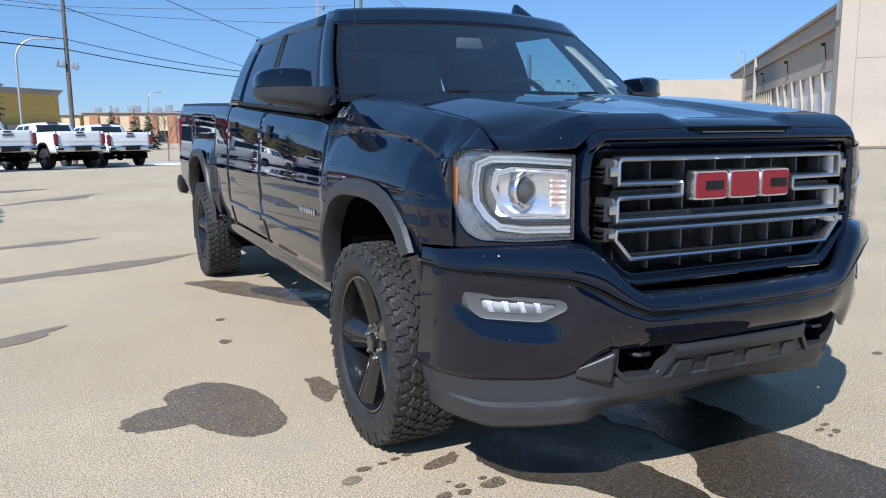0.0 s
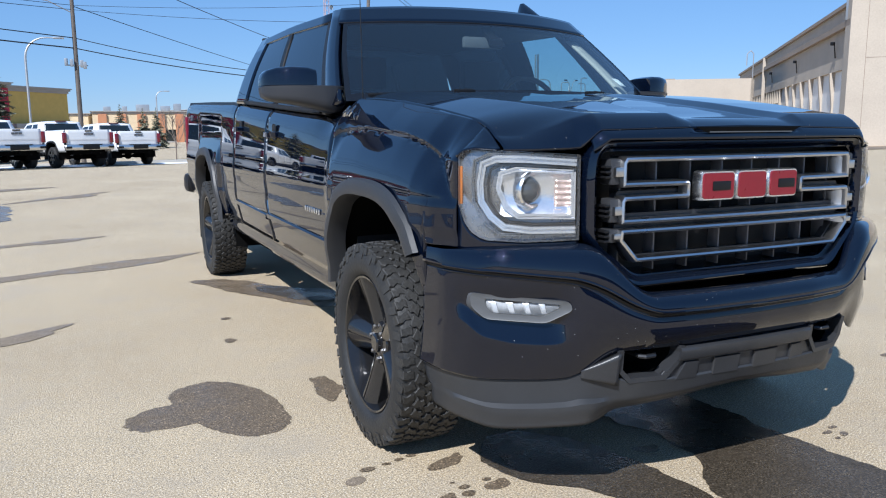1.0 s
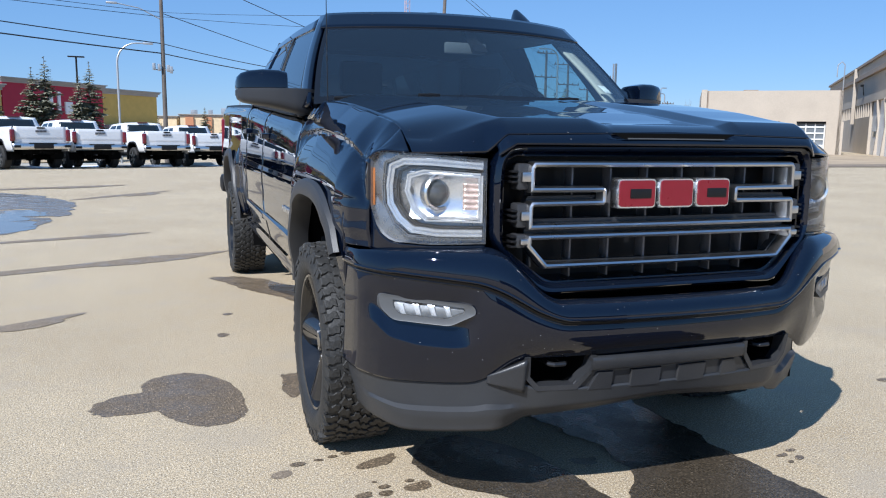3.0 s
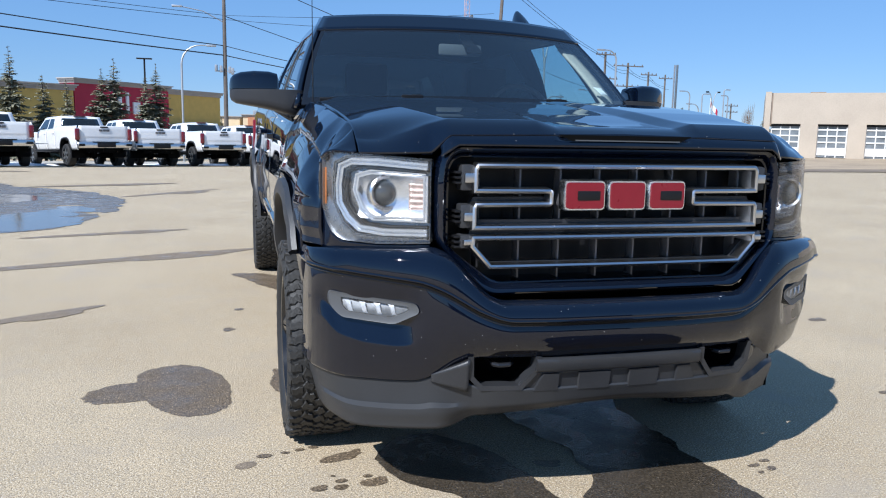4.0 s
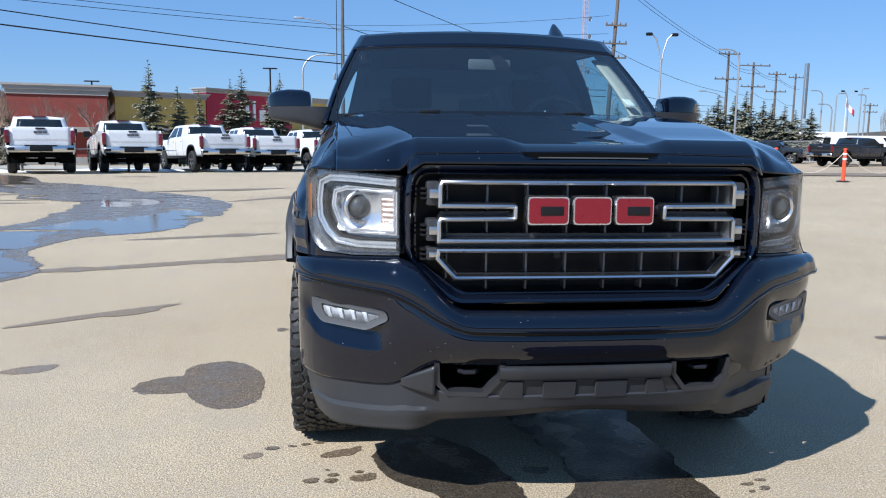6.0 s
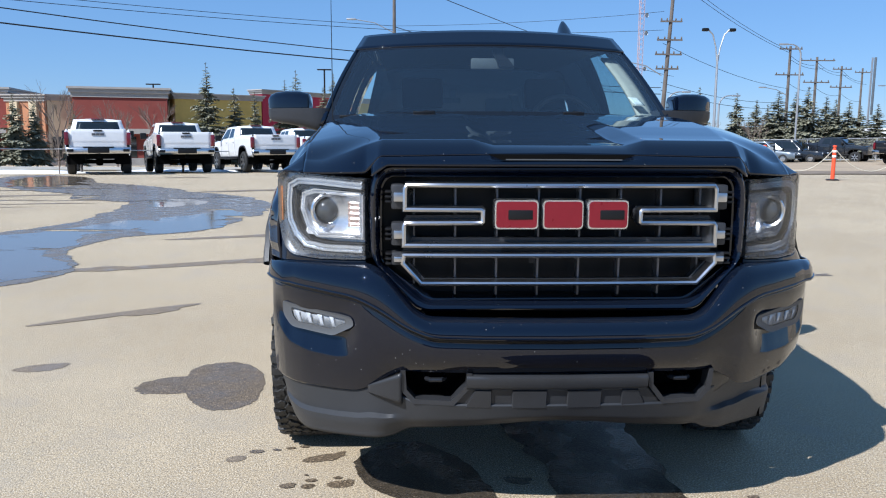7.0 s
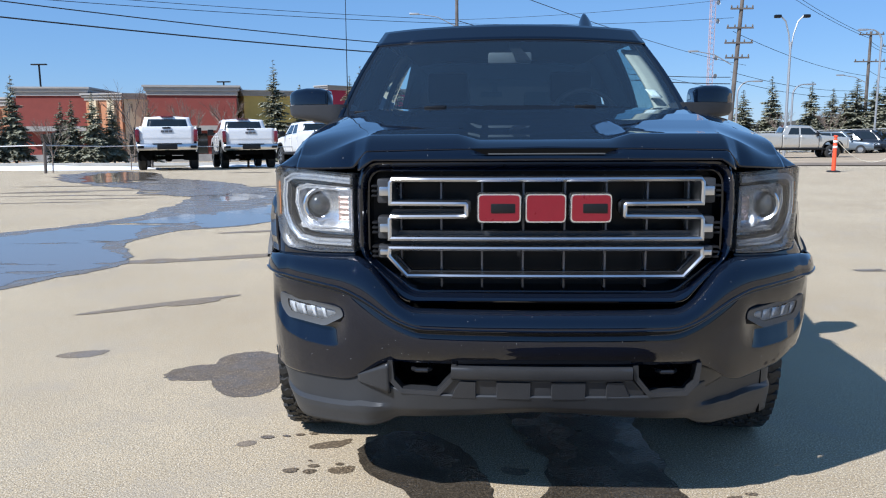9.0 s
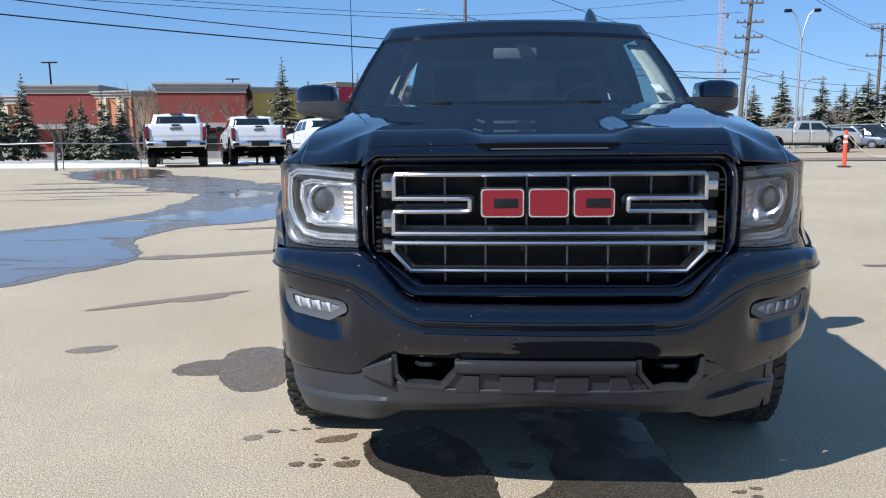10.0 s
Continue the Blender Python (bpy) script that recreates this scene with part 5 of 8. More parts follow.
            sweep(bm, [(s * (x + d), y + dy, z) for dy, d in ((-0.10, 0.0), (-0.085, 0.03), (-0.03, 0.042), (0.05, 0.042), (0.09, 0.028), (0.10, 0.0))], [(-0.016, -0.008), (0.016, -0.008), (0.013, 0.010), (-0.013, 0.010)], up=(s, 0, 0))
            part("door_handle", bm, PAINT, truck, "black pull handle")
            bm = bmesh.new()
            prism(bm, round_poly([(-0.045, -0.045), (0.045, -0.045), (0.045, 0.05), (-0.045, 0.05)], 0.03, 4), (s * (x + 0.002), y - 0.02, z + 0.01), 0.004 * s, u=(0, 1, 0))
            part("handle_cup", bm, DARK, truck)
        # cowl side patch under the mirror with four-by-four badge
        cu = bpy.data.curves.new("drive_badge", "FONT")
        cu.body, cu.size, cu.extrude, cu.align_x = "4x4", 0.082, 0.003, "CENTER"
        ob = new("drive_badge", cu)
        ob.parent = truck
        side = side_x(1.385, 1.292) + 0.008
        if s < 0:
            m = Matrix(((0, 0, -1, -side - 0.010), (-1, 0, 0, 1.385), (0, 1, 0, 1.292), (0, 0, 0, 1)))
        else:
            m = Matrix(((0, 0, 1, side + 0.010), (1, 0, 0, 1.385), (0, 1, 0, 1.292), (0, 0, 0, 1)))
        ob.matrix_basis = m @ Matrix.Rotation(radians(-36), 4, "X")
        cu.materials.append(CHROME)
        ob["label"] = "chrome 4x4 badge"

    # -- greenhouse: pillars, roof and screens share one set of edge lines --
    GX = -0.03

    def edge(s, q, f):
        """A place on the cab's upper side: q from the windscreen back, f from the belt up to the roof edge."""
        yb, yt = 1.50 + 2.44 * q, 2.04 + 1.86 * q
        y = yb + (yt - yb) * f
        zb = max(1.30, smooth_table(SILL, yb, 0.04)) if q > 0.08 else 1.36 - 0.5 * q
        z = zb + (1.850 + 0.025 * step(0, 0.6, q) - zb) * f
        x = 0.905 + 0.012 * step(0, 0.1, q) - (0.195 + 0.01 * step(0, 0.1, q)) * f + 0.020 * math.sin(math.pi * f) + 0.014 * math.sin(math.pi * min(1.0, q / 0.075))
        return Vector((GX + s * x, y, z))

    def screen(u, f):
        s = 2 * u - 1
        a, b = edge(-1, 0, f), edge(1, 0, f)
        p = a.lerp(b, u)
        bow = 1 - s * s
        p.y -= (0.26 - 0.11 * f) * bow
        p.z += 0.022 * (1 - f) * bow + 0.019 * max(0.0, bow) ** 0.8 * f**3
        return p
    bm = bmesh.new()
    grid(bm, lambda u, v: screen(0.028 + 0.944 * u, 0.07 + 0.73 * v), 36, 16)
    ws = faced(part("windscreen", bm, WINDSHIELD, truck, "clear windscreen mirroring the sky"), (0, -1, 1))
    ws.visible_shadow = False
    bm = bmesh.new()
    for u0, u1, v0, v1 in ((0.015, 0.985, 0.0, 0.07), (0.015, 0.985, 0.80, 0.83), (0.015, 0.028, 0.07, 0.80), (0.972, 0.985, 0.07, 0.80)):
        grid(bm, lambda u, v: screen(u0 + (u1 - u0) * u, v0 + (v1 - v0) * v), 36, 6)
    faced(part("screen_border", bm, FRIT, ws), (0, -1, 1))
    bm = bmesh.new()
    grid(bm, lambda u, v: screen(u, 0.83 + 0.17 * v) + Vector((0, -0.004, 0.004)), 40, 6)
    solid(part("screen_header", bm, PAINT, truck, "gloss black roof front"), 0.02, (0, -1, 1))
    bm = bmesh.new()
    grid(bm, lambda u, v: Vector((GX + (2 * u - 1) * 0.82, 1.17 + 0.20 * (2 * u - 1) ** 2 + 0.14 * v, 1.362 + 0.012 * v - 0.02 * (2 * u - 1) ** 2)), 24, 3)
    solid(part("cowl", bm, DARK, truck, "black plastic cowl"), 0.02, (0, 0, 1))
    for x, y, z, turn in ((-0.78, 1.40, 1.388, 14), (-0.42, 1.255, 1.405, 8), (0.30, 1.255, 1.406, -6)):
        bm = bmesh.new()
        m = Matrix.Rotation(radians(-turn), 3, "Z")
        cbox(bm, (x, y, z), (0.10, 0.03, 0.014), 0.005)
        sweep(bm, [Vector((x, y, z)) + m @ Vector((0.05 * k, 0.035 * k, 0.0)) for k in range(2)], [(-0.006, 0), (0.006, 0), (0.003, 0.010), (-0.003, 0.010)], up=(0, -0.3, 1))
        part("wiper", bm, DARK, truck, "black wiper resting under the hood edge")
    def roof(u, v):
        s = 2 * u - 1
        p = edge(-1, v, 1).lerp(edge(1, v, 1), u)
        bow = max(0.0, 1 - s * s)
        p.y -= 0.15 * bow * (1 - v) ** 3
        p.z += 0.019 * bow**0.8 + 0.012 * bow * step(0.0, 0.35, v)
        return p
    bm = bmesh.new()
    grid(bm, roof, 40, 26)
    solid(part("roof", bm, PAINT, truck, "gloss black roof"), 0.03, (0, 0, 1))
    bm = bmesh.new()
    grid(bm, lambda u, v: Vector((GX + (2 * u - 1) * 0.64, 2.02 + 1.81 * v, 1.785 + 0.06 * (1 - (2 * u - 1) ** 2) + 0.03 * v)), 8, 8)
    solid(part("headliner", bm, CABIN, truck), 0.01, (0, 0, 1))
    for s in (-1, 1):
        def cell(q0, q1, f0, f1, inset=0.0, nu=10, nv=8):
            bm = bmesh.new()
            grid(bm, lambda u, v: edge(s, q0 + (q1 - q0) * u, f0 + (f1 - f0) * v) - Vector((s * inset, 0, 0)), nu, nv)
            return bm
        for name, q0, q1, f0, f1, material, label in (
            ("windscreen_pillar", 0.0, 0.075, 0.0, 1.0, PAINT, "gloss black windscreen pillar"),
            ("roof_rail", 0.075, 1.0, 0.90, 1.0, PAINT, "gloss black roof rail"),
            ("rear_pillar", 0.86, 1.0, 0.0, 0.90, PAINT, "gloss black rear pillar"),
        ):
            solid(part(name, cell(q0, q1, f0, f1), material, truck, label), 0.03, (s, 0, 0.2))
        for name, q0, q1, f0, f1 in (("middle_pillar", 0.495, 0.525, 0.0, 0.90), ("door_frame", 0.075, 0.105, 0.0, 0.90), ("door_sill", 0.105, 0.86, 0.0, 0.035)):
            solid(part(name, cell(q0, q1, f0, f1, 0.004), DARK, truck), 0.03, (s, 0, 0.2))
        for name, q0, q1, material, label in (("front_window", 0.105, 0.495, PRIVACY if s < 0 else SIDE_GLASS, "tinted front side window" if s < 0 else "clear front side window"), ("rear_window", 0.525, 0.86, PRIVACY, "dark privacy-tinted rear side window")):
            ob = faced(part(name, cell(q0, q1, 0.035, 0.90, 0.010), material, truck, label), (-1, 0, 0))
            ob.visible_shadow = s < 0
        # Matt panel added to stop bright reflections on the pane's inner face.
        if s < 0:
            solid(part("tint_film", cell(0.105, 0.495, 0.035, 0.90, 0.022), CABIN, truck, "added matt dark panel inside the side window, stops inner reflections"), 0.004, (1, 0, 0))
        bm = bmesh.new()
        sweep(bm, [edge(s, 0.10 + 0.76 * k / 20, 0.03) + Vector((s * 0.004, 0, 0)) for k in range(21)], [(-0.008, -0.008), (0.008, -0.008), (0.008, 0.010), (-0.008, 0.010)], up=(0, 0, 1))
        part("window_seal", bm, DARK, truck)
        bm = bmesh.new()
        sweep(bm, [edge(s, 0.51, 0.05 + 0.84 * k / 10) + Vector((s * 0.003, 0, 0)) for k in range(11)], [(-0.003, 0), (0.003, 0), (0.003, 0.003), (-0.003, 0.003)], up=(s, 0, 0))
        part("pillar_trim", bm, GLOSSBAR, truck)
    bm = bmesh.new()
    grid(bm, lambda u, v: edge(1, (0.46 - 0.15 * v) + (0.50 - 0.46 + 0.15 * v) * u, 0.02 + 0.92 * v) - Vector((0.03, 0, 0)), 4, 10)
    solid(part("pillar_inner_trim", bm, CABIN, truck, "dark inner trim of the middle pillar"), 0.012, (1, 0, 0))
    # cab back with its window, cabin floor and doors' inner side
    bm = bmesh.new()
    box(bm, (0, 3.95, 1.05), (1.86, 0.05, 0.75))
    box(bm, (0, 3.93, 1.865), (1.46, 0.05, 0.06))
    box(bm, (0, 2.7, 0.62), (1.80, 2.6, 0.06))
    box(bm, (0, 1.45, 0.98), (1.78, 0.06, 0.70))
    part("cab_shell", bm, CABIN, truck)
    bm = bmesh.new()
    grid(bm, lambda u, v: Vector(((2 * u - 1) * (0.84 - 0.1 * v), 3.95, 1.42 + 0.42 * v)), 4, 4)
    faced(part("back_window", bm, PRIVACY, truck, "dark back window"), (0, -1, 0))
    # cabin
    bm = bmesh.new()
    grid(bm, lambda u, v: Vector(((2 * u - 1) * 0.80, 1.45 + 0.55 * v, 1.335 + 0.03 * math.sin(math.pi * v) + 0.02 * math.exp(-((2 * u - 1.45) / 0.22) ** 2) * v - 0.25 * step(0.85, 1, v))), 24, 10)
    faced(part("dashboard", bm, DASH, truck, "dark dashboard"), (0, 0, 1))
    bm = bmesh.new()
    wheel_m = Matrix.Translation((0.41, 2.03, 1.352)) @ Matrix.Rotation(radians(-22), 4, "X")
    ringp = [wheel_m @ Vector((0.19 * math.cos(2 * math.pi * k / 28), 0, 0.19 * math.sin(2 * math.pi * k / 28))) for k in range(29)]
    tube(bm, ringp, 0.016, 8)
    for a in (0, math.pi, -math.pi / 2):
        tube(bm, [wheel_m @ Vector((0, 0, 0)), wheel_m @ Vector((0.18 * math.cos(a), 0, 0.18 * math.sin(a)))], 0.014, 6)
    part("steering_wheel", bm, WHEEL_GREY, truck, "dark steering wheel")
    for x in (-0.40, 0.40):
        bm = bmesh.new()
        cbox(bm, (x, 2.62, 1.13), (0.50, 0.16, 0.66), 0.05)
        cbox(bm, (x, 2.40, 0.86), (0.50, 0.50, 0.18), 0.05)
        seat = part("seat", bm, CABIN, truck, "dark cloth seat")
        bm = bmesh.new()
        cbox(bm, (x, 2.65, 1.57), (0.27, 0.10, 0.20), 0.04)
        part("headrest", bm, CABIN, seat)
    bm = bmesh.new()
    cbox(bm, (0, 3.45, 1.1), (1.5, 0.18, 0.75), 0.05)
    part("rear_seat", bm, CABIN, truck)
    bm = bmesh.new()
    cbox(bm, (-0.036, 1.80, 1.684), (0.236, 0.03, 0.060), 0.014)
    part("rear_view_mirror", bm, MIRROR_BACK, truck, "pale-backed rear-view mirror")
    bm = bmesh.new()
    loft(bm, [[(cx + a, cy + b, cz) for a, b in ((-w, -0.02), (w, -0.02), (w, 0.02), (-w, 0.02))] for cx, cy, cz, w in ((-0.006, 1.86, 1.80, 0.032), (-0.006, 1.80, 1.73, 0.030), (0.016, 1.765, 1.70, 0.034), (0.035, 1.762, 1.665, 0.040))], True, True)
    part("mirror_stalk", bm, DARK, truck, "dark mirror stalk with its sensor pod")
    for u0 in (0.930,):
        bm = bmesh.new()
        grid(bm, lambda u, v: screen(u0 - 0.020 + 0.060 * v + 0.008 * math.sin(3 * u), 0.10 + 0.72 * u) + Vector((0, 0.045, -0.03)), 14, 3)
        solid(part("pillar_liner", bm, LINER, truck, "pale pillar liner"), 0.012, (0, -1, 0))
    bm = bmesh.new()
    grid(bm, lambda u, v: screen(0.905 + 0.035 * u - 0.012 * v, 0.20 + 0.085 * v) + Vector((0, 0.012, -0.004)), 4, 3)
    solid(part("sticker", bm, PAPER, truck, "white paper sticker inside the windscreen"), 0.001, (0, -1, 0))

    # -- mirrors --
    for s in (-1, 1):
        def shell(table, name, material, label, power):
            """Sections (x, front, back, low, high) joined into a rounded shell."""
            loops = []
            power *= 0.8
            for x, ya, yb, za, zb in table:
                ring_pts = []
                for k in range(24):
                    a = 2 * math.pi * k / 24
                    c, q = math.cos(a), math.sin(a)
                    ring_pts.append((s * (x + shift), (ya + yb) / 2 + (yb - ya) / 2 * math.copysign(abs(c) ** power, c), za + (zb - za) * max(0.0, q) ** power if name == "cap" else zb - (zb - za) * max(0.0, -q) ** power))
                loops.append(ring_pts)
            bm = bmesh.new()
            loft(bm, loops, True, True)
            return bm
        k, shift = 0.0, (0.0 if s < 0 else -0.088)
        bm = shell([(0.862, 1.63, 1.71, 1.365, 1.415), (0.872, 1.60, 1.725, 1.34, 1.430), (0.895, 1.575, 1.73, 1.318, 1.4335), (0.935, 1.56, 1.74, 1.308, 1.434), (0.99, 1.565, 1.75, 1.324, 1.434), (1.04, 1.575, 1.77, 1.338, 1.434), (1.10, 1.59, 1.79, 1.350, 1.434), (1.15, 1.62, 1.80, 1.358, 1.434), (1.205, 1.66, 1.81, 1.368, 1.434), (1.228, 1.70, 1.81, 1.383, 1.433), (1.235, 1.735, 1.80, 1.403, 1.430)], "lower_shell", TRIM, "", 0.5)
        mirror = part("door_mirror", bm, MIRROR_SHELL, truck, "door mirror with a gloss black cap and grey lower half")
        bm = shell([(1.005, 1.62, 1.77, 1.437, 1.495), (1.012, 1.585, 1.785, 1.437, 1.512), (1.05 + k, 1.585, 1.795, 1.436, 1.522), (1.12 + k, 1.605, 1.80, 1.436, 1.524), (1.18 + k, 1.64, 1.81, 1.436, 1.518), (1.215 + k, 1.675, 1.81, 1.436, 1.506), (1.23 + k, 1.71, 1.81, 1.436, 1.490), (1.236 + k, 1.74, 1.80, 1.437, 1.465)], "cap", PAINT, "", 0.5)
        part("cap", bm, PAINT, mirror, "gloss black mirror cap")
        bm = bmesh.new()
        prism(bm, round_poly([(1.02 + shift, 1.375), (1.20 + shift, 1.375), (1.21 + shift, 1.50), (1.03 + shift, 1.50)], 0.02, 3), (0, 1.80, 0), 0.004)
        if s < 0:
            for vt in bm.verts:
                vt.co.x *= -1
        part("mirror_glass", bm, MIRROR, mirror)

    # -- aerials --
    bm = bmesh.new()
    tube(bm, [(-0.862, 1.385, 1.345), (-0.864, 1.40, 2.05)], 0.0028, 6, 0.0015)
    part("aerial", bm, DARK, truck, "thin whip aerial")
    bm = bmesh.new()
    lathe(bm, [(0.012, 0), (0.012, 0.02), (0.006, 0.035)], 10, Matrix.Translation((-0.862, 1.385, 1.325)) @ Matrix.Rotation(radians(-90), 4, "Y"))
    part("aerial_base", bm, DARK, truck)
    bm = bmesh.new()
    loops = []
    for k in range(7):
        f = k / 6
        loops.append([(0.405 + (0.030 * (1 - f * f) + 0.008) * math.cos(a), 2.06 + 0.070 * f + (0.095 * (1 - f) + 0.02) * math.sin(a), 1.868 + 0.090 * f) for a in [2 * math.pi * q / 14 for q in range(14)]])
    loft(bm, loops, True, True)
    part("shark_fin", bm, PAINT, truck, "black shark-fin aerial")

    # -- bed, tail and underside --
    bm = bmesh.new()
    box(bm, (0, 5.15, 0.85), (1.70, 2.5, 0.05))
    box(bm, (0, 3.99, 1.12), (1.86, 0.04, 0.55))
    part("bed_floor", bm, PAINT, truck)
    for s in (-1, 1):
        bm = bmesh.new()
        sweep(bm, [(s * 0.90, 3.86, 1.415), (s * 0.90, 5.0, 1.45), (s * 0.90, 6.42, 1.485)], [(-0.05, -0.02), (0.05, -0.02), (0.04, 0.015), (-0.04, 0.015)], up=(0, 0, 1))
        part("bed_rail", bm, DARK, truck)
        bm = bmesh.new()
        cbox(bm, (s * 0.955, 6.44, 1.15), (0.09, 0.06, 0.42), 0.015)
        part("tail_lamp", bm, RED, truck, "red tail lamp")
        bm = bmesh.new()
        cbox(bm, (s * 0.90, 5.47, 0.42), (0.28, 0.012, 0.36), 0.004)
        part("mud_flap", bm, RUBBER, truck, "black rubber mud flap")
    bm = bmesh.new()
    cbox(bm, (0, 6.43, 1.13), (1.78, 0.06, 0.62), 0.02)
    part("tailgate", bm, PAINT, truck, "gloss black tailgate")
    bm = bmesh.new()
    cbox(bm, (0, 6.57, 0.68), (2.04, 0.28, 0.20), 0.06)
    part("rear_bumper", bm, DARK, truck, "dark rear bumper")
    bm = bmesh.new()
    for x in (-0.42, 0.42):
        box(bm, (x, 3.2, 0.50), (0.10, 5.6, 0.16))
    for y in (0.93, 5.02):
        tube(bm, [(-0.80, y, 0.41), (0.80, y, 0.41)], 0.06, 10)
    box(bm, (0, 1.4, 0.55), (0.7, 1.4, 0.30))
    part("chassis", bm, VOID, truck, "black underbody frame")

    # -- wheels --
    wheel = build_wheel()
    for i, (s, y) in enumerate(((-1, FRONT_AXLE), (1, FRONT_AXLE), (-1, REAR_AXLE), (1, REAR_AXLE))):
        m = pose(s * 0.905, y, WHEEL_R - 0.006 - RIDE, 34 + 40 * i, 0, (0, 175, 0, 180)[i])
        o = copy_thing(wheel, m)
        o.name = "wheel"
        o.parent = truck
    for o in (*wheel.children_recursive, wheel):
        bpy.data.objects.remove(o)

    # the passenger-side front corner sits a little further in and lower than its twin
    for o in truck.children_recursive:
        if o.type != "MESH" or o.data.users > 1 or o.matrix_basis != Matrix():
            continue
        for v in o.data.vertices:
            x, y, z = v.co
            if x > 0.62 and y < 0.95 and z > 0.84:
                k = step(0.62, 0.93, x) * step(0.95, 0.30, y)
                v.co.x -= 0.034 * k * step(0.84, 0.94, z)
                v.co.z -= 0.006 * k * step(1.00, 1.16, z)
    return truck


build_truck()

# ---- parked vehicles ----
WHITE_PAINT = mat("white_car_paint", (0.80, 0.80, 0.80), 0.22, coat=0.7, vary=0.03, grain=8)
TAIL_RED = mat("red_lamp_plastic", (0.15, 0.006, 0.012), 0.18, coat=0.6)
CAR_GLASS = mat("dark_car_glass", (0.012, 0.016, 0.018), 0.04, coat=0.5, vary=0.05)
CAR_TYRE = mat("plain_tyre", (0.02, 0.02, 0.02), 0.8, grain=30)
BUMPER_CHROME = mat("bumper_chrome", (0.70, 0.70, 0.70), 0.30, 1.0, vary=0.03)
ALLOY = mat("silver_alloy", (0.42, 0.43, 0.44), 0.35, 0.9)
BAR_GREY = mat("grey_badge", (0.10, 0.10, 0.11), 0.4)


def simple_wheel(parent, x, y, r, w, s):
    bm = bmesh.new()
    lathe(bm, [(r * 0.62, -w / 2), (r * 0.9, -w / 2), (r, -w * 0.36), (r, w * 0.36), (r * 0.9, w / 2), (r * 0.62, w / 2)], 28, Matrix.Translation((x, y, r)))
    tyre = part("wheel", bm, CAR_TYRE, parent)
    bm = bmesh.new()
    o = s * w * 0.42
    m = Matrix.Translation((x, y, r))
    lathe(bm, [(r * 0.64, o), (r * 0.60, o + s * 0.012), (r * 0.55, o - s * 0.03), (r * 0.2, o - s * 0.02), (r * 0.17, o + s * 0.01), (0.001, o + s * 0.012)], 24, m)
    part("rim", bm, DARK, tyre)
    bm = bmesh.new()
    for k in range(6):
        a = k * math.pi / 3
        box(bm, m @ (Matrix.Rotation(a, 3, "X") @ Vector((o, 0, r * 0.37))), (0.03, r * 0.17, r * 0.46), Matrix.Rotation(a, 3, "X"))
    part("rim_face", bm, ALLOY, tyre)


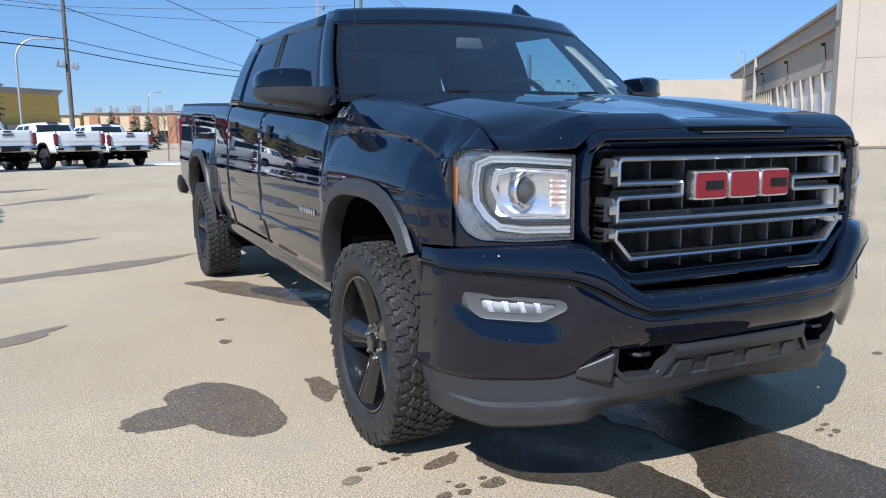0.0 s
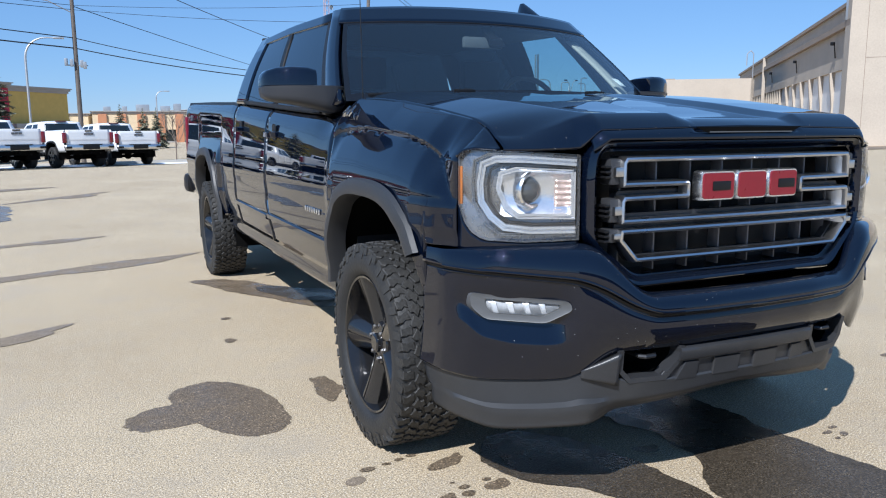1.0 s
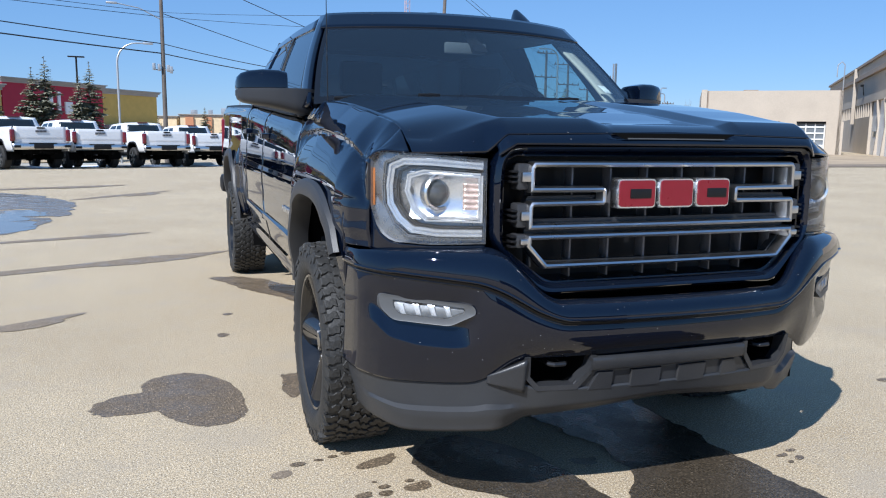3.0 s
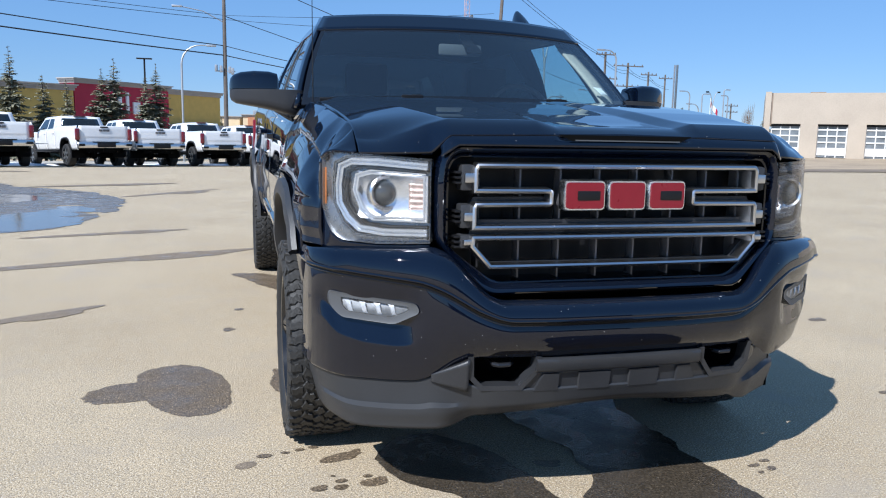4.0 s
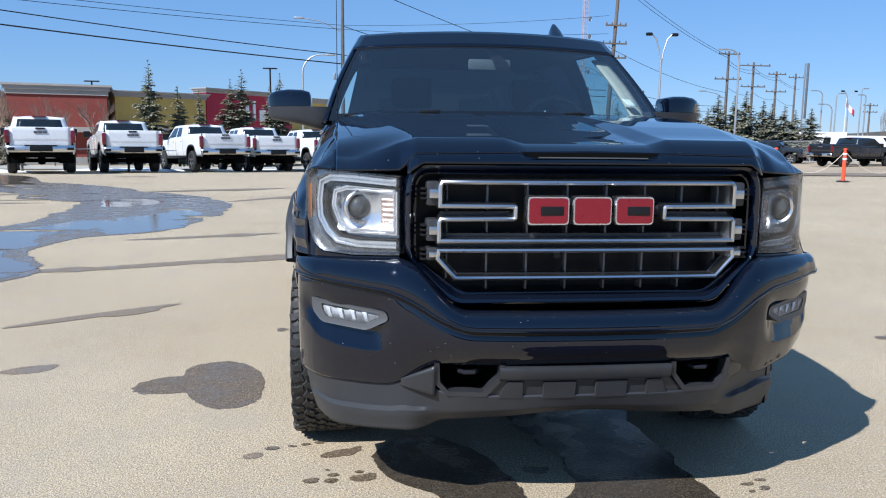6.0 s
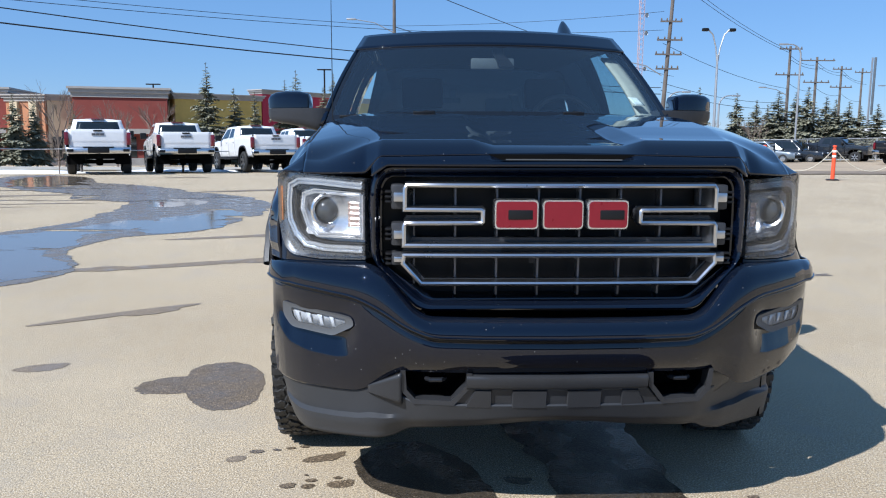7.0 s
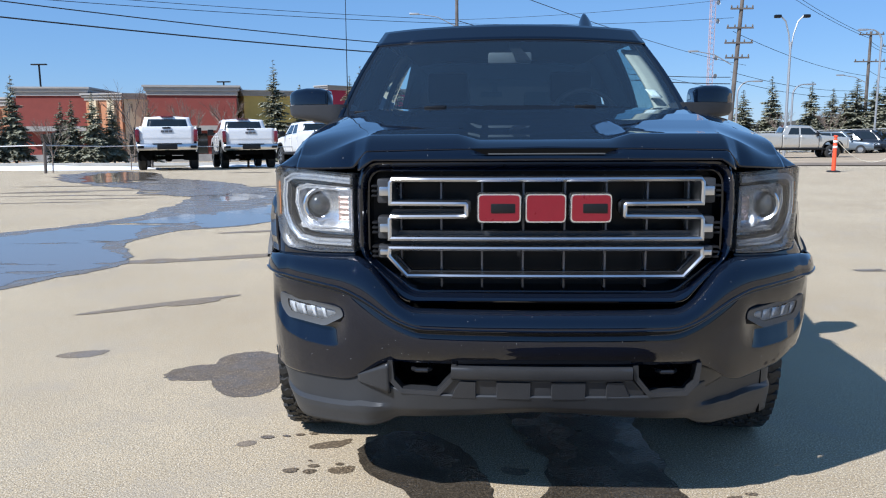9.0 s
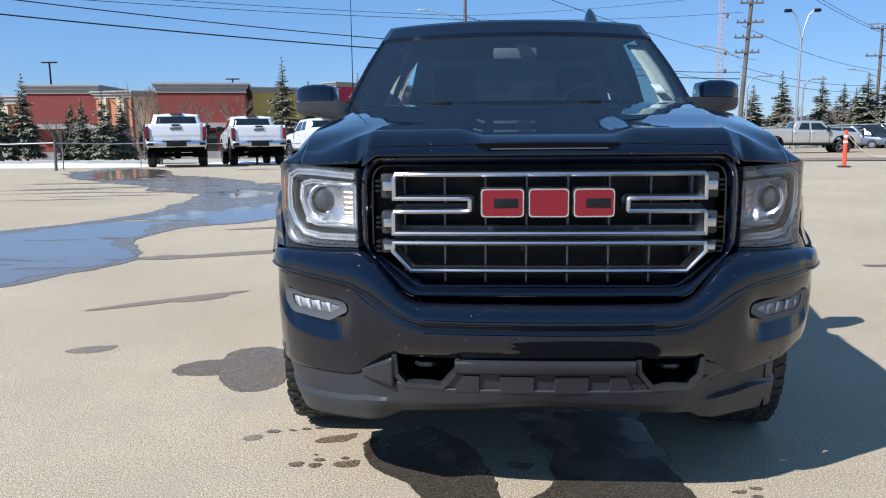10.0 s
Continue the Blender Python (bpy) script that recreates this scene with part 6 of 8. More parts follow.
def build_pickup(paint, label, group):
    """A heavy-duty crew pickup, seen mostly from behind; its tailgate stands at y = 0 and it heads for +y."""
    t = thing("crew_pickup", label, "pickup truck", group=group)
    half = 1.01
    R = 0.425
    ax = (1.22, 5.15)

    def flank(name, y0, y1, z_top, s, n=30, label=""):
        def low(y):
            for a in ax:
                d = abs(y - a) / 0.56
                if d < 1:
                    return max(0.62, 0.30 + 0.74 * (1 - d**3.2) ** (1 / 3.2))
            return 0.62
        def fn(u, v):
            y = y0 + (y1 - y0) * u
            zt, zb = lerp_table(z_top, y), low(y)
            z = zt + (zb - zt) * v
            x = half - 0.05 * math.exp(-(zt - z) / 0.05) - 0.05 * step(0.85, 0.6, z)
            return Vector((s * x, y, z))
        bm = bmesh.new()
        grid(bm, fn, n, 10)
        return solid(part(name, bm, paint, t, label), 0.03, (s, 0, 0))
    for s in (-1, 1):
        flank("bed_side", 0.06, 2.30, [(0, 1.50), (2.3, 1.52)], s, 44)
        flank("rear_door", 2.33, 3.28, [(2.3, 1.44), (3.3, 1.42)], s, 12)
        flank("front_door", 3.30, 4.38, [(3.3, 1.42), (4.4, 1.40)], s, 12)
        flank("fender", 4.40, 5.95, [(4.4, 1.40), (5.9, 1.26)], s, 40)
        for a in ax:
            bm = bmesh.new()
            loops = []
            for k in range(25):
                an = math.pi * k / 24
                c, q = math.cos(an), math.sin(an)
                y, z = a + 0.57 * math.copysign(abs(c) ** 0.64, c), 0.34 + 0.72 * abs(q) ** 0.64
                d = Vector((y - a, z - 0.6)).normalized()
                loops.append([(s * (half + px), y + d.x * o, z + d.y * o) for o, px in ((0.05, -0.01), (0.03, 0.015), (-0.03, 0.015), (-0.05, -0.10))])
            loft(bm, loops, False)
            part("wheel_flare", bm, DARK, t, "black wheel-arch moulding")
            bm = bmesh.new()
            grid(bm, lambda u, v: Vector((s * (0.97 - 0.45 * v), a - 0.58 * math.copysign(abs(math.cos(math.pi * u)) ** 0.64, math.cos(math.pi * u)), 0.33 + 0.72 * abs(math.sin(math.pi * u)) ** 0.64)), 16, 2)
            part("wheel_well", bm, VOID, t)
            simple_wheel(t, s * 0.88, a, R, 0.28, s)
        bm = bmesh.new()
        cbox(bm, (s * 0.955, 0.06, 1.19), (0.13, 0.14, 0.42), 0.025)
        part("tail_lamp", bm, TAIL_RED, t, "dark red tail lamp")
        bm = bmesh.new()
        cbox(bm, (s * 0.97, 3.3, 0.60), (0.16, 2.9, 0.10), 0.03)
        part("side_step", bm, DARK, t, "black side step")
        bm = bmesh.new()
        cbox(bm, (s * 1.14, 4.22, 1.46), (0.24, 0.13, 0.25), 0.035)
        box(bm, (s * 1.0, 4.24, 1.42), (0.14, 0.06, 0.06))
        part("door_mirror", bm, DARK, t, "black door mirror")
        for y in (2.45, 3.45):
            bm = bmesh.new()
            cbox(bm, (s * (half + 0.015), y, 1.26), (0.03, 0.17, 0.035), 0.01)
            part("door_handle", bm, paint, t)
        # cab side: pillar frames and windows
        def lean(z):
            return half - 0.06 - (z - 1.42) * 0.36
        for name, pts, material, out in (("side_window", [(2.62, 1.45), (3.24, 1.44), (3.24, 1.83), (2.80, 1.83)], CAR_GLASS, 0.006), ("side_window", [(3.34, 1.44), (4.30, 1.42), (3.86, 1.82), (3.34, 1.83)], CAR_GLASS, 0.006), ("cab_pillar", [(2.30, 1.43), (4.46, 1.39), (3.94, 1.88), (2.52, 1.90)], paint, 0.0)):
            bm = bmesh.new()
            lo = [Vector((s * (lean(z) + out), y, z)) for y, z in pts]
            loft(bm, [lo, [p - Vector((s * 0.05, 0, 0)) for p in lo]], True, True)
            part(name, bm, material, t)
    def roof(u, v):
        q = 2 * u - 1
        return Vector((q * (0.79 - 0.0 * v), 2.50 + 1.46 * v, 1.895 + 0.065 * (1 - q * q) + 0.02 * math.sin(math.pi * v)))
    bm = bmesh.new()
    grid(bm, roof, 12, 8)
    solid(part("roof", bm, paint, t), 0.04, (0, 0, 1))
    bm = bmesh.new()
    cbox(bm, (0, 2.47, 1.945), (0.44, 0.06, 0.035), 0.01)
    part("brake_lamp", bm, TAIL_RED, t, "high red brake lamp")
    def back(u, v):
        q = 2 * u - 1
        return Vector((q * (0.93 - 0.14 * v), 2.30 + 0.20 * v, 1.40 + 0.52 * v))
    bm = bmesh.new()
    grid(bm, back, 8, 6)
    solid(part("cab_back", bm, paint, t), 0.03, (0, -1, 0))
    bm = bmesh.new()
    grid(bm, lambda u, v: back(0.09 + 0.82 * u, 0.20 + 0.66 * v) + Vector((0, -0.012, 0)), 6, 4)
    solid(part("back_window", bm, CAR_GLASS, t, "dark back window"), 0.01, (0, -1, 0))
    bm = bmesh.new()
    grid(bm, lambda u, v: Vector(((2 * u - 1) * (0.90 - 0.12 * v), 4.55 - 0.60 * v, 1.42 + 0.47 * v)), 8, 6)
    solid(part("windscreen", bm, CAR_GLASS, t), 0.01, (0, 1, 0))
    bm = bmesh.new()
    grid(bm, lambda u, v: Vector(((2 * u - 1) * 0.95, 4.45 + 1.5 * v, 1.42 - 0.14 * v - 0.03 * (2 * u - 1) ** 2)), 10, 6)
    solid(part("hood", bm, paint, t), 0.03, (0, 0, 1))
    bm = bmesh.new()
    cbox(bm, (0, 5.98, 0.95), (1.96, 0.16, 0.66), 0.06)
    part("front_end", bm, paint, t)
    # tailgate, with a dark latch and plain badge bars
    def gate(u, v):
        q = 2 * u - 1
        z = 0.90 + 0.60 * v
        y = 0.03 - 0.012 * step(0.25, 0.35, v) * step(0.95, 0.85, v) + 0.02 * q * q
        return Vector((q * 0.885, y, z))
    bm = bmesh.new()
    grid(bm, gate, 16, 20)
    gate_ob = solid(part("tailgate", bm, paint, t, ""), 0.05, (0, -1, 0))
    bm = bmesh.new()
    cbox(bm, (0, 0.012, 1.455), (0.27, 0.05, 0.055), 0.012)
    part("latch", bm, DARK, gate_ob)
    for x in (-0.13, 0.0, 0.13):
        bm = bmesh.new()
        cbox(bm, (x, 0.006, 1.335), (0.115, 0.02, 0.075), 0.008)
        part("badge_bar", bm, BAR_GREY, gate_ob)
    bm = bmesh.new()
    def bump(u, v):
        q = 2 * u - 1
        a = math.pi * (v - 0.5)
        return Vector((q * 1.0, -0.10 + 0.13 * q * q - 0.07 * math.cos(a) + 0.0, 0.80 + 0.115 * math.sin(a)))
    grid(bm, bump, 24, 8)
    solid(part("rear_bumper", bm, BUMPER_CHROME, t, "polished chrome rear bumper"), 0.02, (0, -1, 0))
    bm = bmesh.new()
    cbox(bm, (0, -0.172, 0.80), (0.66, 0.06, 0.17), 0.02)
    cbox(bm, (0, -0.08, 0.915), (0.95, 0.14, 0.02), 0.006)
    for s in (-1, 1):
        cbox(bm, (s * 0.86, -0.10, 0.80), (0.20, 0.10, 0.09), 0.02)
    part("bumper_pad", bm, DARK, t, "black bumper pad and steps")
    bm = bmesh.new()
    box(bm, (0, 1.3, 0.62), (1.2, 2.2, 0.2))
    box(bm, (0, 4.0, 0.66), (1.6, 3.4, 0.3))
    tube(bm, [(-0.85, ax[0], R), (0.85, ax[0], R)], 0.07, 8)
    lathe(bm, [(0.001, -0.14), (0.13, -0.10), (0.15, 0), (0.13, 0.10), (0.001, 0.14)], 14, Matrix.Translation((0, ax[0], R)))
    tube(bm, [(0.5, 0.1, 0.55), (0.5, 0.6, 0.6)], 0.04, 8)
    tube(bm, [(-0.4, -0.05, 0.62), (-0.4, 0.0, 0.42)], 0.02, 6)
    box(bm, (0, 0.0, 0.60), (0.08, 0.3, 0.08))
    part("underbody", bm, VOID, t)
    bm = bmesh.new()
    box(bm, (0, 1.2, 1.0), (1.8, 2.2, 0.05))
    part("bed_floor", bm, DARK, t)
    return t


def build_car(label, category, paint, length, width, roof_z, kind="suv", group="vehicles in the far lot"):
    """A far vehicle heading for +x from its rear at x = 0: hull by cross sections, glass band, wheels, lamps."""
    c = thing(category.replace(" ", "_"), label, category, group=group)
    w = width / 2
    belt = roof_z * 0.60
    hood = [(0, 0.62), (0.02, belt - 0.05), (0.05, belt), (0.62, belt), (0.72, belt - 0.05), (0.96, belt - 0.16), (1.0, belt - 0.32)]
    if kind == "van":
        hood = [(0, 0.7), (0.02, belt), (0.80, belt), (0.95, belt - 0.2), (1.0, belt - 0.5)]
    def hull(u, v):
        x = length * u
        top = lerp_table(hood, u)
        a = v * 2 - 1
        prof = [(-1, 0.32, 0.93), (-0.86, 0.42, 1.0), (-0.55, top * 0.72, 1.0), (-0.34, top - 0.02, 0.95), (0, top, 0.0)]
        k = abs(a)
        pts = [(1, 0.34, 0.92), (0.8, 0.45, 1.0), (0.5, top * 0.75, 1.0), (0.36, top - 0.03, 0.96), (0.28, top, 0.90), (0, top + 0.01, 0)]
        z = lerp_table([(p[0], p[1]) for p in pts[::-1]], k)
        y = lerp_table([(p[0], p[2]) for p in pts[::-1]], k)
        tp = 1 - 0.10 * step(0.90, 1.0, u) - 0.06 * step(0.06, 0.0, u)
        return Vector((x, math.copysign(y * w * tp, a), z))
    bm = bmesh.new()
    grid(bm, hull, 28, 24)
    for u in (0, 1):
        bm.faces.new([bm.verts.new(hull(u, k / 24)) for k in range(25)])
    part("body", bm, paint, c)
    cab = {"suv": (0.03, 0.10, 0.52, 0.70), "pickup": (0.36, 0.38, 0.58, 0.72), "van": (0.0, 0.02, 0.72, 0.84), "sedan": (0.08, 0.24, 0.55, 0.72)}[kind]
    def cabin(u, v, grow=0.0, z0=0.0, z1=1.0):
        z = belt - 0.02 + (roof_z - belt + 0.02) * (z0 + (z1 - z0) * v)
        f = (z - belt) / (roof_z - belt)
        xa, xb = cab[0] + (cab[1] - cab[0]) * f, cab[3] + (cab[2] - cab[3]) * f
        a = 2 * math.pi * u
        cx, sx = math.cos(a), math.sin(a)
        px = (xa + xb) / 2 + (xb - xa) / 2 * math.copysign(abs(cx) ** 0.28, cx)
        py = (w * (0.93 - 0.17 * f) + grow) * math.copysign(abs(sx) ** 0.28, sx)
        return Vector((px * length + grow * math.copysign(1, cx) * 0.5, py, z))
    bm = bmesh.new()
    grid(bm, cabin, 40, 6, wrap=True)
    bm.faces.new([bm.verts.new(cabin(k / 40, 1)) for k in range(40)])
    part("cabin", bm, paint, c)
    for s in (-1, 1):
        spans = ((0.10, 0.48), (0.52, 0.90)) if kind != "van" else ((0.80, 0.97),)
        for a, b in spans:
            def pane(u, v):
                f = 0.12 + 0.72 * v
                xa, xb = cab[0] + (cab[1] - cab[0]) * f, cab[3] + (cab[2] - cab[3]) * f
                x = xa + (xb - xa) * (a + (b - a) * u)
                return Vector((x * length, s * (w * (0.93 - 0.17 * f) + 0.012), belt + (roof_z - belt) * f))
            bm = bmesh.new()
            grid(bm, pane, 4, 3)
            part("side_window", bm, CAR_GLASS, c)
    for e in (0, 1):
        def pane2(u, v):
            f = 0.10 + 0.74 * v
            x = (cab[3] + (cab[2] - cab[3]) * f) if e else (cab[0] + (cab[1] - cab[0]) * f)
            return Vector((x * length + (0.012 if e else -0.012), (2 * u - 1) * w * (0.78 - 0.12 * f), belt + (roof_z - belt) * f))
        bm = bmesh.new()
        grid(bm, pane2, 4, 3)
        part("windscreen" if e else "back_window", bm, CAR_GLASS, c)
    for s in (-1, 1):
        for x in (0.19, 0.81):
            bm = bmesh.new()
            lathe(bm, [(0.20, -0.1), (0.33, -0.11), (0.36, -0.08), (0.36, 0.08), (0.33, 0.11), (0.20, 0.1)], 22, Matrix.Translation((x * length, s * (w - 0.10), 0.36)) @ Matrix.Rotation(radians(90), 4, "Z"))
            part("wheel", bm, CAR_TYRE, c)
            bm = bmesh.new()
            lathe(bm, [(0.001, -s * 0.10), (0.10, -s * 0.095), (0.21, -s * 0.085)] if False else [(0.001, s * 0.10), (0.10, s * 0.095), (0.21, s * 0.085)], 18, Matrix.Translation((x * length, s * (w - 0.10), 0.36)) @ Matrix.Rotation(radians(90), 4, "Z"))
            part("rim", bm, ALLOY, c)
        bm = bmesh.new()
        cbox(bm, (length * 0.985, s * w * 0.70, belt - 0.28), (0.10, 0.34, 0.13), 0.03)
        part("headlamp", bm, WHITE_LENS, c)
        bm = bmesh.new()
        cbox(bm, (0.03, s * w * 0.86, belt - 0.20), (0.08, 0.16, 0.26), 0.03)
        part("tail_lamp", bm, TAIL_RED, c)
        bm = bmesh.new()
        cbox(bm, (length * cab[3] - 0.15, s * (w + 0.08), belt + 0.08), (0.10, 0.18, 0.14), 0.03)
        part("door_mirror", bm, DARK, c)
    bm = bmesh.new()
    cbox(bm, (length * 0.985, 0, 0.50), (0.14, width * 0.86, 0.22), 0.04)
    cbox(bm, (0.02, 0, 0.52), (0.14, width * 0.88, 0.20), 0.04)
    part("bumper", bm, DARK, c)
    return c


def place_vehicles():
    first = build_pickup(WHITE_PAINT, "white crew-cab pickup with chrome rear bumper parked on the lot edge", "row of white pickups")
    spots = [(-10.8, 23.9, 21), (-8.6, 26.4, 23), (-5.75, 28.9, 29), (-3.95, 30.8, 25), (-1.5, 32.6, 24), (0.55, 35.1, 21)]
    for i, (x, y, rz) in enumerate(spots):
        tilt = math.degrees(math.atan2(terrain(x - 5 * math.sin(radians(rz)), y + 5 * math.cos(radians(rz))) - terrain(x, y), 5))
        m = pose(x, y, terrain(x, y), 0, 0, rz) @ pose(0, 0, 0, tilt, 0, 0) @ pose(0, 0, 0.02)
        if i:
            copy_thing(first, m)
        else:
            first.matrix_basis = m
    SILVER = mat("silver_car_paint", (0.56, 0.53, 0.47), 0.3, 0.6, coat=0.5, vary=0.04)
    GREY = mat("grey_car_paint", (0.22, 0.24, 0.26), 0.3, 0.4, coat=0.5, vary=0.04)
    SLATE = mat("slate_blue_car_paint", (0.13, 0.16, 0.19), 0.3, 0.3, coat=0.5, vary=0.04)
    NAVY = mat("dark_car_paint", (0.015, 0.018, 0.024), 0.15, coat=0.7)
    for label, cat, paint, ln, wd, rz_, kind, x, y, rz in (
        ("blue-grey estate car nosed out of the fence row", "car", SLATE, 4.5, 1.85, 1.66, "suv", 26.2, 58.8, -44),
        ("dark sport utility vehicle in the fence row", "car", NAVY, 4.7, 1.95, 1.72, "suv", 28.6, 59.4, -46),
        ("white sport utility vehicle beyond the chain-link fence", "car", WHITE_PAINT, 4.8, 1.95, 1.8, "suv", 41.6, 71.2, -30),
        ("blue-grey hatchback beyond the chain-link fence", "car", GREY, 4.4, 1.8, 1.55, "sedan", 38.2, 69.6, -24),
        ("white cargo van behind the black pickup", "van", WHITE_PAINT, 6.1, 2.0, 2.15, "van", 33.9, 51.2, -14),
        ("pale car beyond the chain-link fence", "car", SILVER, 4.5, 1.8, 1.5, "sedan", 44.6, 72.4, -18),
    ):
        c = build_car(label, cat, paint, ln, wd, rz_, kind)
        c.matrix_basis = pose(x, y, terrain(x + 2, y), 0, 0, rz)
    for paint, label, x, y, rz in ((SILVER, "silver crew-cab pickup standing in the far lot", 16.0, 45.8, -97), (NAVY, "black crew-cab pickup behind the rope barrier", 30.3, 46.2, -76), (NAVY, "black crew-cab pickup in the fence row", 31.2, 60.2, -138)):
        build_pickup(paint, label, "vehicles in the far lot").matrix_basis = pose(x, y, terrain(x + 2, y), 0, 0, rz)
    # box trailer at the far side
    tr = thing("box_trailer", "plain white box trailer parked beyond the lot", "trailer", at=(48.3, 75.2, terrain(48.3, 75.2)), rz=-30)
    bm = bmesh.new()
    cbox(bm, (0, 0, 1.72), (5.6, 2.2, 2.1), 0.06)
    part("body", bm, WHITE_PAINT, tr)
    for x in (-0.5, 0.5):
        for s in (-1, 1):
            bm = bmesh.new()
            tube(bm, [(x, s * 1.02, 0.36), (x, s * 0.80, 0.36)], 0.36, 16)
            part("tyre", bm, RUBBER, tr, "black tyre")
    bm = bmesh.new()
    tube(bm, [(2.7, 0, 0.62), (4.0, 0, 0.55)], 0.05, 6)
    tube(bm, [(3.8, 0, 0.60), (3.8, 0, 0.0)], 0.035, 6)
    part("drawbar", bm, DARK, tr)


place_vehicles()

# ---- buildings ----
STUCCO_RED = mat("red_stucco", (0.24, 0.055, 0.042), 0.9, grain=25, bump=0.2, vary=0.10)
STUCCO_YEL = mat("ochre_stucco", (0.60, 0.41, 0.115), 0.9, grain=25, bump=0.2, vary=0.08)
STUCCO_ORG = mat("terracotta_stucco", (0.46, 0.21, 0.11), 0.9, grain=25, bump=0.2, vary=0.08)
STUCCO_CRM = mat("cream_stucco", (0.62, 0.50, 0.33), 0.9, grain=25, bump=0.2, vary=0.08)
CORNICE = mat("pale_cornice", (0.38, 0.355, 0.33), 0.85, grain=20, vary=0.08)
STONE = mat("grey_base_stone", (0.30, 0.29, 0.28), 0.85, grain=18, bump=0.4, vary=0.2)
SIGN_RED = mat("crimson_sign_wall", (0.42, 0.018, 0.05), 0.7, grain=20, vary=0.06)
SIGN_WHITE = mat("white_sign_letters", (0.85, 0.85, 0.85), 0.5, vary=0.03)
BEIGE = mat("beige_precast", (0.43, 0.37, 0.30), 0.88, grain=10, bump=0.2, vary=0.09, big=0.5)
BEIGE_DK = mat("brown_precast", (0.27, 0.215, 0.17), 0.9, grain=10, bump=0.2, vary=0.1)
DOOR_WHITE = mat("white_dock_door", (0.68, 0.68, 0.67), 0.5, vary=0.05)
CONCRETE = mat("pale_concrete", (0.55, 0.53, 0.49), 0.9, grain=15, bump=0.2)
WOOD = mat("weathered_pole_wood", (0.13, 0.11, 0.095), 0.9, grain=14, bump=0.5, vary=0.3)
GALV = mat("galvanised_steel", (0.46, 0.47, 0.48), 0.45, 0.7, vary=0.08)
CABLE = mat("black_cable", (0.012, 0.012, 0.014), 0.7)
ORANGE = mat("orange_post_plastic", (0.85, 0.09, 0.03), 0.5, vary=0.08)
ROPE = mat("pale_rope", (0.62, 0.57, 0.45), 0.9)
# Lighter blue-grey base stands for the sky reflected in the garage panes.
PALE_GLASS = mat("painted_reflection_glass", (0.16, 0.18, 0.20), 0.12, coat=0.5, vary=0.35, grain=1.2, big=0.5)


def wall_box(bm, a, b, z0, z1, depth, out=0.0):
    """A block whose front runs from a to b; depth is laid behind the front (away from the truck)."""
    a, b = Vector((a[0], a[1])), Vector((b[0], b[1]))
    d = (b - a).normalized()
    n = Vector((-d.y, d.x))
    pa, pb = a - n * out, b - n * out
    q = [pa, pb, pb + n * (depth + out), pa + n * (depth + out)]
    loft(bm, [[(p.x, p.y, z0) for p in q], [(p.x, p.y, z1) for p in q]], True, True)
    return d, n


def store(label, a, b, top, wall, depth=16.0, base=-2.2, cornice=0.9, piers=0, pier_mat=None, lower=None, pier_w=0.7):
    s = thing("store", label, "building", at=(a[0], a[1], 0), group="stores across the road")
    A, B = (0, 0), (b[0] - a[0], b[1] - a[1])
    bm = bmesh.new()
    d, n = wall_box(bm, A, B, base, top - cornice, depth)
    part("wall", bm, wall, s)
    bm = bmesh.new()
    for z0, z1, out in ((top - cornice, top - cornice * 0.55, 0.12), (top - cornice * 0.55, top - cornice * 0.2, 0.28), (top - cornice * 0.2, top, 0.42)):
        wall_box(bm, (-d.x * out, -d.y * out), (B[0] + d.x * out, B[1] + d.y * out), z0, z1, depth, out)
    part("cornice", bm, CORNICE, s, "pale stepped cornice")
    bm = bmesh.new()
    wall_box(bm, A, B, base, base + 1.2, 0.3, 0.12)
    part("plinth", bm, STONE, s, "grey stone plinth")
    ln = math.hypot(*B)
    for k in range(piers):
        t = (k + 0.5) / piers if piers > 1 else 0.08
        p = Vector(B) * t
        w = d * pier_w
        bm = bmesh.new()
        wall_box(bm, (p.x - w.x, p.y - w.y), (p.x + w.x, p.y + w.y), base, top - cornice - 0.02, 0.3, 0.35)
        part("pier", bm, pier_mat or STUCCO_CRM, s)
    if lower:
        bm = bmesh.new()
        wall_box(bm, A, B, base + 3.6, base + 4.1, 0.3, 0.9)
        part("canopy", bm, lower, s, "pale canopy band")
    for k in range(max(1, int(ln / 5))):
        bm = bmesh.new()
        p = Vector(B) * ((k + 0.5) / max(1, int(ln / 5)))
        wall_box(bm, (p.x - d.x * 1.3, p.y - d.y * 1.3), (p.x + d.x * 1.3, p.y + d.y * 1.3), base + 1.25, base + 3.3, 0.2, 0.04)
        part("shop_window", bm, CAR_GLASS, s)
    return s


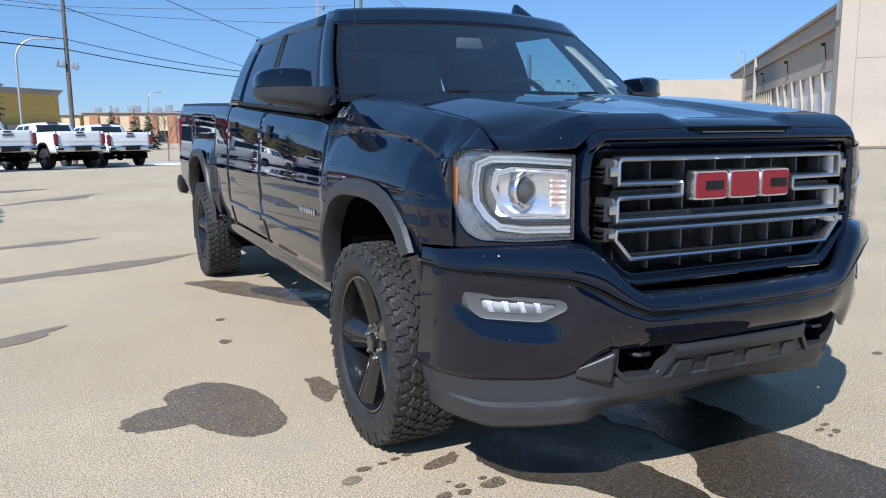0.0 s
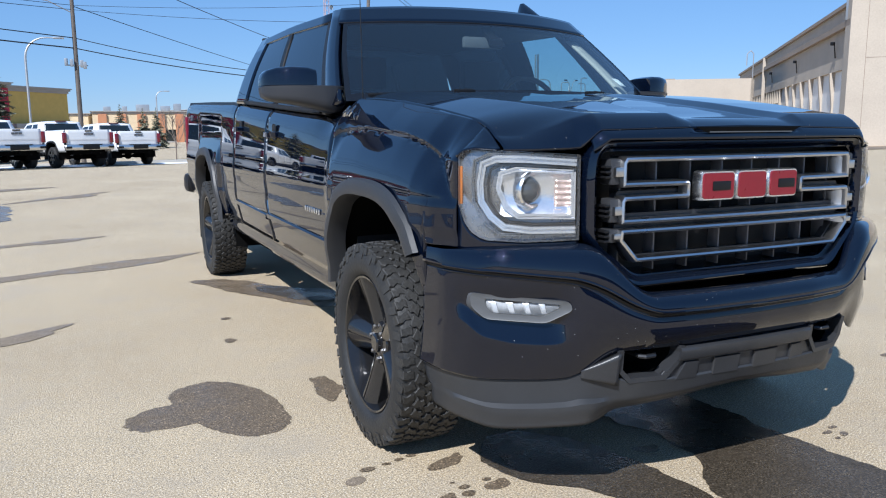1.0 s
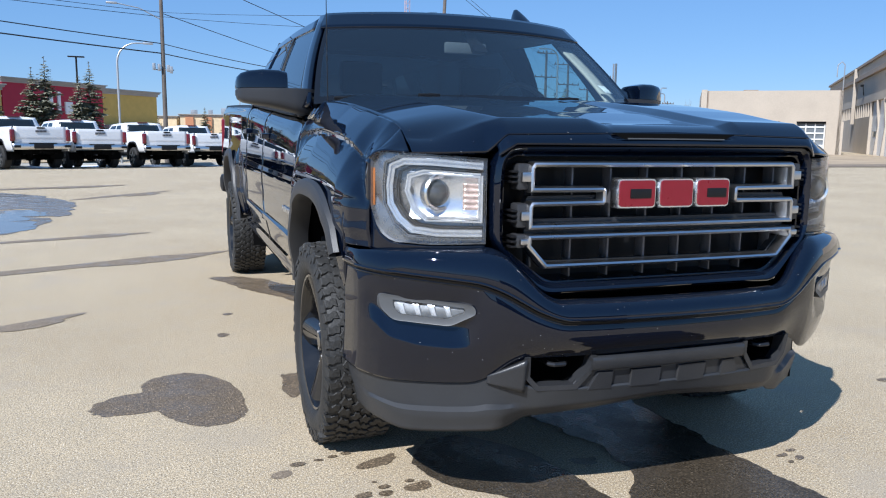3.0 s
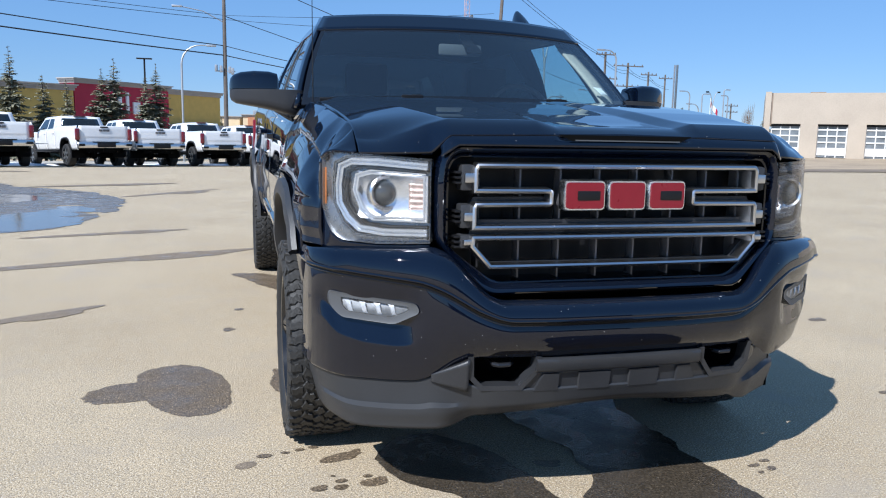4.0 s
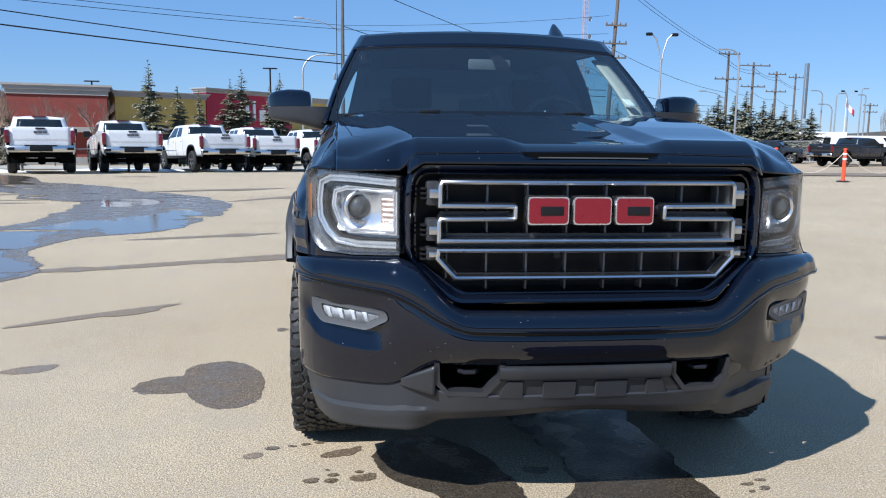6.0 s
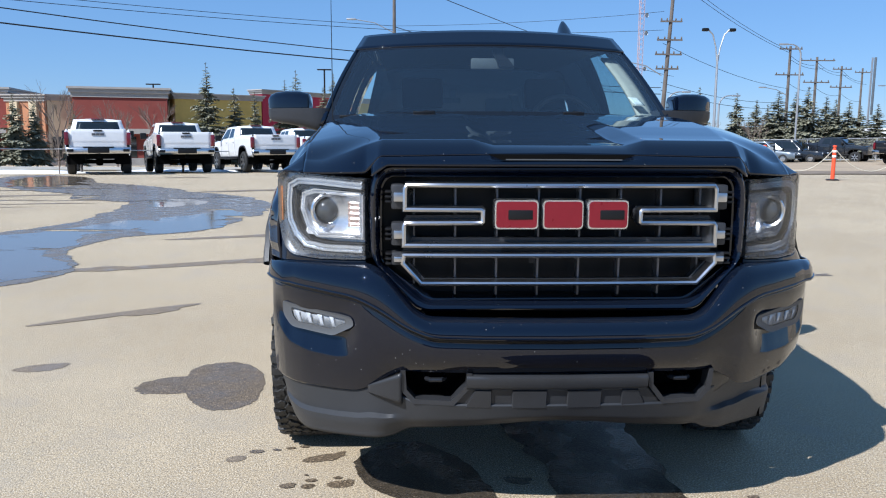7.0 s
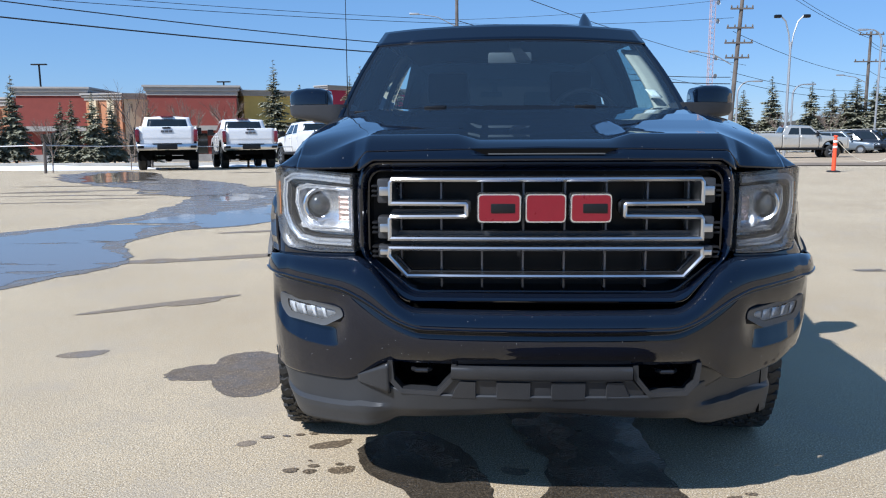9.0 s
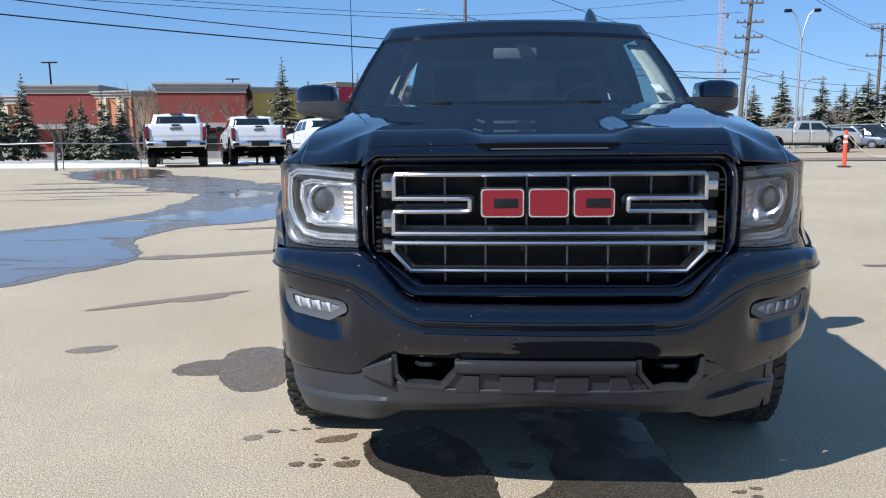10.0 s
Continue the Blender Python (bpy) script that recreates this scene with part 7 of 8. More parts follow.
def build_stores():
    store("low terracotta store front with pale trim", (-56.0, 77.5), (-48.4, 76.8), 4.9, STUCCO_ORG, piers=2)
    store("brick-red store front with a white cornice", (-46.9, 75.6), (-40.2, 76.9), 5.9, STUCCO_RED, lower=CORNICE)
    store("terracotta and cream store front", (-40.0, 76.3), (-36.0, 75.6), 5.2, STUCCO_ORG, piers=2, cornice=0.7, pier_w=0.4)
    store("beige side wall of a store", (-35.8, 75.8), (-33.2, 77.5), 5.2, STUCCO_CRM, cornice=0.6, depth=6)
    store("long dark red store front with a pale cornice", (-33.1, 75.2), (-24.7, 77.4), 5.95, STUCCO_RED, lower=CORNICE, cornice=1.0)
    store("ochre store front with a grey band", (-24.4, 79.0), (-16.5, 83.9), 5.6, STUCCO_YEL, cornice=0.6, lower=CORNICE)
    red = store("crimson store block with a large white sign", (-16.4, 84.0), (-8.2, 94.7), 6.3, SIGN_RED, cornice=0.5, depth=2.0)
    d = Vector((8.2, 10.7)).normalized()
    # the sign's letters stand as plain white bars
    for t, w, z0, z1 in ((4.2, 0.9, 2.9, 4.2), (5.6, 0.5, 2.9, 4.9), (6.8, 0.35, 2.9, 5.2), (7.8, 1.0, 2.9, 4.2), (9.4, 0.8, 2.9, 4.2)):
        bm = bmesh.new()
        p = d * t
        wall_box(bm, (p.x, p.y), (p.x + d.x * w, p.y + d.y * w), z0, z1, 0.1, 0.18)
        part("sign_bar", bm, SIGN_WHITE, red)
    store("ochre store end with a pale cornice", (-8.3, 94.8), (-2.5, 101.5), 6.0, STUCCO_YEL, cornice=0.6, lower=CORNICE)
    store("far pale terracotta store strip", (1.0, 148.0), (17.0, 146.5), 4.4, STUCCO_CRM, depth=20, cornice=0.5, piers=5, pier_mat=STUCCO_ORG)
    store("far grey and red store strip", (18.0, 150.0), (34.0, 156.0), 4.8, STUCCO_RED, depth=20, cornice=0.5)
    store("far cream store strip", (-12.0, 160.0), (0.5, 158.0), 4.2, STUCCO_CRM, depth=16, cornice=0.5)
    # rooftop units on the far strip
    for k, (x, y, z, sx, sz) in enumerate(((3.5, 150, 4.4, 1.2, 0.8), (6.5, 151, 4.4, 0.8, 0.9), (9.5, 150, 4.4, 2.2, 1.2), (13.5, 151, 4.4, 1.6, 1.0), (15.5, 150, 4.4, 1.2, 1.4))):
        bm = bmesh.new()
        cbox(bm, (x, y, z + sz / 2), (sx, 1.5, sz), 0.05)
        single("rooftop_unit", bm, GALV, "grey rooftop ventilation unit", "roof unit", group="rooftop units")


def build_beige():
    """The beige works building: a tall block with dock doors and a lower wing with glazed garage doors."""
    b = thing("works_building", "long beige precast building with dock doors and a lower garage wing", "building", at=(43.4, 32.5, 0))
    O = Vector((43.4, 32.5))
    far = Vector((93.0, 89.6)) - O
    d = far.normalized()
    n = Vector((d.y, -d.x))          # to the right, into the block
    ln = far.length
    H = 9.0

    def slab(p, q, z0, z1, t0, t1, name, material, label=""):
        """A slab along the long face from p to q metres, t0..t1 metres into the block."""
        bm = bmesh.new()
        c = [d * p + n * t0, d * q + n * t0, d * q + n * t1, d * p + n * t1]
        loft(bm, [[(v.x, v.y, z0) for v in c], [(v.x, v.y, z1) for v in c]], True, True)
        return part(name, bm, material, b, label)
    slab(0, ln, 5.0, H, 0.0, 30, "upper_wall", BEIGE, "beige precast upper wall")
    slab(0, ln, H, H + 0.25, -0.25, 30.2, "roof_edge", BEIGE_DK, "brown roof edge")
    slab(0, ln, 7.6, 8.0, -0.35, 0.0, "string_course", BEIGE_DK, "brown projecting course")
    slab(0, 32, -0.6, 5.0, 0.26, 30, "dock_wall", DOOR_WHITE, "white recessed dock wall")
    slab(32, ln, -0.6, 3.6, 0.0, 30, "lower_wall", BEIGE)
    slab(32, ln, 3.6, 5.0, 0.2, 30, "high_windows", DARK, "dark row of high windows")
    for i in range(20):
        slab(32 + 1.7 * i, 32.35 + 1.7 * i, 3.6, 5.0, 0.0, 0.3, "mullion", BEIGE)
    slab(-0.3, 1.2, -0.6, H + 0.25, -0.35, 36, "end_wall", BEIGE, "broad beige end wall")
    slab(-0.312, -0.3, 5.5, 5.53, 0.66, 36, "wall_joint", BEIGE_DK)
    slab(-0.312, -0.3, -0.6, H + 0.2, 0.63, 0.66, "wall_joint", BEIGE_DK)
    k = 0
    x = 2.2
    while x < 31:
        # tapered fin between dock doors
        bm = bmesh.new()
        prof = [(-0.10, 5.0), (-0.08, 4.5), (0.16, 2.6), (-0.05, -0.6), (0.26, -0.6), (0.26, 5.0)]
        lo = [(d * x + n * t, z) for t, z in prof]
        hi = [(d * (x + 0.40) + n * t, z) for t, z in prof]
        loft(bm, [[(v.x, v.y, z) for v, z in lo], [(v.x, v.y, z) for v, z in hi]], True, True)
        part("fin", bm, BEIGE, b, "")
        if k % 2 == 0:
            slab(x + 1.0, x + 3.4, 1.6, 2.1, 0.235, 0.26, "door_window", CAR_GLASS)
        x += 4.2
        k += 1
    for p in (5.0, 21.0, 37.0):
        bm = bmesh.new()
        v = d * p - n * 0.1
        w = d * p - n * 0.22
        tube(bm, [(v.x, v.y, 5.9), (w.x, w.y, 6.9), (w.x - n.x * 0.1, w.y - n.y * 0.1, 7.0)], 0.05, 6)
        cbox(bm, (w.x - n.x * 0.1, w.y - n.y * 0.1, 6.9), (0.24, 0.24, 0.24), 0.04)
        part("wall_lamp", bm, DARK, b, "dark gooseneck wall lamp")
    bm = bmesh.new()
    cbox(bm, (-n.x * 0.15 + d.x * 0.9, -n.y * 0.15 + d.y * 0.9, 8.7), (0.5, 0.4, 1.4), 0.05)
    part("wall_horn", bm, GALV, b)
    bm = bmesh.new()
    v = d * 54 - n * 0.4
    hoop = [(v.x, v.y, 6.0), (v.x, v.y, H + 1.5), (v.x - n.x * 0.35, v.y - n.y * 0.35, H + 1.9), (v.x - n.x * 0.8, v.y - n.y * 0.8, H + 1.5), (v.x - n.x * 0.8, v.y - n.y * 0.8, H)]
    tube(bm, hoop, 0.07, 8)
    part("roof_ladder", bm, GALV, b, "galvanised roof ladder hoop")
    slab(43.2, 43.6, 3.0, H + 0.1, -0.45, -0.1, "rain_pipe", BEIGE, "pale rain pipe")
    # lower wing
    L, R = Vector((50.0, 64.2)) - O, Vector((60.4, 56.3)) - O
    e = (R - L).normalized()
    m = Vector((-e.y, e.x))
    wl = (R - L).length
    top = 6.0

    def wing(p, q, z0, z1, t0, t1, name, material, label=""):
        bm = bmesh.new()
        c = [L + e * p + m * t0, L + e * q + m * t0, L + e * q + m * t1, L + e * p + m * t1]
        loft(bm, [[(v.x, v.y, z0) for v in c], [(v.x, v.y, z1) for v in c]], True, True)
        return part(name, bm, material, b, label)
    wing(0, wl, 3.0, top, 0.0, 16, "wing_upper", BEIGE, "beige wing parapet")
    wing(0.0, 0.55, -0.3, top + 0.1, -0.25, 0.6, "wing_corner_pier", BEIGE, "")
    wing(0.55, 0.70, 2.9, top, -0.05, 0.2, "wing_drain", BEIGE_DK)
    wing(wl - 0.3, wl, -0.3, top, 0.0, 16, "wing_side", BEIGE)
    wing(4.2, 5.6, top, top + 0.25, 3.0, 4.0, "roof_unit", BEIGE_DK)
    p = 0.70
    while p < wl - 3:
        wing(p, p + 2.65, 2.8, 3.0, 0.25, 0.6, "lintel", DARK)
        wing(p, p + 2.65, -0.2, 2.8, 0.45, 0.6, "garage_door", PALE_GLASS, "glazed sectional garage door with white rails")
        for i in range(5):
            z = 0.0 + 0.60 * i
            wing(p, p + 2.65, z, z + (0.62 if i == 0 else 0.14), 0.38, 0.44, "door_rail", DOOR_WHITE)
        for i in range(4):
            q = p + (2.65 - 0.1) * i / 3
            wing(q, q + 0.1, -0.2, 2.8, 0.36, 0.44, "door_stile", DOOR_WHITE)
        wing(p + 2.65, p + 4.2, -0.3, 3.0, 0.0, 0.6, "wall_pier", BEIGE)
        p += 4.2


def build_plants():
    SPRUCE = mat("spruce_needles", (0.25, 0.245, 0.17), 0.8, vary=0.45, grain=6, big=1.0)
    BARK = mat("spruce_bark", (0.09, 0.065, 0.05), 0.9, grain=12, bump=0.4)
    TWIG = mat("bare_twigs", (0.20, 0.155, 0.125), 0.9, vary=0.25)

    def spruce(h, w, seed, n=46):
        rnd = random.Random(seed)
        t = thing("spruce", "blue-green spruce tree by the road", "tree", group="spruces by the road")
        bm = bmesh.new()
        tube(bm, [(0, 0, -0.4), (0.02, 0, h * 0.5), (0, 0.02, h)], 0.16, 7, 0.015)
        part("trunk", bm, BARK, t)
        verts, faces = [], []

        def blade(p, dv, ln, wd, droop):
            side = dv.cross(Vector((0, 0, 1)))
            side = side.normalized() if side.length > 1e-3 else Vector((1, 0, 0))
            a = p
            b = p + dv * ln * 0.55 + Vector((0, 0, -droop * 0.25))
            c = p + dv * ln + Vector((0, 0, -droop))
            i = len(verts)
            verts.extend([a - side * wd * 0.2, a + side * wd * 0.2, b + side * wd, c, b - side * wd])
            faces.append((i, i + 1, i + 2, i + 3, i + 4))
        z = h * 0.10
        while z < h * 0.99:
            f = z / h
            reach = w * (1 - f) ** 0.85 * rnd.uniform(0.75, 1.12) + 0.06
            k = max(5, int(12 * (1 - f) + 5))
            for j in range(k):
                if rnd.random() < 0.12:
                    continue
                a = rnd.uniform(0, 6.283)
                r = reach * rnd.uniform(0.65, 1.08)
                up = 0.35 * f - 0.10 + rnd.uniform(-0.1, 0.1)
                dv = Vector((math.cos(a), math.sin(a), up)).normalized()
                base = Vector((0, 0, z + rnd.uniform(-0.08, 0.08)))
                blade(base, dv, r, 0.13 * r + 0.05, 0.12 * r)
                m = max(3, int(r * 7))
                for q in range(m):
                    s = (q + 0.6) / m
                    p = base + dv * r * s + Vector((0, 0, -0.12 * r * s * s))
                    for sg in (-1, 1):
                        b2 = a + sg * rnd.uniform(0.5, 1.0)
                        dd = Vector((math.cos(b2), math.sin(b2), rnd.uniform(-0.35, 0.25))).normalized()
                        l2 = r * 0.36 * (1.15 - s * 0.7) * rnd.uniform(0.7, 1.3) + 0.08
                        blade(p, dd, l2, l2 * 0.34, l2 * 0.25)
            z += h * 0.030 * rnd.uniform(0.7, 1.3)
        me = bpy.data.meshes.new("crown")
        me.from_pydata(verts, [], faces)
        me.materials.append(SPRUCE)
        o = new("crown", me)
        o.parent = t
        return t

    kinds = [spruce(9.4, 2.7, 11), spruce(7.0, 2.2, 12), spruce(6.4, 2.4, 13)]
    spots = [
        (-18.2, 67.4, 9.2, 0.85), (-16.4, 70.0, 7.3, 0.9), (-15.0, 72.3, 7.2, 0.7), (-12.5, 74.7, 8.4, 1.0), (-11.5, 75.2, 9.4, 0.95), (-9.2, 79.2, 8.1, 0.9), (-8.3, 80.3, 9.5, 0.9),
        (-39.2, 58.6, 6.4, 0.75), (-37.6, 59.4, 7.2, 0.75), (-34.9, 61.7, 5.2, 0.8), (-33.7, 61.2, 5.4, 0.75), (-31.9, 61.2, 5.9, 0.75), (-30.9, 62.5, 5.6, 0.7), (-28.2, 63.6, 4.8, 0.75),
        (23.7, 68.0, 5.6, 0.95), (26.0, 67.5, 6.7, 0.9), (29.25, 67.0, 6.1, 0.8), (30.75, 66.3, 5.4, 0.92), (31.65, 66.0, 5.0, 0.77), (32.45, 65.6, 6.1, 1.1), (33.75, 65.0, 6.0, 0.96), (34.55, 64.5, 6.4, 0.86), (35.85, 63.9, 5.5, 1.0), (36.45, 63.4, 5.2, 1.0), (37.35, 62.9, 5.0, 1.1), (38.15, 62.5, 4.6, 0.92), (39.25, 61.9, 4.7, 1.1),
        (65.9, 84.9, 5.1, 0.45), (3.5, 107.9, 6.0, 0.8), (6.4, 109.8, 5.5, 0.8), (8.1, 109.6, 5.5, 0.8), (-2.5, 112.0, 5.0, 0.9),
    ]
    base_h = (9.4, 7.0, 6.4)
    rnd = random.Random(2)
    for i, (x, y, h, fat) in enumerate(spots):
        src = kinds[min(range(3), key=lambda q: abs(base_h[q] - h) + 0.4 * ((q + i) % 2))]
        q = base_h[kinds.index(src)]
        o = copy_thing(src, pose(x, y, terrain(x, y), 0, 0, rnd.uniform(0, 360)))
        o.scale = (h / q * fat, h / q * fat, h / q)
    for t in kinds:
        for o in (*t.children_recursive, t):
            bpy.data.objects.remove(o)

    def bare(h, seed, spread=0.5, label="leafless young tree by the stores"):
        rnd = random.Random(seed)
        t = thing("bare_tree", label, "tree", group="leafless trees")
        bm = bmesh.new()
        tube(bm, [(0, 0, -0.3), (0.03, 0.02, h * 0.25), (0.0, 0.05, h * 0.42)], 0.022 * h * 0.55, 7, 0.012 * h * 0.55)
        part("trunk", bm, TWIG, t)
        bm = bmesh.new()

        def grow(p, dv, ln, r, depth):
            q = p + dv * ln
            mid = p.lerp(q, 0.5) + Vector((rnd.uniform(-1, 1), rnd.uniform(-1, 1), 0.3)) * ln * 0.06
            tube(bm, [p, mid, q], r, 4, r * 0.6)
            if depth:
                for _ in range(3 if depth > 1 else 4):
                    d2 = (dv + Vector((rnd.uniform(-1, 1), rnd.uniform(-1, 1), rnd.uniform(-0.2, 0.6))) * spread).normalized()
                    grow(p.lerp(q, rnd.uniform(0.55, 1.0)), d2, ln * rnd.uniform(0.55, 0.8), r * 0.6, depth - 1)
        for k in range(6):
            a = k * 1.05 + rnd.uniform(-0.3, 0.3)
            grow(Vector((0, 0.04, h * (0.22 + 0.03 * k))), Vector((math.cos(a) * 0.55, math.sin(a) * 0.55, 1)).normalized(), h * 0.27, 0.0062 * h, 3)
        part("crown", bm, TWIG, t)
        return t
    for i, (x, y, h) in enumerate([(-32.0, 69.0, 8.0), (-28.1, 72.5, 6.8), (-24.9, 75.0, 7.2), (4.6, 57.7, 4.2), (-46.5, 70.0, 6.0), (28.8, 62.0, 4.0), (25.0, 62.5, 4.0)]):
        t = bare(h, 30 + i)
        t.matrix_basis = pose(x, y, terrain(x, y))
    for i, (x, y, h) in enumerate([(-14.2, 22.6, 2.0), (-12.9, 25.6, 1.7)]):
        t = bare(h, 60 + i, 0.35, "small leafless sapling in the snow strip")
        t.matrix_basis = pose(x, y, terrain(x, y))
    for i, (x, y, h) in enumerate([(52.1, 70.2, 5.4), (52.8, 71.0, 5.7), (53.5, 71.7, 6.0), (52.4, 70.0, 6.1), (53.1, 70.7, 5.7), (53.8, 71.5, 6.3), (52.7, 69.8, 6.1)]):
        t = bare(h, 70 + i, 0.16, "tall narrow leafless poplar")
        t.matrix_basis = pose(x, y, terrain(x, y))
        t.scale = (0.17, 0.17, 1.0)


def build_poles():
    P = {"far_left": (-40.0, 31.0), "a": (-1.55, 60.1), "b": (19.4, 58.4), "c": (38.9, 77.2), "d": (45.4, 84.0), "e": (53.5, 93.2), "f": (65.2, 108.4)}

    def wood_pole(x, y, h, arms, label="weathered wooden utility pole", lean=0.0):
        t = thing("utility_pole", label, "utility pole", at=(x, y, terrain(x, y)), group="utility poles")
        bm = bmesh.new()
        tube(bm, [(0, 0, -0.5), (lean * 0.5, 0, h * 0.5), (lean, 0, h)], 0.19, 10, 0.12)
        part("pole", bm, WOOD, t)
        for z, w in arms:
            bm = bmesh.new()
            box(bm, (lean * z / h, -0.15, z), (w, 0.12, 0.12))
            for k in (-0.46, -0.2, 0.2, 0.46):
                lathe(bm, [(0.03, 0), (0.07, 0.05), (0.05, 0.16), (0.02, 0.2)], 8, Matrix.Translation((k * w + lean * z / h, -0.15, z + 0.06)) @ Matrix.Rotation(radians(-90), 4, "Y"))
            part("cross_arm", bm, WOOD, t)
        return t

    def arm(t, z, dx, dz, dy=0.0):
        bm = bmesh.new()
        tube(bm, [(0, 0, z), (dx * 0.5, dy * 0.5, z + dz * 0.75), (dx, dy, z + dz)], 0.04, 6)
        a = part("lamp_arm", bm, GALV, t)
        bm = bmesh.new()
        cbox(bm, (dx * 1.12, dy * 1.12, z + dz + 0.02), (0.75, 0.25, 0.14), 0.05)
        part("lamp_head", bm, GALV, t, "pale street-lamp head")
    t = wood_pole(*P["a"], 14.5, ((13.6, 2.2),))
    arm(t, 10.6, -3.0, 1.0)
    for x, z in ((-0.65, 7.2), (-0.30, 7.15), (0.35, 7.1), (0.55, 7.0)):
        bm = bmesh.new()
        cbox(bm, (x, -0.2, z), (0.22, 0.25, 0.5), 0.03)
        part("equipment_box", bm, GALV, t, "grey equipment box")
    bm = bmesh.new()
    box(bm, (0, -0.05, 7.0), (1.5, 0.08, 0.08))
    part("box_bracket", bm, GALV, t)
    t = wood_pole(*P["b"], 15.0, ((11.0, 1.7), (9.6, 2.0), (8.5, 2.1), (7.4, 1.8)), lean=0.75)
    arm(t, 6.9, -2.6, 1.0)
    t = wood_pole(*P["c"], 11.3, ((11.0, 2.4), (8.4, 3.0)))
    arm(t, 6.3, -2.4, 0.8)
    wood_pole(*P["d"], 10.8, ((10.4, 4.0), (8.0, 3.0)))
    wood_pole(*P["e"], 10.6, ((10.2, 2.4), (8.0, 2.8)))
    wood_pole(*P["f"], 11.6, ((11.0, 2.4),))
    wood_pole(80.0, 111.8, 7.6, ((7.2, 2.4), (6.2, 2.4)))
    wood_pole(P["far_left"][0], P["far_left"][1], 12.0, ((11.6, 2.4),))

    def gooseneck(x, y, h, reach, label="galvanised street lamp with a curved arm", rz=0):
        t = thing("street_lamp", label, "street lamp", at=(x, y, terrain(x, y)), rz=rz, group="street lamps")
        bm = bmesh.new()
        r = reach * 0.75
        path = [(0, 0, -0.3), (0, 0, h - r)] + [(r * (1 - math.cos(k * math.pi / 12)), 0, h - r + r * math.sin(k * math.pi / 12)) for k in range(1, 7)] + [(reach, 0, h)]
        tube(bm, path, 0.09, 8, 0.045)
        part("pole", bm, GALV, t)
        bm = bmesh.new()
        cbox(bm, (reach + 0.3, 0, h), (0.75, 0.28, 0.14), 0.05)
        part("lamp_head", bm, GALV, t)
        return t
    gooseneck(-4.9, 63.5, 9.4, 2.0)
    gooseneck(32.1, 61.6, 9.6, 1.2, rz=180)
    gooseneck(22.5, 66.0, 6.2, 1.4)
    gooseneck(27.2, 66.0, 5.8, 1.2)
    gooseneck(58.2, 90.3, 8.0, 0.9, rz=180)
    gooseneck(59.2, 89.6, 6.3, 1.2, rz=180)
    gooseneck(62.3, 93.6, 7.9, 0.5)
    gooseneck(67.5, 96.1, 8.7, 0.3)
    gooseneck(65.1, 91.7, 7.6, 0.4, rz=180)
    gooseneck(9.0, 118.0, 8.0, 1.2)

    def twin(x, y, h, label="tall galvanised lamp standard with two heads"):
        t = thing("lamp_standard", label, "street lamp", at=(x, y, terrain(x, y)), group="lamp standards")
        bm = bmesh.new()
        tube(bm, [(0, 0, -0.3), (0, 0, h - 1.7)], 0.11, 8, 0.08)
        part("pole", bm, GALV, t)
        for s in (-1, 1):
            bm = bmesh.new()
            tube(bm, [(0, 0, h - 2.4), (s * 0.15, 0, h - 1.2), (s * 0.40, 0, h - 0.35), (s * 0.75, 0, h)], 0.05, 6)
            part("arm", bm, GALV, t)
            bm = bmesh.new()
            cbox(bm, (s * 0.95, 0, h - 0.02), (0.45, 0.3, 0.22), 0.08)
            part("lamp_head", bm, DARK, t)
    twin(21.0, 51.4, 9.3)
    twin(67.4, 98.6, 8.5)
    for x, y, h in ((-47.8, 82.0, 10.4), (-31.6, 95.0, 9.2), (-10.6, 93.5, 11.0)):
        t = thing("lot_lamp", "dark square-headed lot lamp", "street lamp", at=(x, y, terrain(x, y)), group="lot lamps")
        bm = bmesh.new()
        tube(bm, [(0, 0, -0.3), (0, 0, h)], 0.10, 8)
        part("pole", bm, DARK, t)
        bm = bmesh.new()
        cbox(bm, (0, 0, h), (1.7, 0.4, 0.15), 0.04)
        part("lamp_head", bm, DARK, t)
    # lattice mast far off
    t = thing("radio_mast", "red and white lattice radio mast far off", "mast", at=(53.2, 178.0, -2))
    MAST = mat("faded_mast_paint", (0.42, 0.33, 0.36), 0.7, vary=0.3)
    bm = bmesh.new()
    for a in range(3):
        q = Vector((math.cos(a * 2.094), math.sin(a * 2.094), 0)) * 0.7
        tube(bm, [q, q + Vector((0, 0, 46))], 0.09, 5)
        q2 = Vector((math.cos((a + 1) * 2.094), math.sin((a + 1) * 2.094), 0)) * 0.7
        for k in range(40):
            tube(bm, [q + Vector((0, 0, k * 1.15)), q2 + Vector((0, 0, k * 1.15 + 1.1))], 0.045, 4)
    part("lattice", bm, MAST, t)
    for z in (19.0, 15.0, 27.0, 31.0):
        bm = bmesh.new()
        lathe(bm, [(0.001, 0.0), (0.5, 0.1), (0.55, 0.3)], 12, Matrix.Translation((0.9, -0.6, z)) @ Matrix.Rotation(radians(-60), 4, "Z"))
        part("dish", bm, GALV, t)
    # pylon sign and flag
    t = thing("pylon_sign", "tall narrow grey pylon sign", "sign", at=(51.2, 82.7, -0.4))
    bm = bmesh.new()
    box(bm, (-0.19, 0, 5.2), (0.15, 0.15, 10.8))
    part("mast", bm, GALV, t)
    bm = bmesh.new()
    cbox(bm, (0.16, 0, 7.5), (0.22, 0.2, 6.3), 0.04)
    part("panel", bm, mat("dark_sign_panel", (0.12, 0.14, 0.16), 0.4), t)
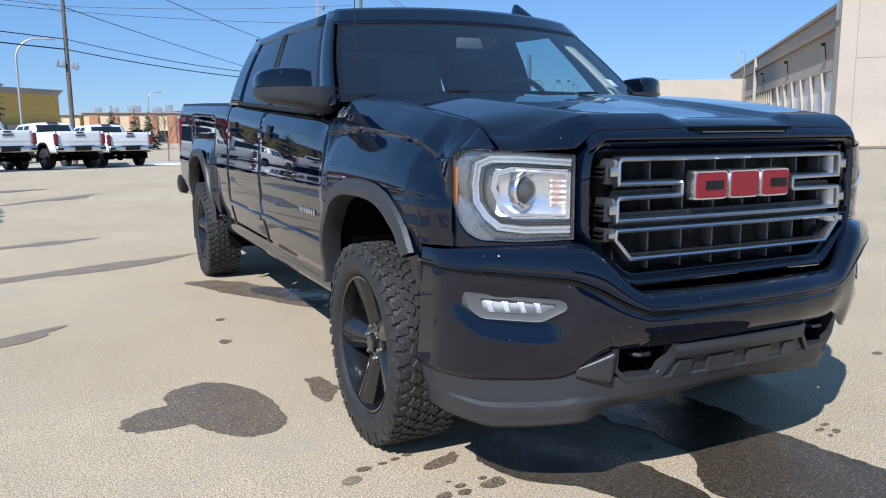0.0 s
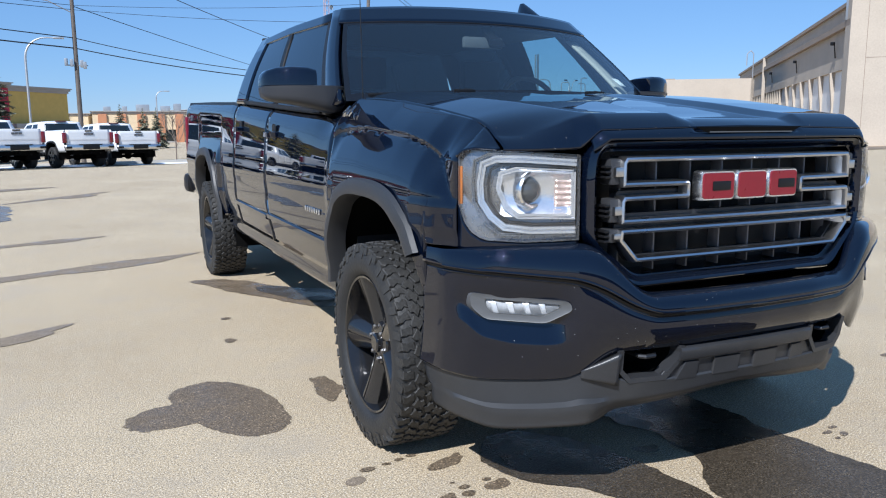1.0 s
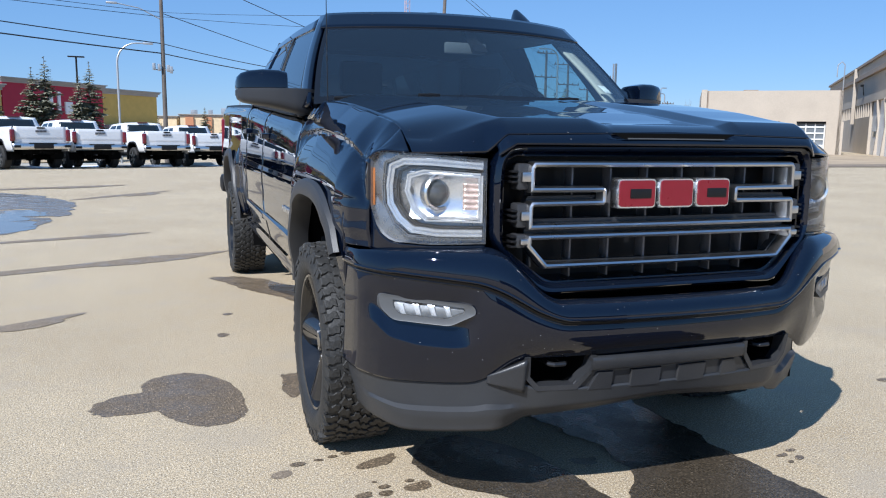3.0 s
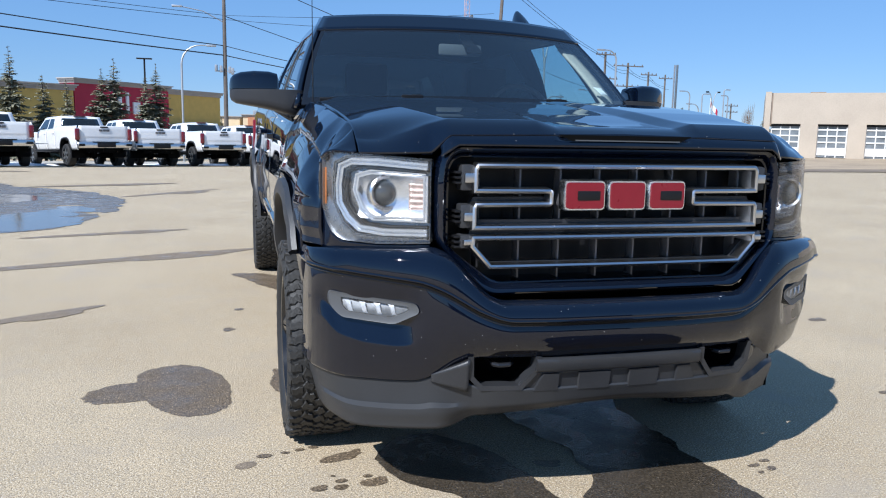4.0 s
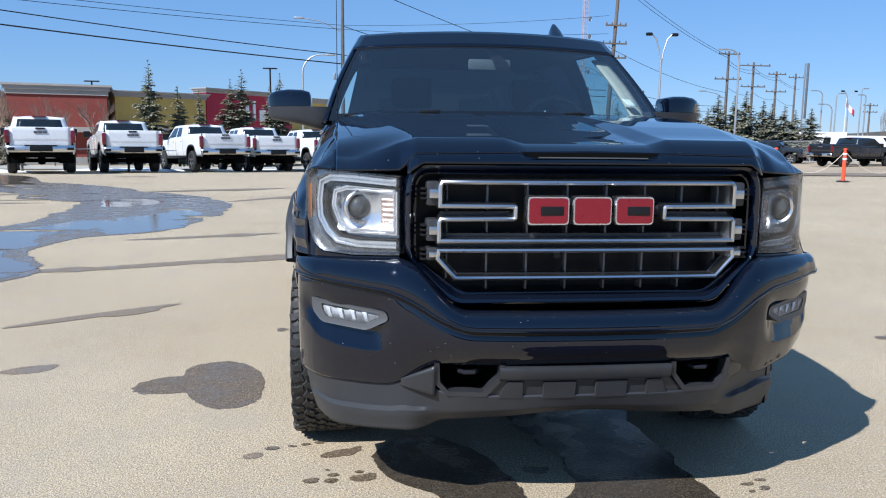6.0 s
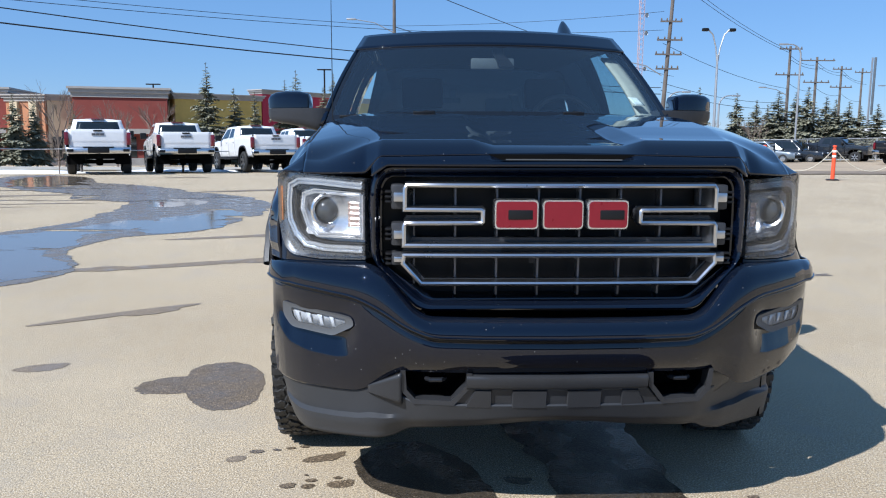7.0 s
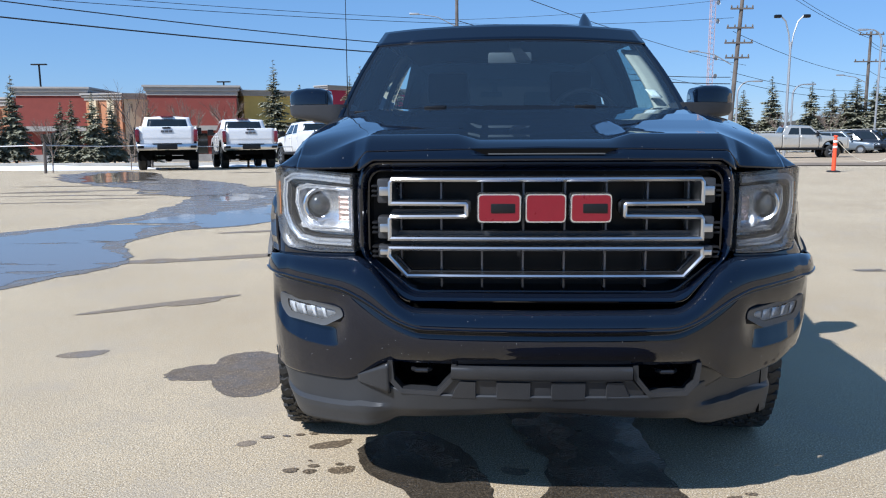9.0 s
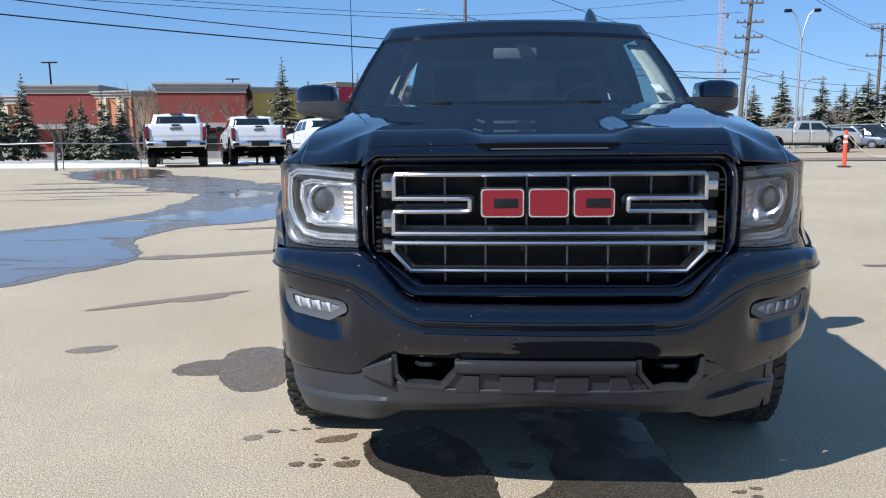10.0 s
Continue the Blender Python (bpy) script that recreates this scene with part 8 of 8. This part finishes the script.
    t = thing("flagpole", "white pole with a red and white flag", "flag", at=(70.5, 103.7, -0.2))
    bm = bmesh.new()
    tube(bm, [(0, 0, -0.5), (0, 0, 7.9)], 0.06, 8, 0.03)
    part("pole", bm, SIGN_WHITE, t)
    for k, (u0, u1, m) in enumerate(((0.0, 0.25, SIGN_RED), (0.25, 0.75, SIGN_WHITE), (0.75, 1.0, SIGN_RED))):
        bm = bmesh.new()
        grid(bm, lambda u, v: Vector((0.05 + 1.2 * (u0 + (u1 - u0) * u), 0.2 * math.sin(5 * (u0 + (u1 - u0) * u)), 7.6 - 0.9 * v - 1.6 * (u0 + (u1 - u0) * u))), 4, 4)
        solid(part("flag_panel", bm, m, t), 0.01)

    # overhead cables
    def wire(a, b, sag, r=0.03, name="overhead_cable"):
        a, b = Vector(a), Vector(b)
        bm = bmesh.new()
        tube(bm, [a.lerp(b, k / 20) - Vector((0, 0, sag * 4 * (k / 20) * (1 - k / 20))) for k in range(21)], r, 5)
        single(name, bm, CABLE, "black overhead cable sagging between poles", "cable", group="overhead cables")
    ax, ay = P["a"]
    bx, by = P["b"]
    fx, fy = P["far_left"]
    for za, zb, zl, r, s, sb in ((6.95, 4.7, 8.6, 0.045, 0.35, 0.45), (7.66, 5.2, 9.7, 0.035, 0.45, 0.60), (9.6, 9.6, 9.0, 0.020, 0.4, 0.24), (9.9, 11.0, 9.4, 0.018, 0.4, 0.24)):
        wire((fx, fy, zl), (ax, ay, za), s, r)
        wire((ax, ay, za), (bx, by, zb), sb, r * 0.8)
    wire((ax, ay, 13.5), (49.0, 142.0, 12.6), 0.8, 0.035)
    wire((ax, ay, 9.85), (46.0, 140.0, 8.0), 0.5, 0.03)
    cx, cy = P["c"]
    for zb, zc in ((14.3, 10.2), (13.9, 10.0), (8.6, 6.4), (5.6, 5.0), (5.0, 4.4)):
        wire((bx, by, zb), (cx, cy, zc), 0.5, 0.02)
    prev = (cx, cy)
    for q in ("d", "e", "f"):
        for off, zz in ((0.0, 9.8), (0.8, 9.4), (0.0, 7.0)):
            wire((prev[0], prev[1], zz), (P[q][0] + off, P[q][1], zz - 0.3), 0.4, 0.02)
        prev = P[q]


def build_barriers():
    posts = [(10.7, 21.4), (12.95, 21.4), (15.3, 21.3), (17.9, 21.3), (27.6, 35.0), (31.0, 39.0)]
    first = None
    for x, y in posts:
        if first is None:
            first = thing("delineator_post", "orange plastic delineator post with a white band on a black base", "traffic post", at=(x, y, 0), group="delineator posts")
            bm = bmesh.new()
            lathe(bm, [(0.001, 0.0), (0.20, 0.0), (0.21, 0.02), (0.17, 0.045), (0.001, 0.05)], 8, Matrix.Rotation(radians(-90), 4, "Y"))
            part("base", bm, RUBBER, first, "black rubber base")
            bm = bmesh.new()
            lathe(bm, [(0.001, 0.04), (0.062, 0.04), (0.056, 0.98), (0.040, 1.0), (0.038, 1.04), (0.06, 1.06), (0.06, 1.10), (0.001, 1.11)], 16, Matrix.Rotation(radians(-90), 4, "Y"))
            part("post", bm, ORANGE, first)
            for z in (0.72, 0.88):
                bm = bmesh.new()
                lathe(bm, [(0.0605, z), (0.0600, z + 0.07)], 16, Matrix.Rotation(radians(-90), 4, "Y"))
                solid(part("band", bm, SIGN_WHITE, first, "white reflective band"), 0.003, None, 1.0)
        else:
            copy_thing(first, pose(x, y, terrain(x, y)))
    for (ax, ay), (bx, by) in zip(posts, posts[1:]):
        a, b = Vector((ax, ay, terrain(ax, ay) + 1.02)), Vector((bx, by, terrain(bx, by) + 1.02))
        bm = bmesh.new()
        tube(bm, [a.lerp(b, k / 14) - Vector((0, 0, 2.9 * (k / 14) * (1 - k / 14))) for k in range(15)], 0.011, 5)
        single("rope", bm, ROPE, "pale rope slung between delineator posts", "rope", group="barrier ropes")
    # chain-link fence by the far lot
    f = thing("mesh_fence", "grey chain-link fence behind the parked cars", "fence", at=(0, 0, 0))
    MESH = glass_mat("chain_link", (0.62, 0.63, 0.64), 0.2)
    run = [(19.0, 66.5), (24.0, 65.2), (28.5, 63.4), (33.0, 61.2), (37.5, 58.8), (41.5, 56.6)]
    for (ax, ay), (bx, by) in zip(run, run[1:]):
        za, zb = terrain(ax, ay), terrain(bx, by)
        for k in range(2):
            x, y = ax + (bx - ax) * k / 2, ay + (by - ay) * k / 2
            bm = bmesh.new()
            tube(bm, [(x, y, terrain(x, y)), (x, y, terrain(x, y) + 1.85)], 0.035, 6)
            part("fence_post", bm, GALV, f)
        bm = bmesh.new()
        for q in (0.1, 1.82):
            tube(bm, [(ax, ay, za + q), (bx, by, zb + q)], 0.025, 5)
        part("fence_rail", bm, GALV, f)
        bm = bmesh.new()
        n = 40
        for k in range(n):
            for sg in (0, 1):
                t0, t1 = (k / n, min(1, (k + 9) / n)) if sg else (min(1, (k + 9) / n), k / n)
                p0 = Vector((ax + (bx - ax) * t0, ay + (by - ay) * t0, za + (zb - za) * t0 + 0.1))
                p1 = Vector((ax + (bx - ax) * t1, ay + (by - ay) * t1, za + (zb - za) * t1 + 1.8))
                tube(bm, [p0, p1], 0.006, 3)
        part("mesh", bm, GALV, f)
    # low cable fence on the snow strip
    f = thing("cable_fence", "low weathered post and cable fence in old snow", "fence")
    run = [(-22.0, 24.5), (-18.0, 23.2), (-14.1, 22.0), (-12.6, 26.8), (-9.8, 30.0), (-7.6, 31.5)]
    for i, (x, y) in enumerate(run):
        bm = bmesh.new()
        tube(bm, [(x, y, terrain(x, y) - 0.1), (x + 0.03, y, terrain(x, y) + 0.98)], 0.05, 8)
        part("fence_post", bm, WOOD, f)
        if i < len(run) - 1:
            q = run[i + 1]
            bm = bmesh.new()
            tube(bm, [(x, y, terrain(x, y) + 0.9), ((x + q[0]) / 2, (y + q[1]) / 2, (terrain(x, y) + terrain(*q)) / 2 + 0.86), (q[0], q[1], terrain(*q) + 0.9)], 0.02, 5)
            part("cable", bm, GALV, f)


def build_road():
    ASPHALT = mat("road_asphalt", (0.075, 0.073, 0.07), 0.9, grain=30, bump=0.2, vary=0.2)
    GRASS = mat("dormant_grass", (0.23, 0.19, 0.11), 0.95, grain=9, bump=0.6, vary=0.3)
    GRAVEL = mat("brown_gravel", (0.20, 0.155, 0.11), 0.95, grain=14, bump=0.6, vary=0.35)

    def ribbon(name, label, material, y_at, w, z, x0=-90, x1=80, category="", kind="structure"):
        bm = bmesh.new()
        def fn(u, v):
            x = x0 + (x1 - x0) * u
            y = y_at(x) + w * (v - 0.5) + 0.5 * noise.noise((x * 0.2, v * 3, 0))
            return Vector((x, y, terrain(x, y) + z))
        grid(bm, fn, 60, 8)
        return single(name, bm, material, label, category or name, kind=kind)
    centre = lambda x: 48 + 0.30 * x + 0.0012 * x * x
    ribbon("grass_verge", "dormant tan grass verge", GRASS, lambda x: centre(x) - 7.0, 5.0, 0.03, x1=12)
    ribbon("road", "grey asphalt road past the lot", ASPHALT, centre, 10.0, 0.02, x1=12)
    ribbon("far_verge", "dormant tan grass verge", GRASS, lambda x: centre(x) + 11, 12.0, 0.03, x1=12)
    DIRT = mat("brown_packed_dirt", (0.37, 0.285, 0.19), 0.95, grain=9, bump=0.5, vary=0.3, big=0.35)
    ribbon("gravel_strip", "brown churned gravel strip", GRAVEL, lambda x: 29 - 0.05 * (x - 10), 4.5, 0.03, x0=9, x1=60)
    ribbon("dirt_yard", "light brown packed dirt yard before the fence", DIRT, lambda x: 46 - 0.05 * (x - 10), 30.0, 0.015, x0=9, x1=60)
    for k, (x0, y0, x1, y1) in enumerate(((-34, 33.0, 1.0, 41.0), (1.0, 41.0, 12.0, 43.5))):
        bm = bmesh.new()
        d = Vector((x1 - x0, y1 - y0)).normalized()
        n = 24
        pts = [(x0 + (x1 - x0) * i / n, y0 + (y1 - y0) * i / n) for i in range(n + 1)]
        sweep(bm, [(x, y, terrain(x, y)) for x, y in pts], [(-0.12, -0.1), (0.12, -0.1), (0.10, 0.17), (-0.10, 0.17)], up=(0, 0, 1))
        single("kerb", bm, CONCRETE, "pale concrete kerb along the lot edge", "kerb", kind="structure")
    # plain long hall, unseen, added behind the camera to shape the truck's reflections
    HALL = mat("dark_hall_cladding", (0.10, 0.095, 0.09), 0.6, grain=4, vary=0.2, big=0.3)
    GLASS_DK = mat("dark_hall_glass", (0.01, 0.012, 0.014), 0.1)
    hall = thing("sales_hall", "added unseen long dark hall with wide windows, made for reflections", "building", at=(0, -74, 0))
    bm = bmesh.new()
    box(bm, (6, -8, 2.9), (64, 16, 5.8))
    part("wall", bm, HALL, hall)
    bm = bmesh.new()
    box(bm, (6, -8, 6.0), (65, 17, 0.5))
    part("roof_edge", bm, BEIGE_DK, hall)
    for k in range(9):
        bm = bmesh.new()
        cbox(bm, (-22 + 7 * k, 0.05, 1.9), (5.4, 0.12, 2.8), 0.02)
        part("window", bm, GLASS_DK, hall)
    # far low horizon of trees and roofs all round
    FAR = mat("far_woods", (0.075, 0.075, 0.07), 0.95, vary=0.3, grain=0.3, big=0.05)
    bm = bmesh.new()
    n = 240
    top = []
    for i in range(n):
        a = 2 * math.pi * i / n
        h = 5.5 + 3.0 * noise.noise((math.cos(a) * 9, math.sin(a) * 9, 1)) + 1.6 * noise.noise((math.cos(a) * 40, math.sin(a) * 40, 3))
        top.append((420 * math.cos(a), 420 * math.sin(a), h))
    loft(bm, [[(x, y, -4) for x, y, _ in top], top, [(x * 1.04, y * 1.04, h * 0.6) for x, y, h in top], [(x * 1.05, y * 1.05, -4) for x, y, _ in top]])
    single("distant_woods", bm, FAR, "low hazy line of distant trees and roofs", "backdrop", kind="structure")


build_stores()
build_beige()
build_road()
build_plants()
build_poles()
build_barriers()
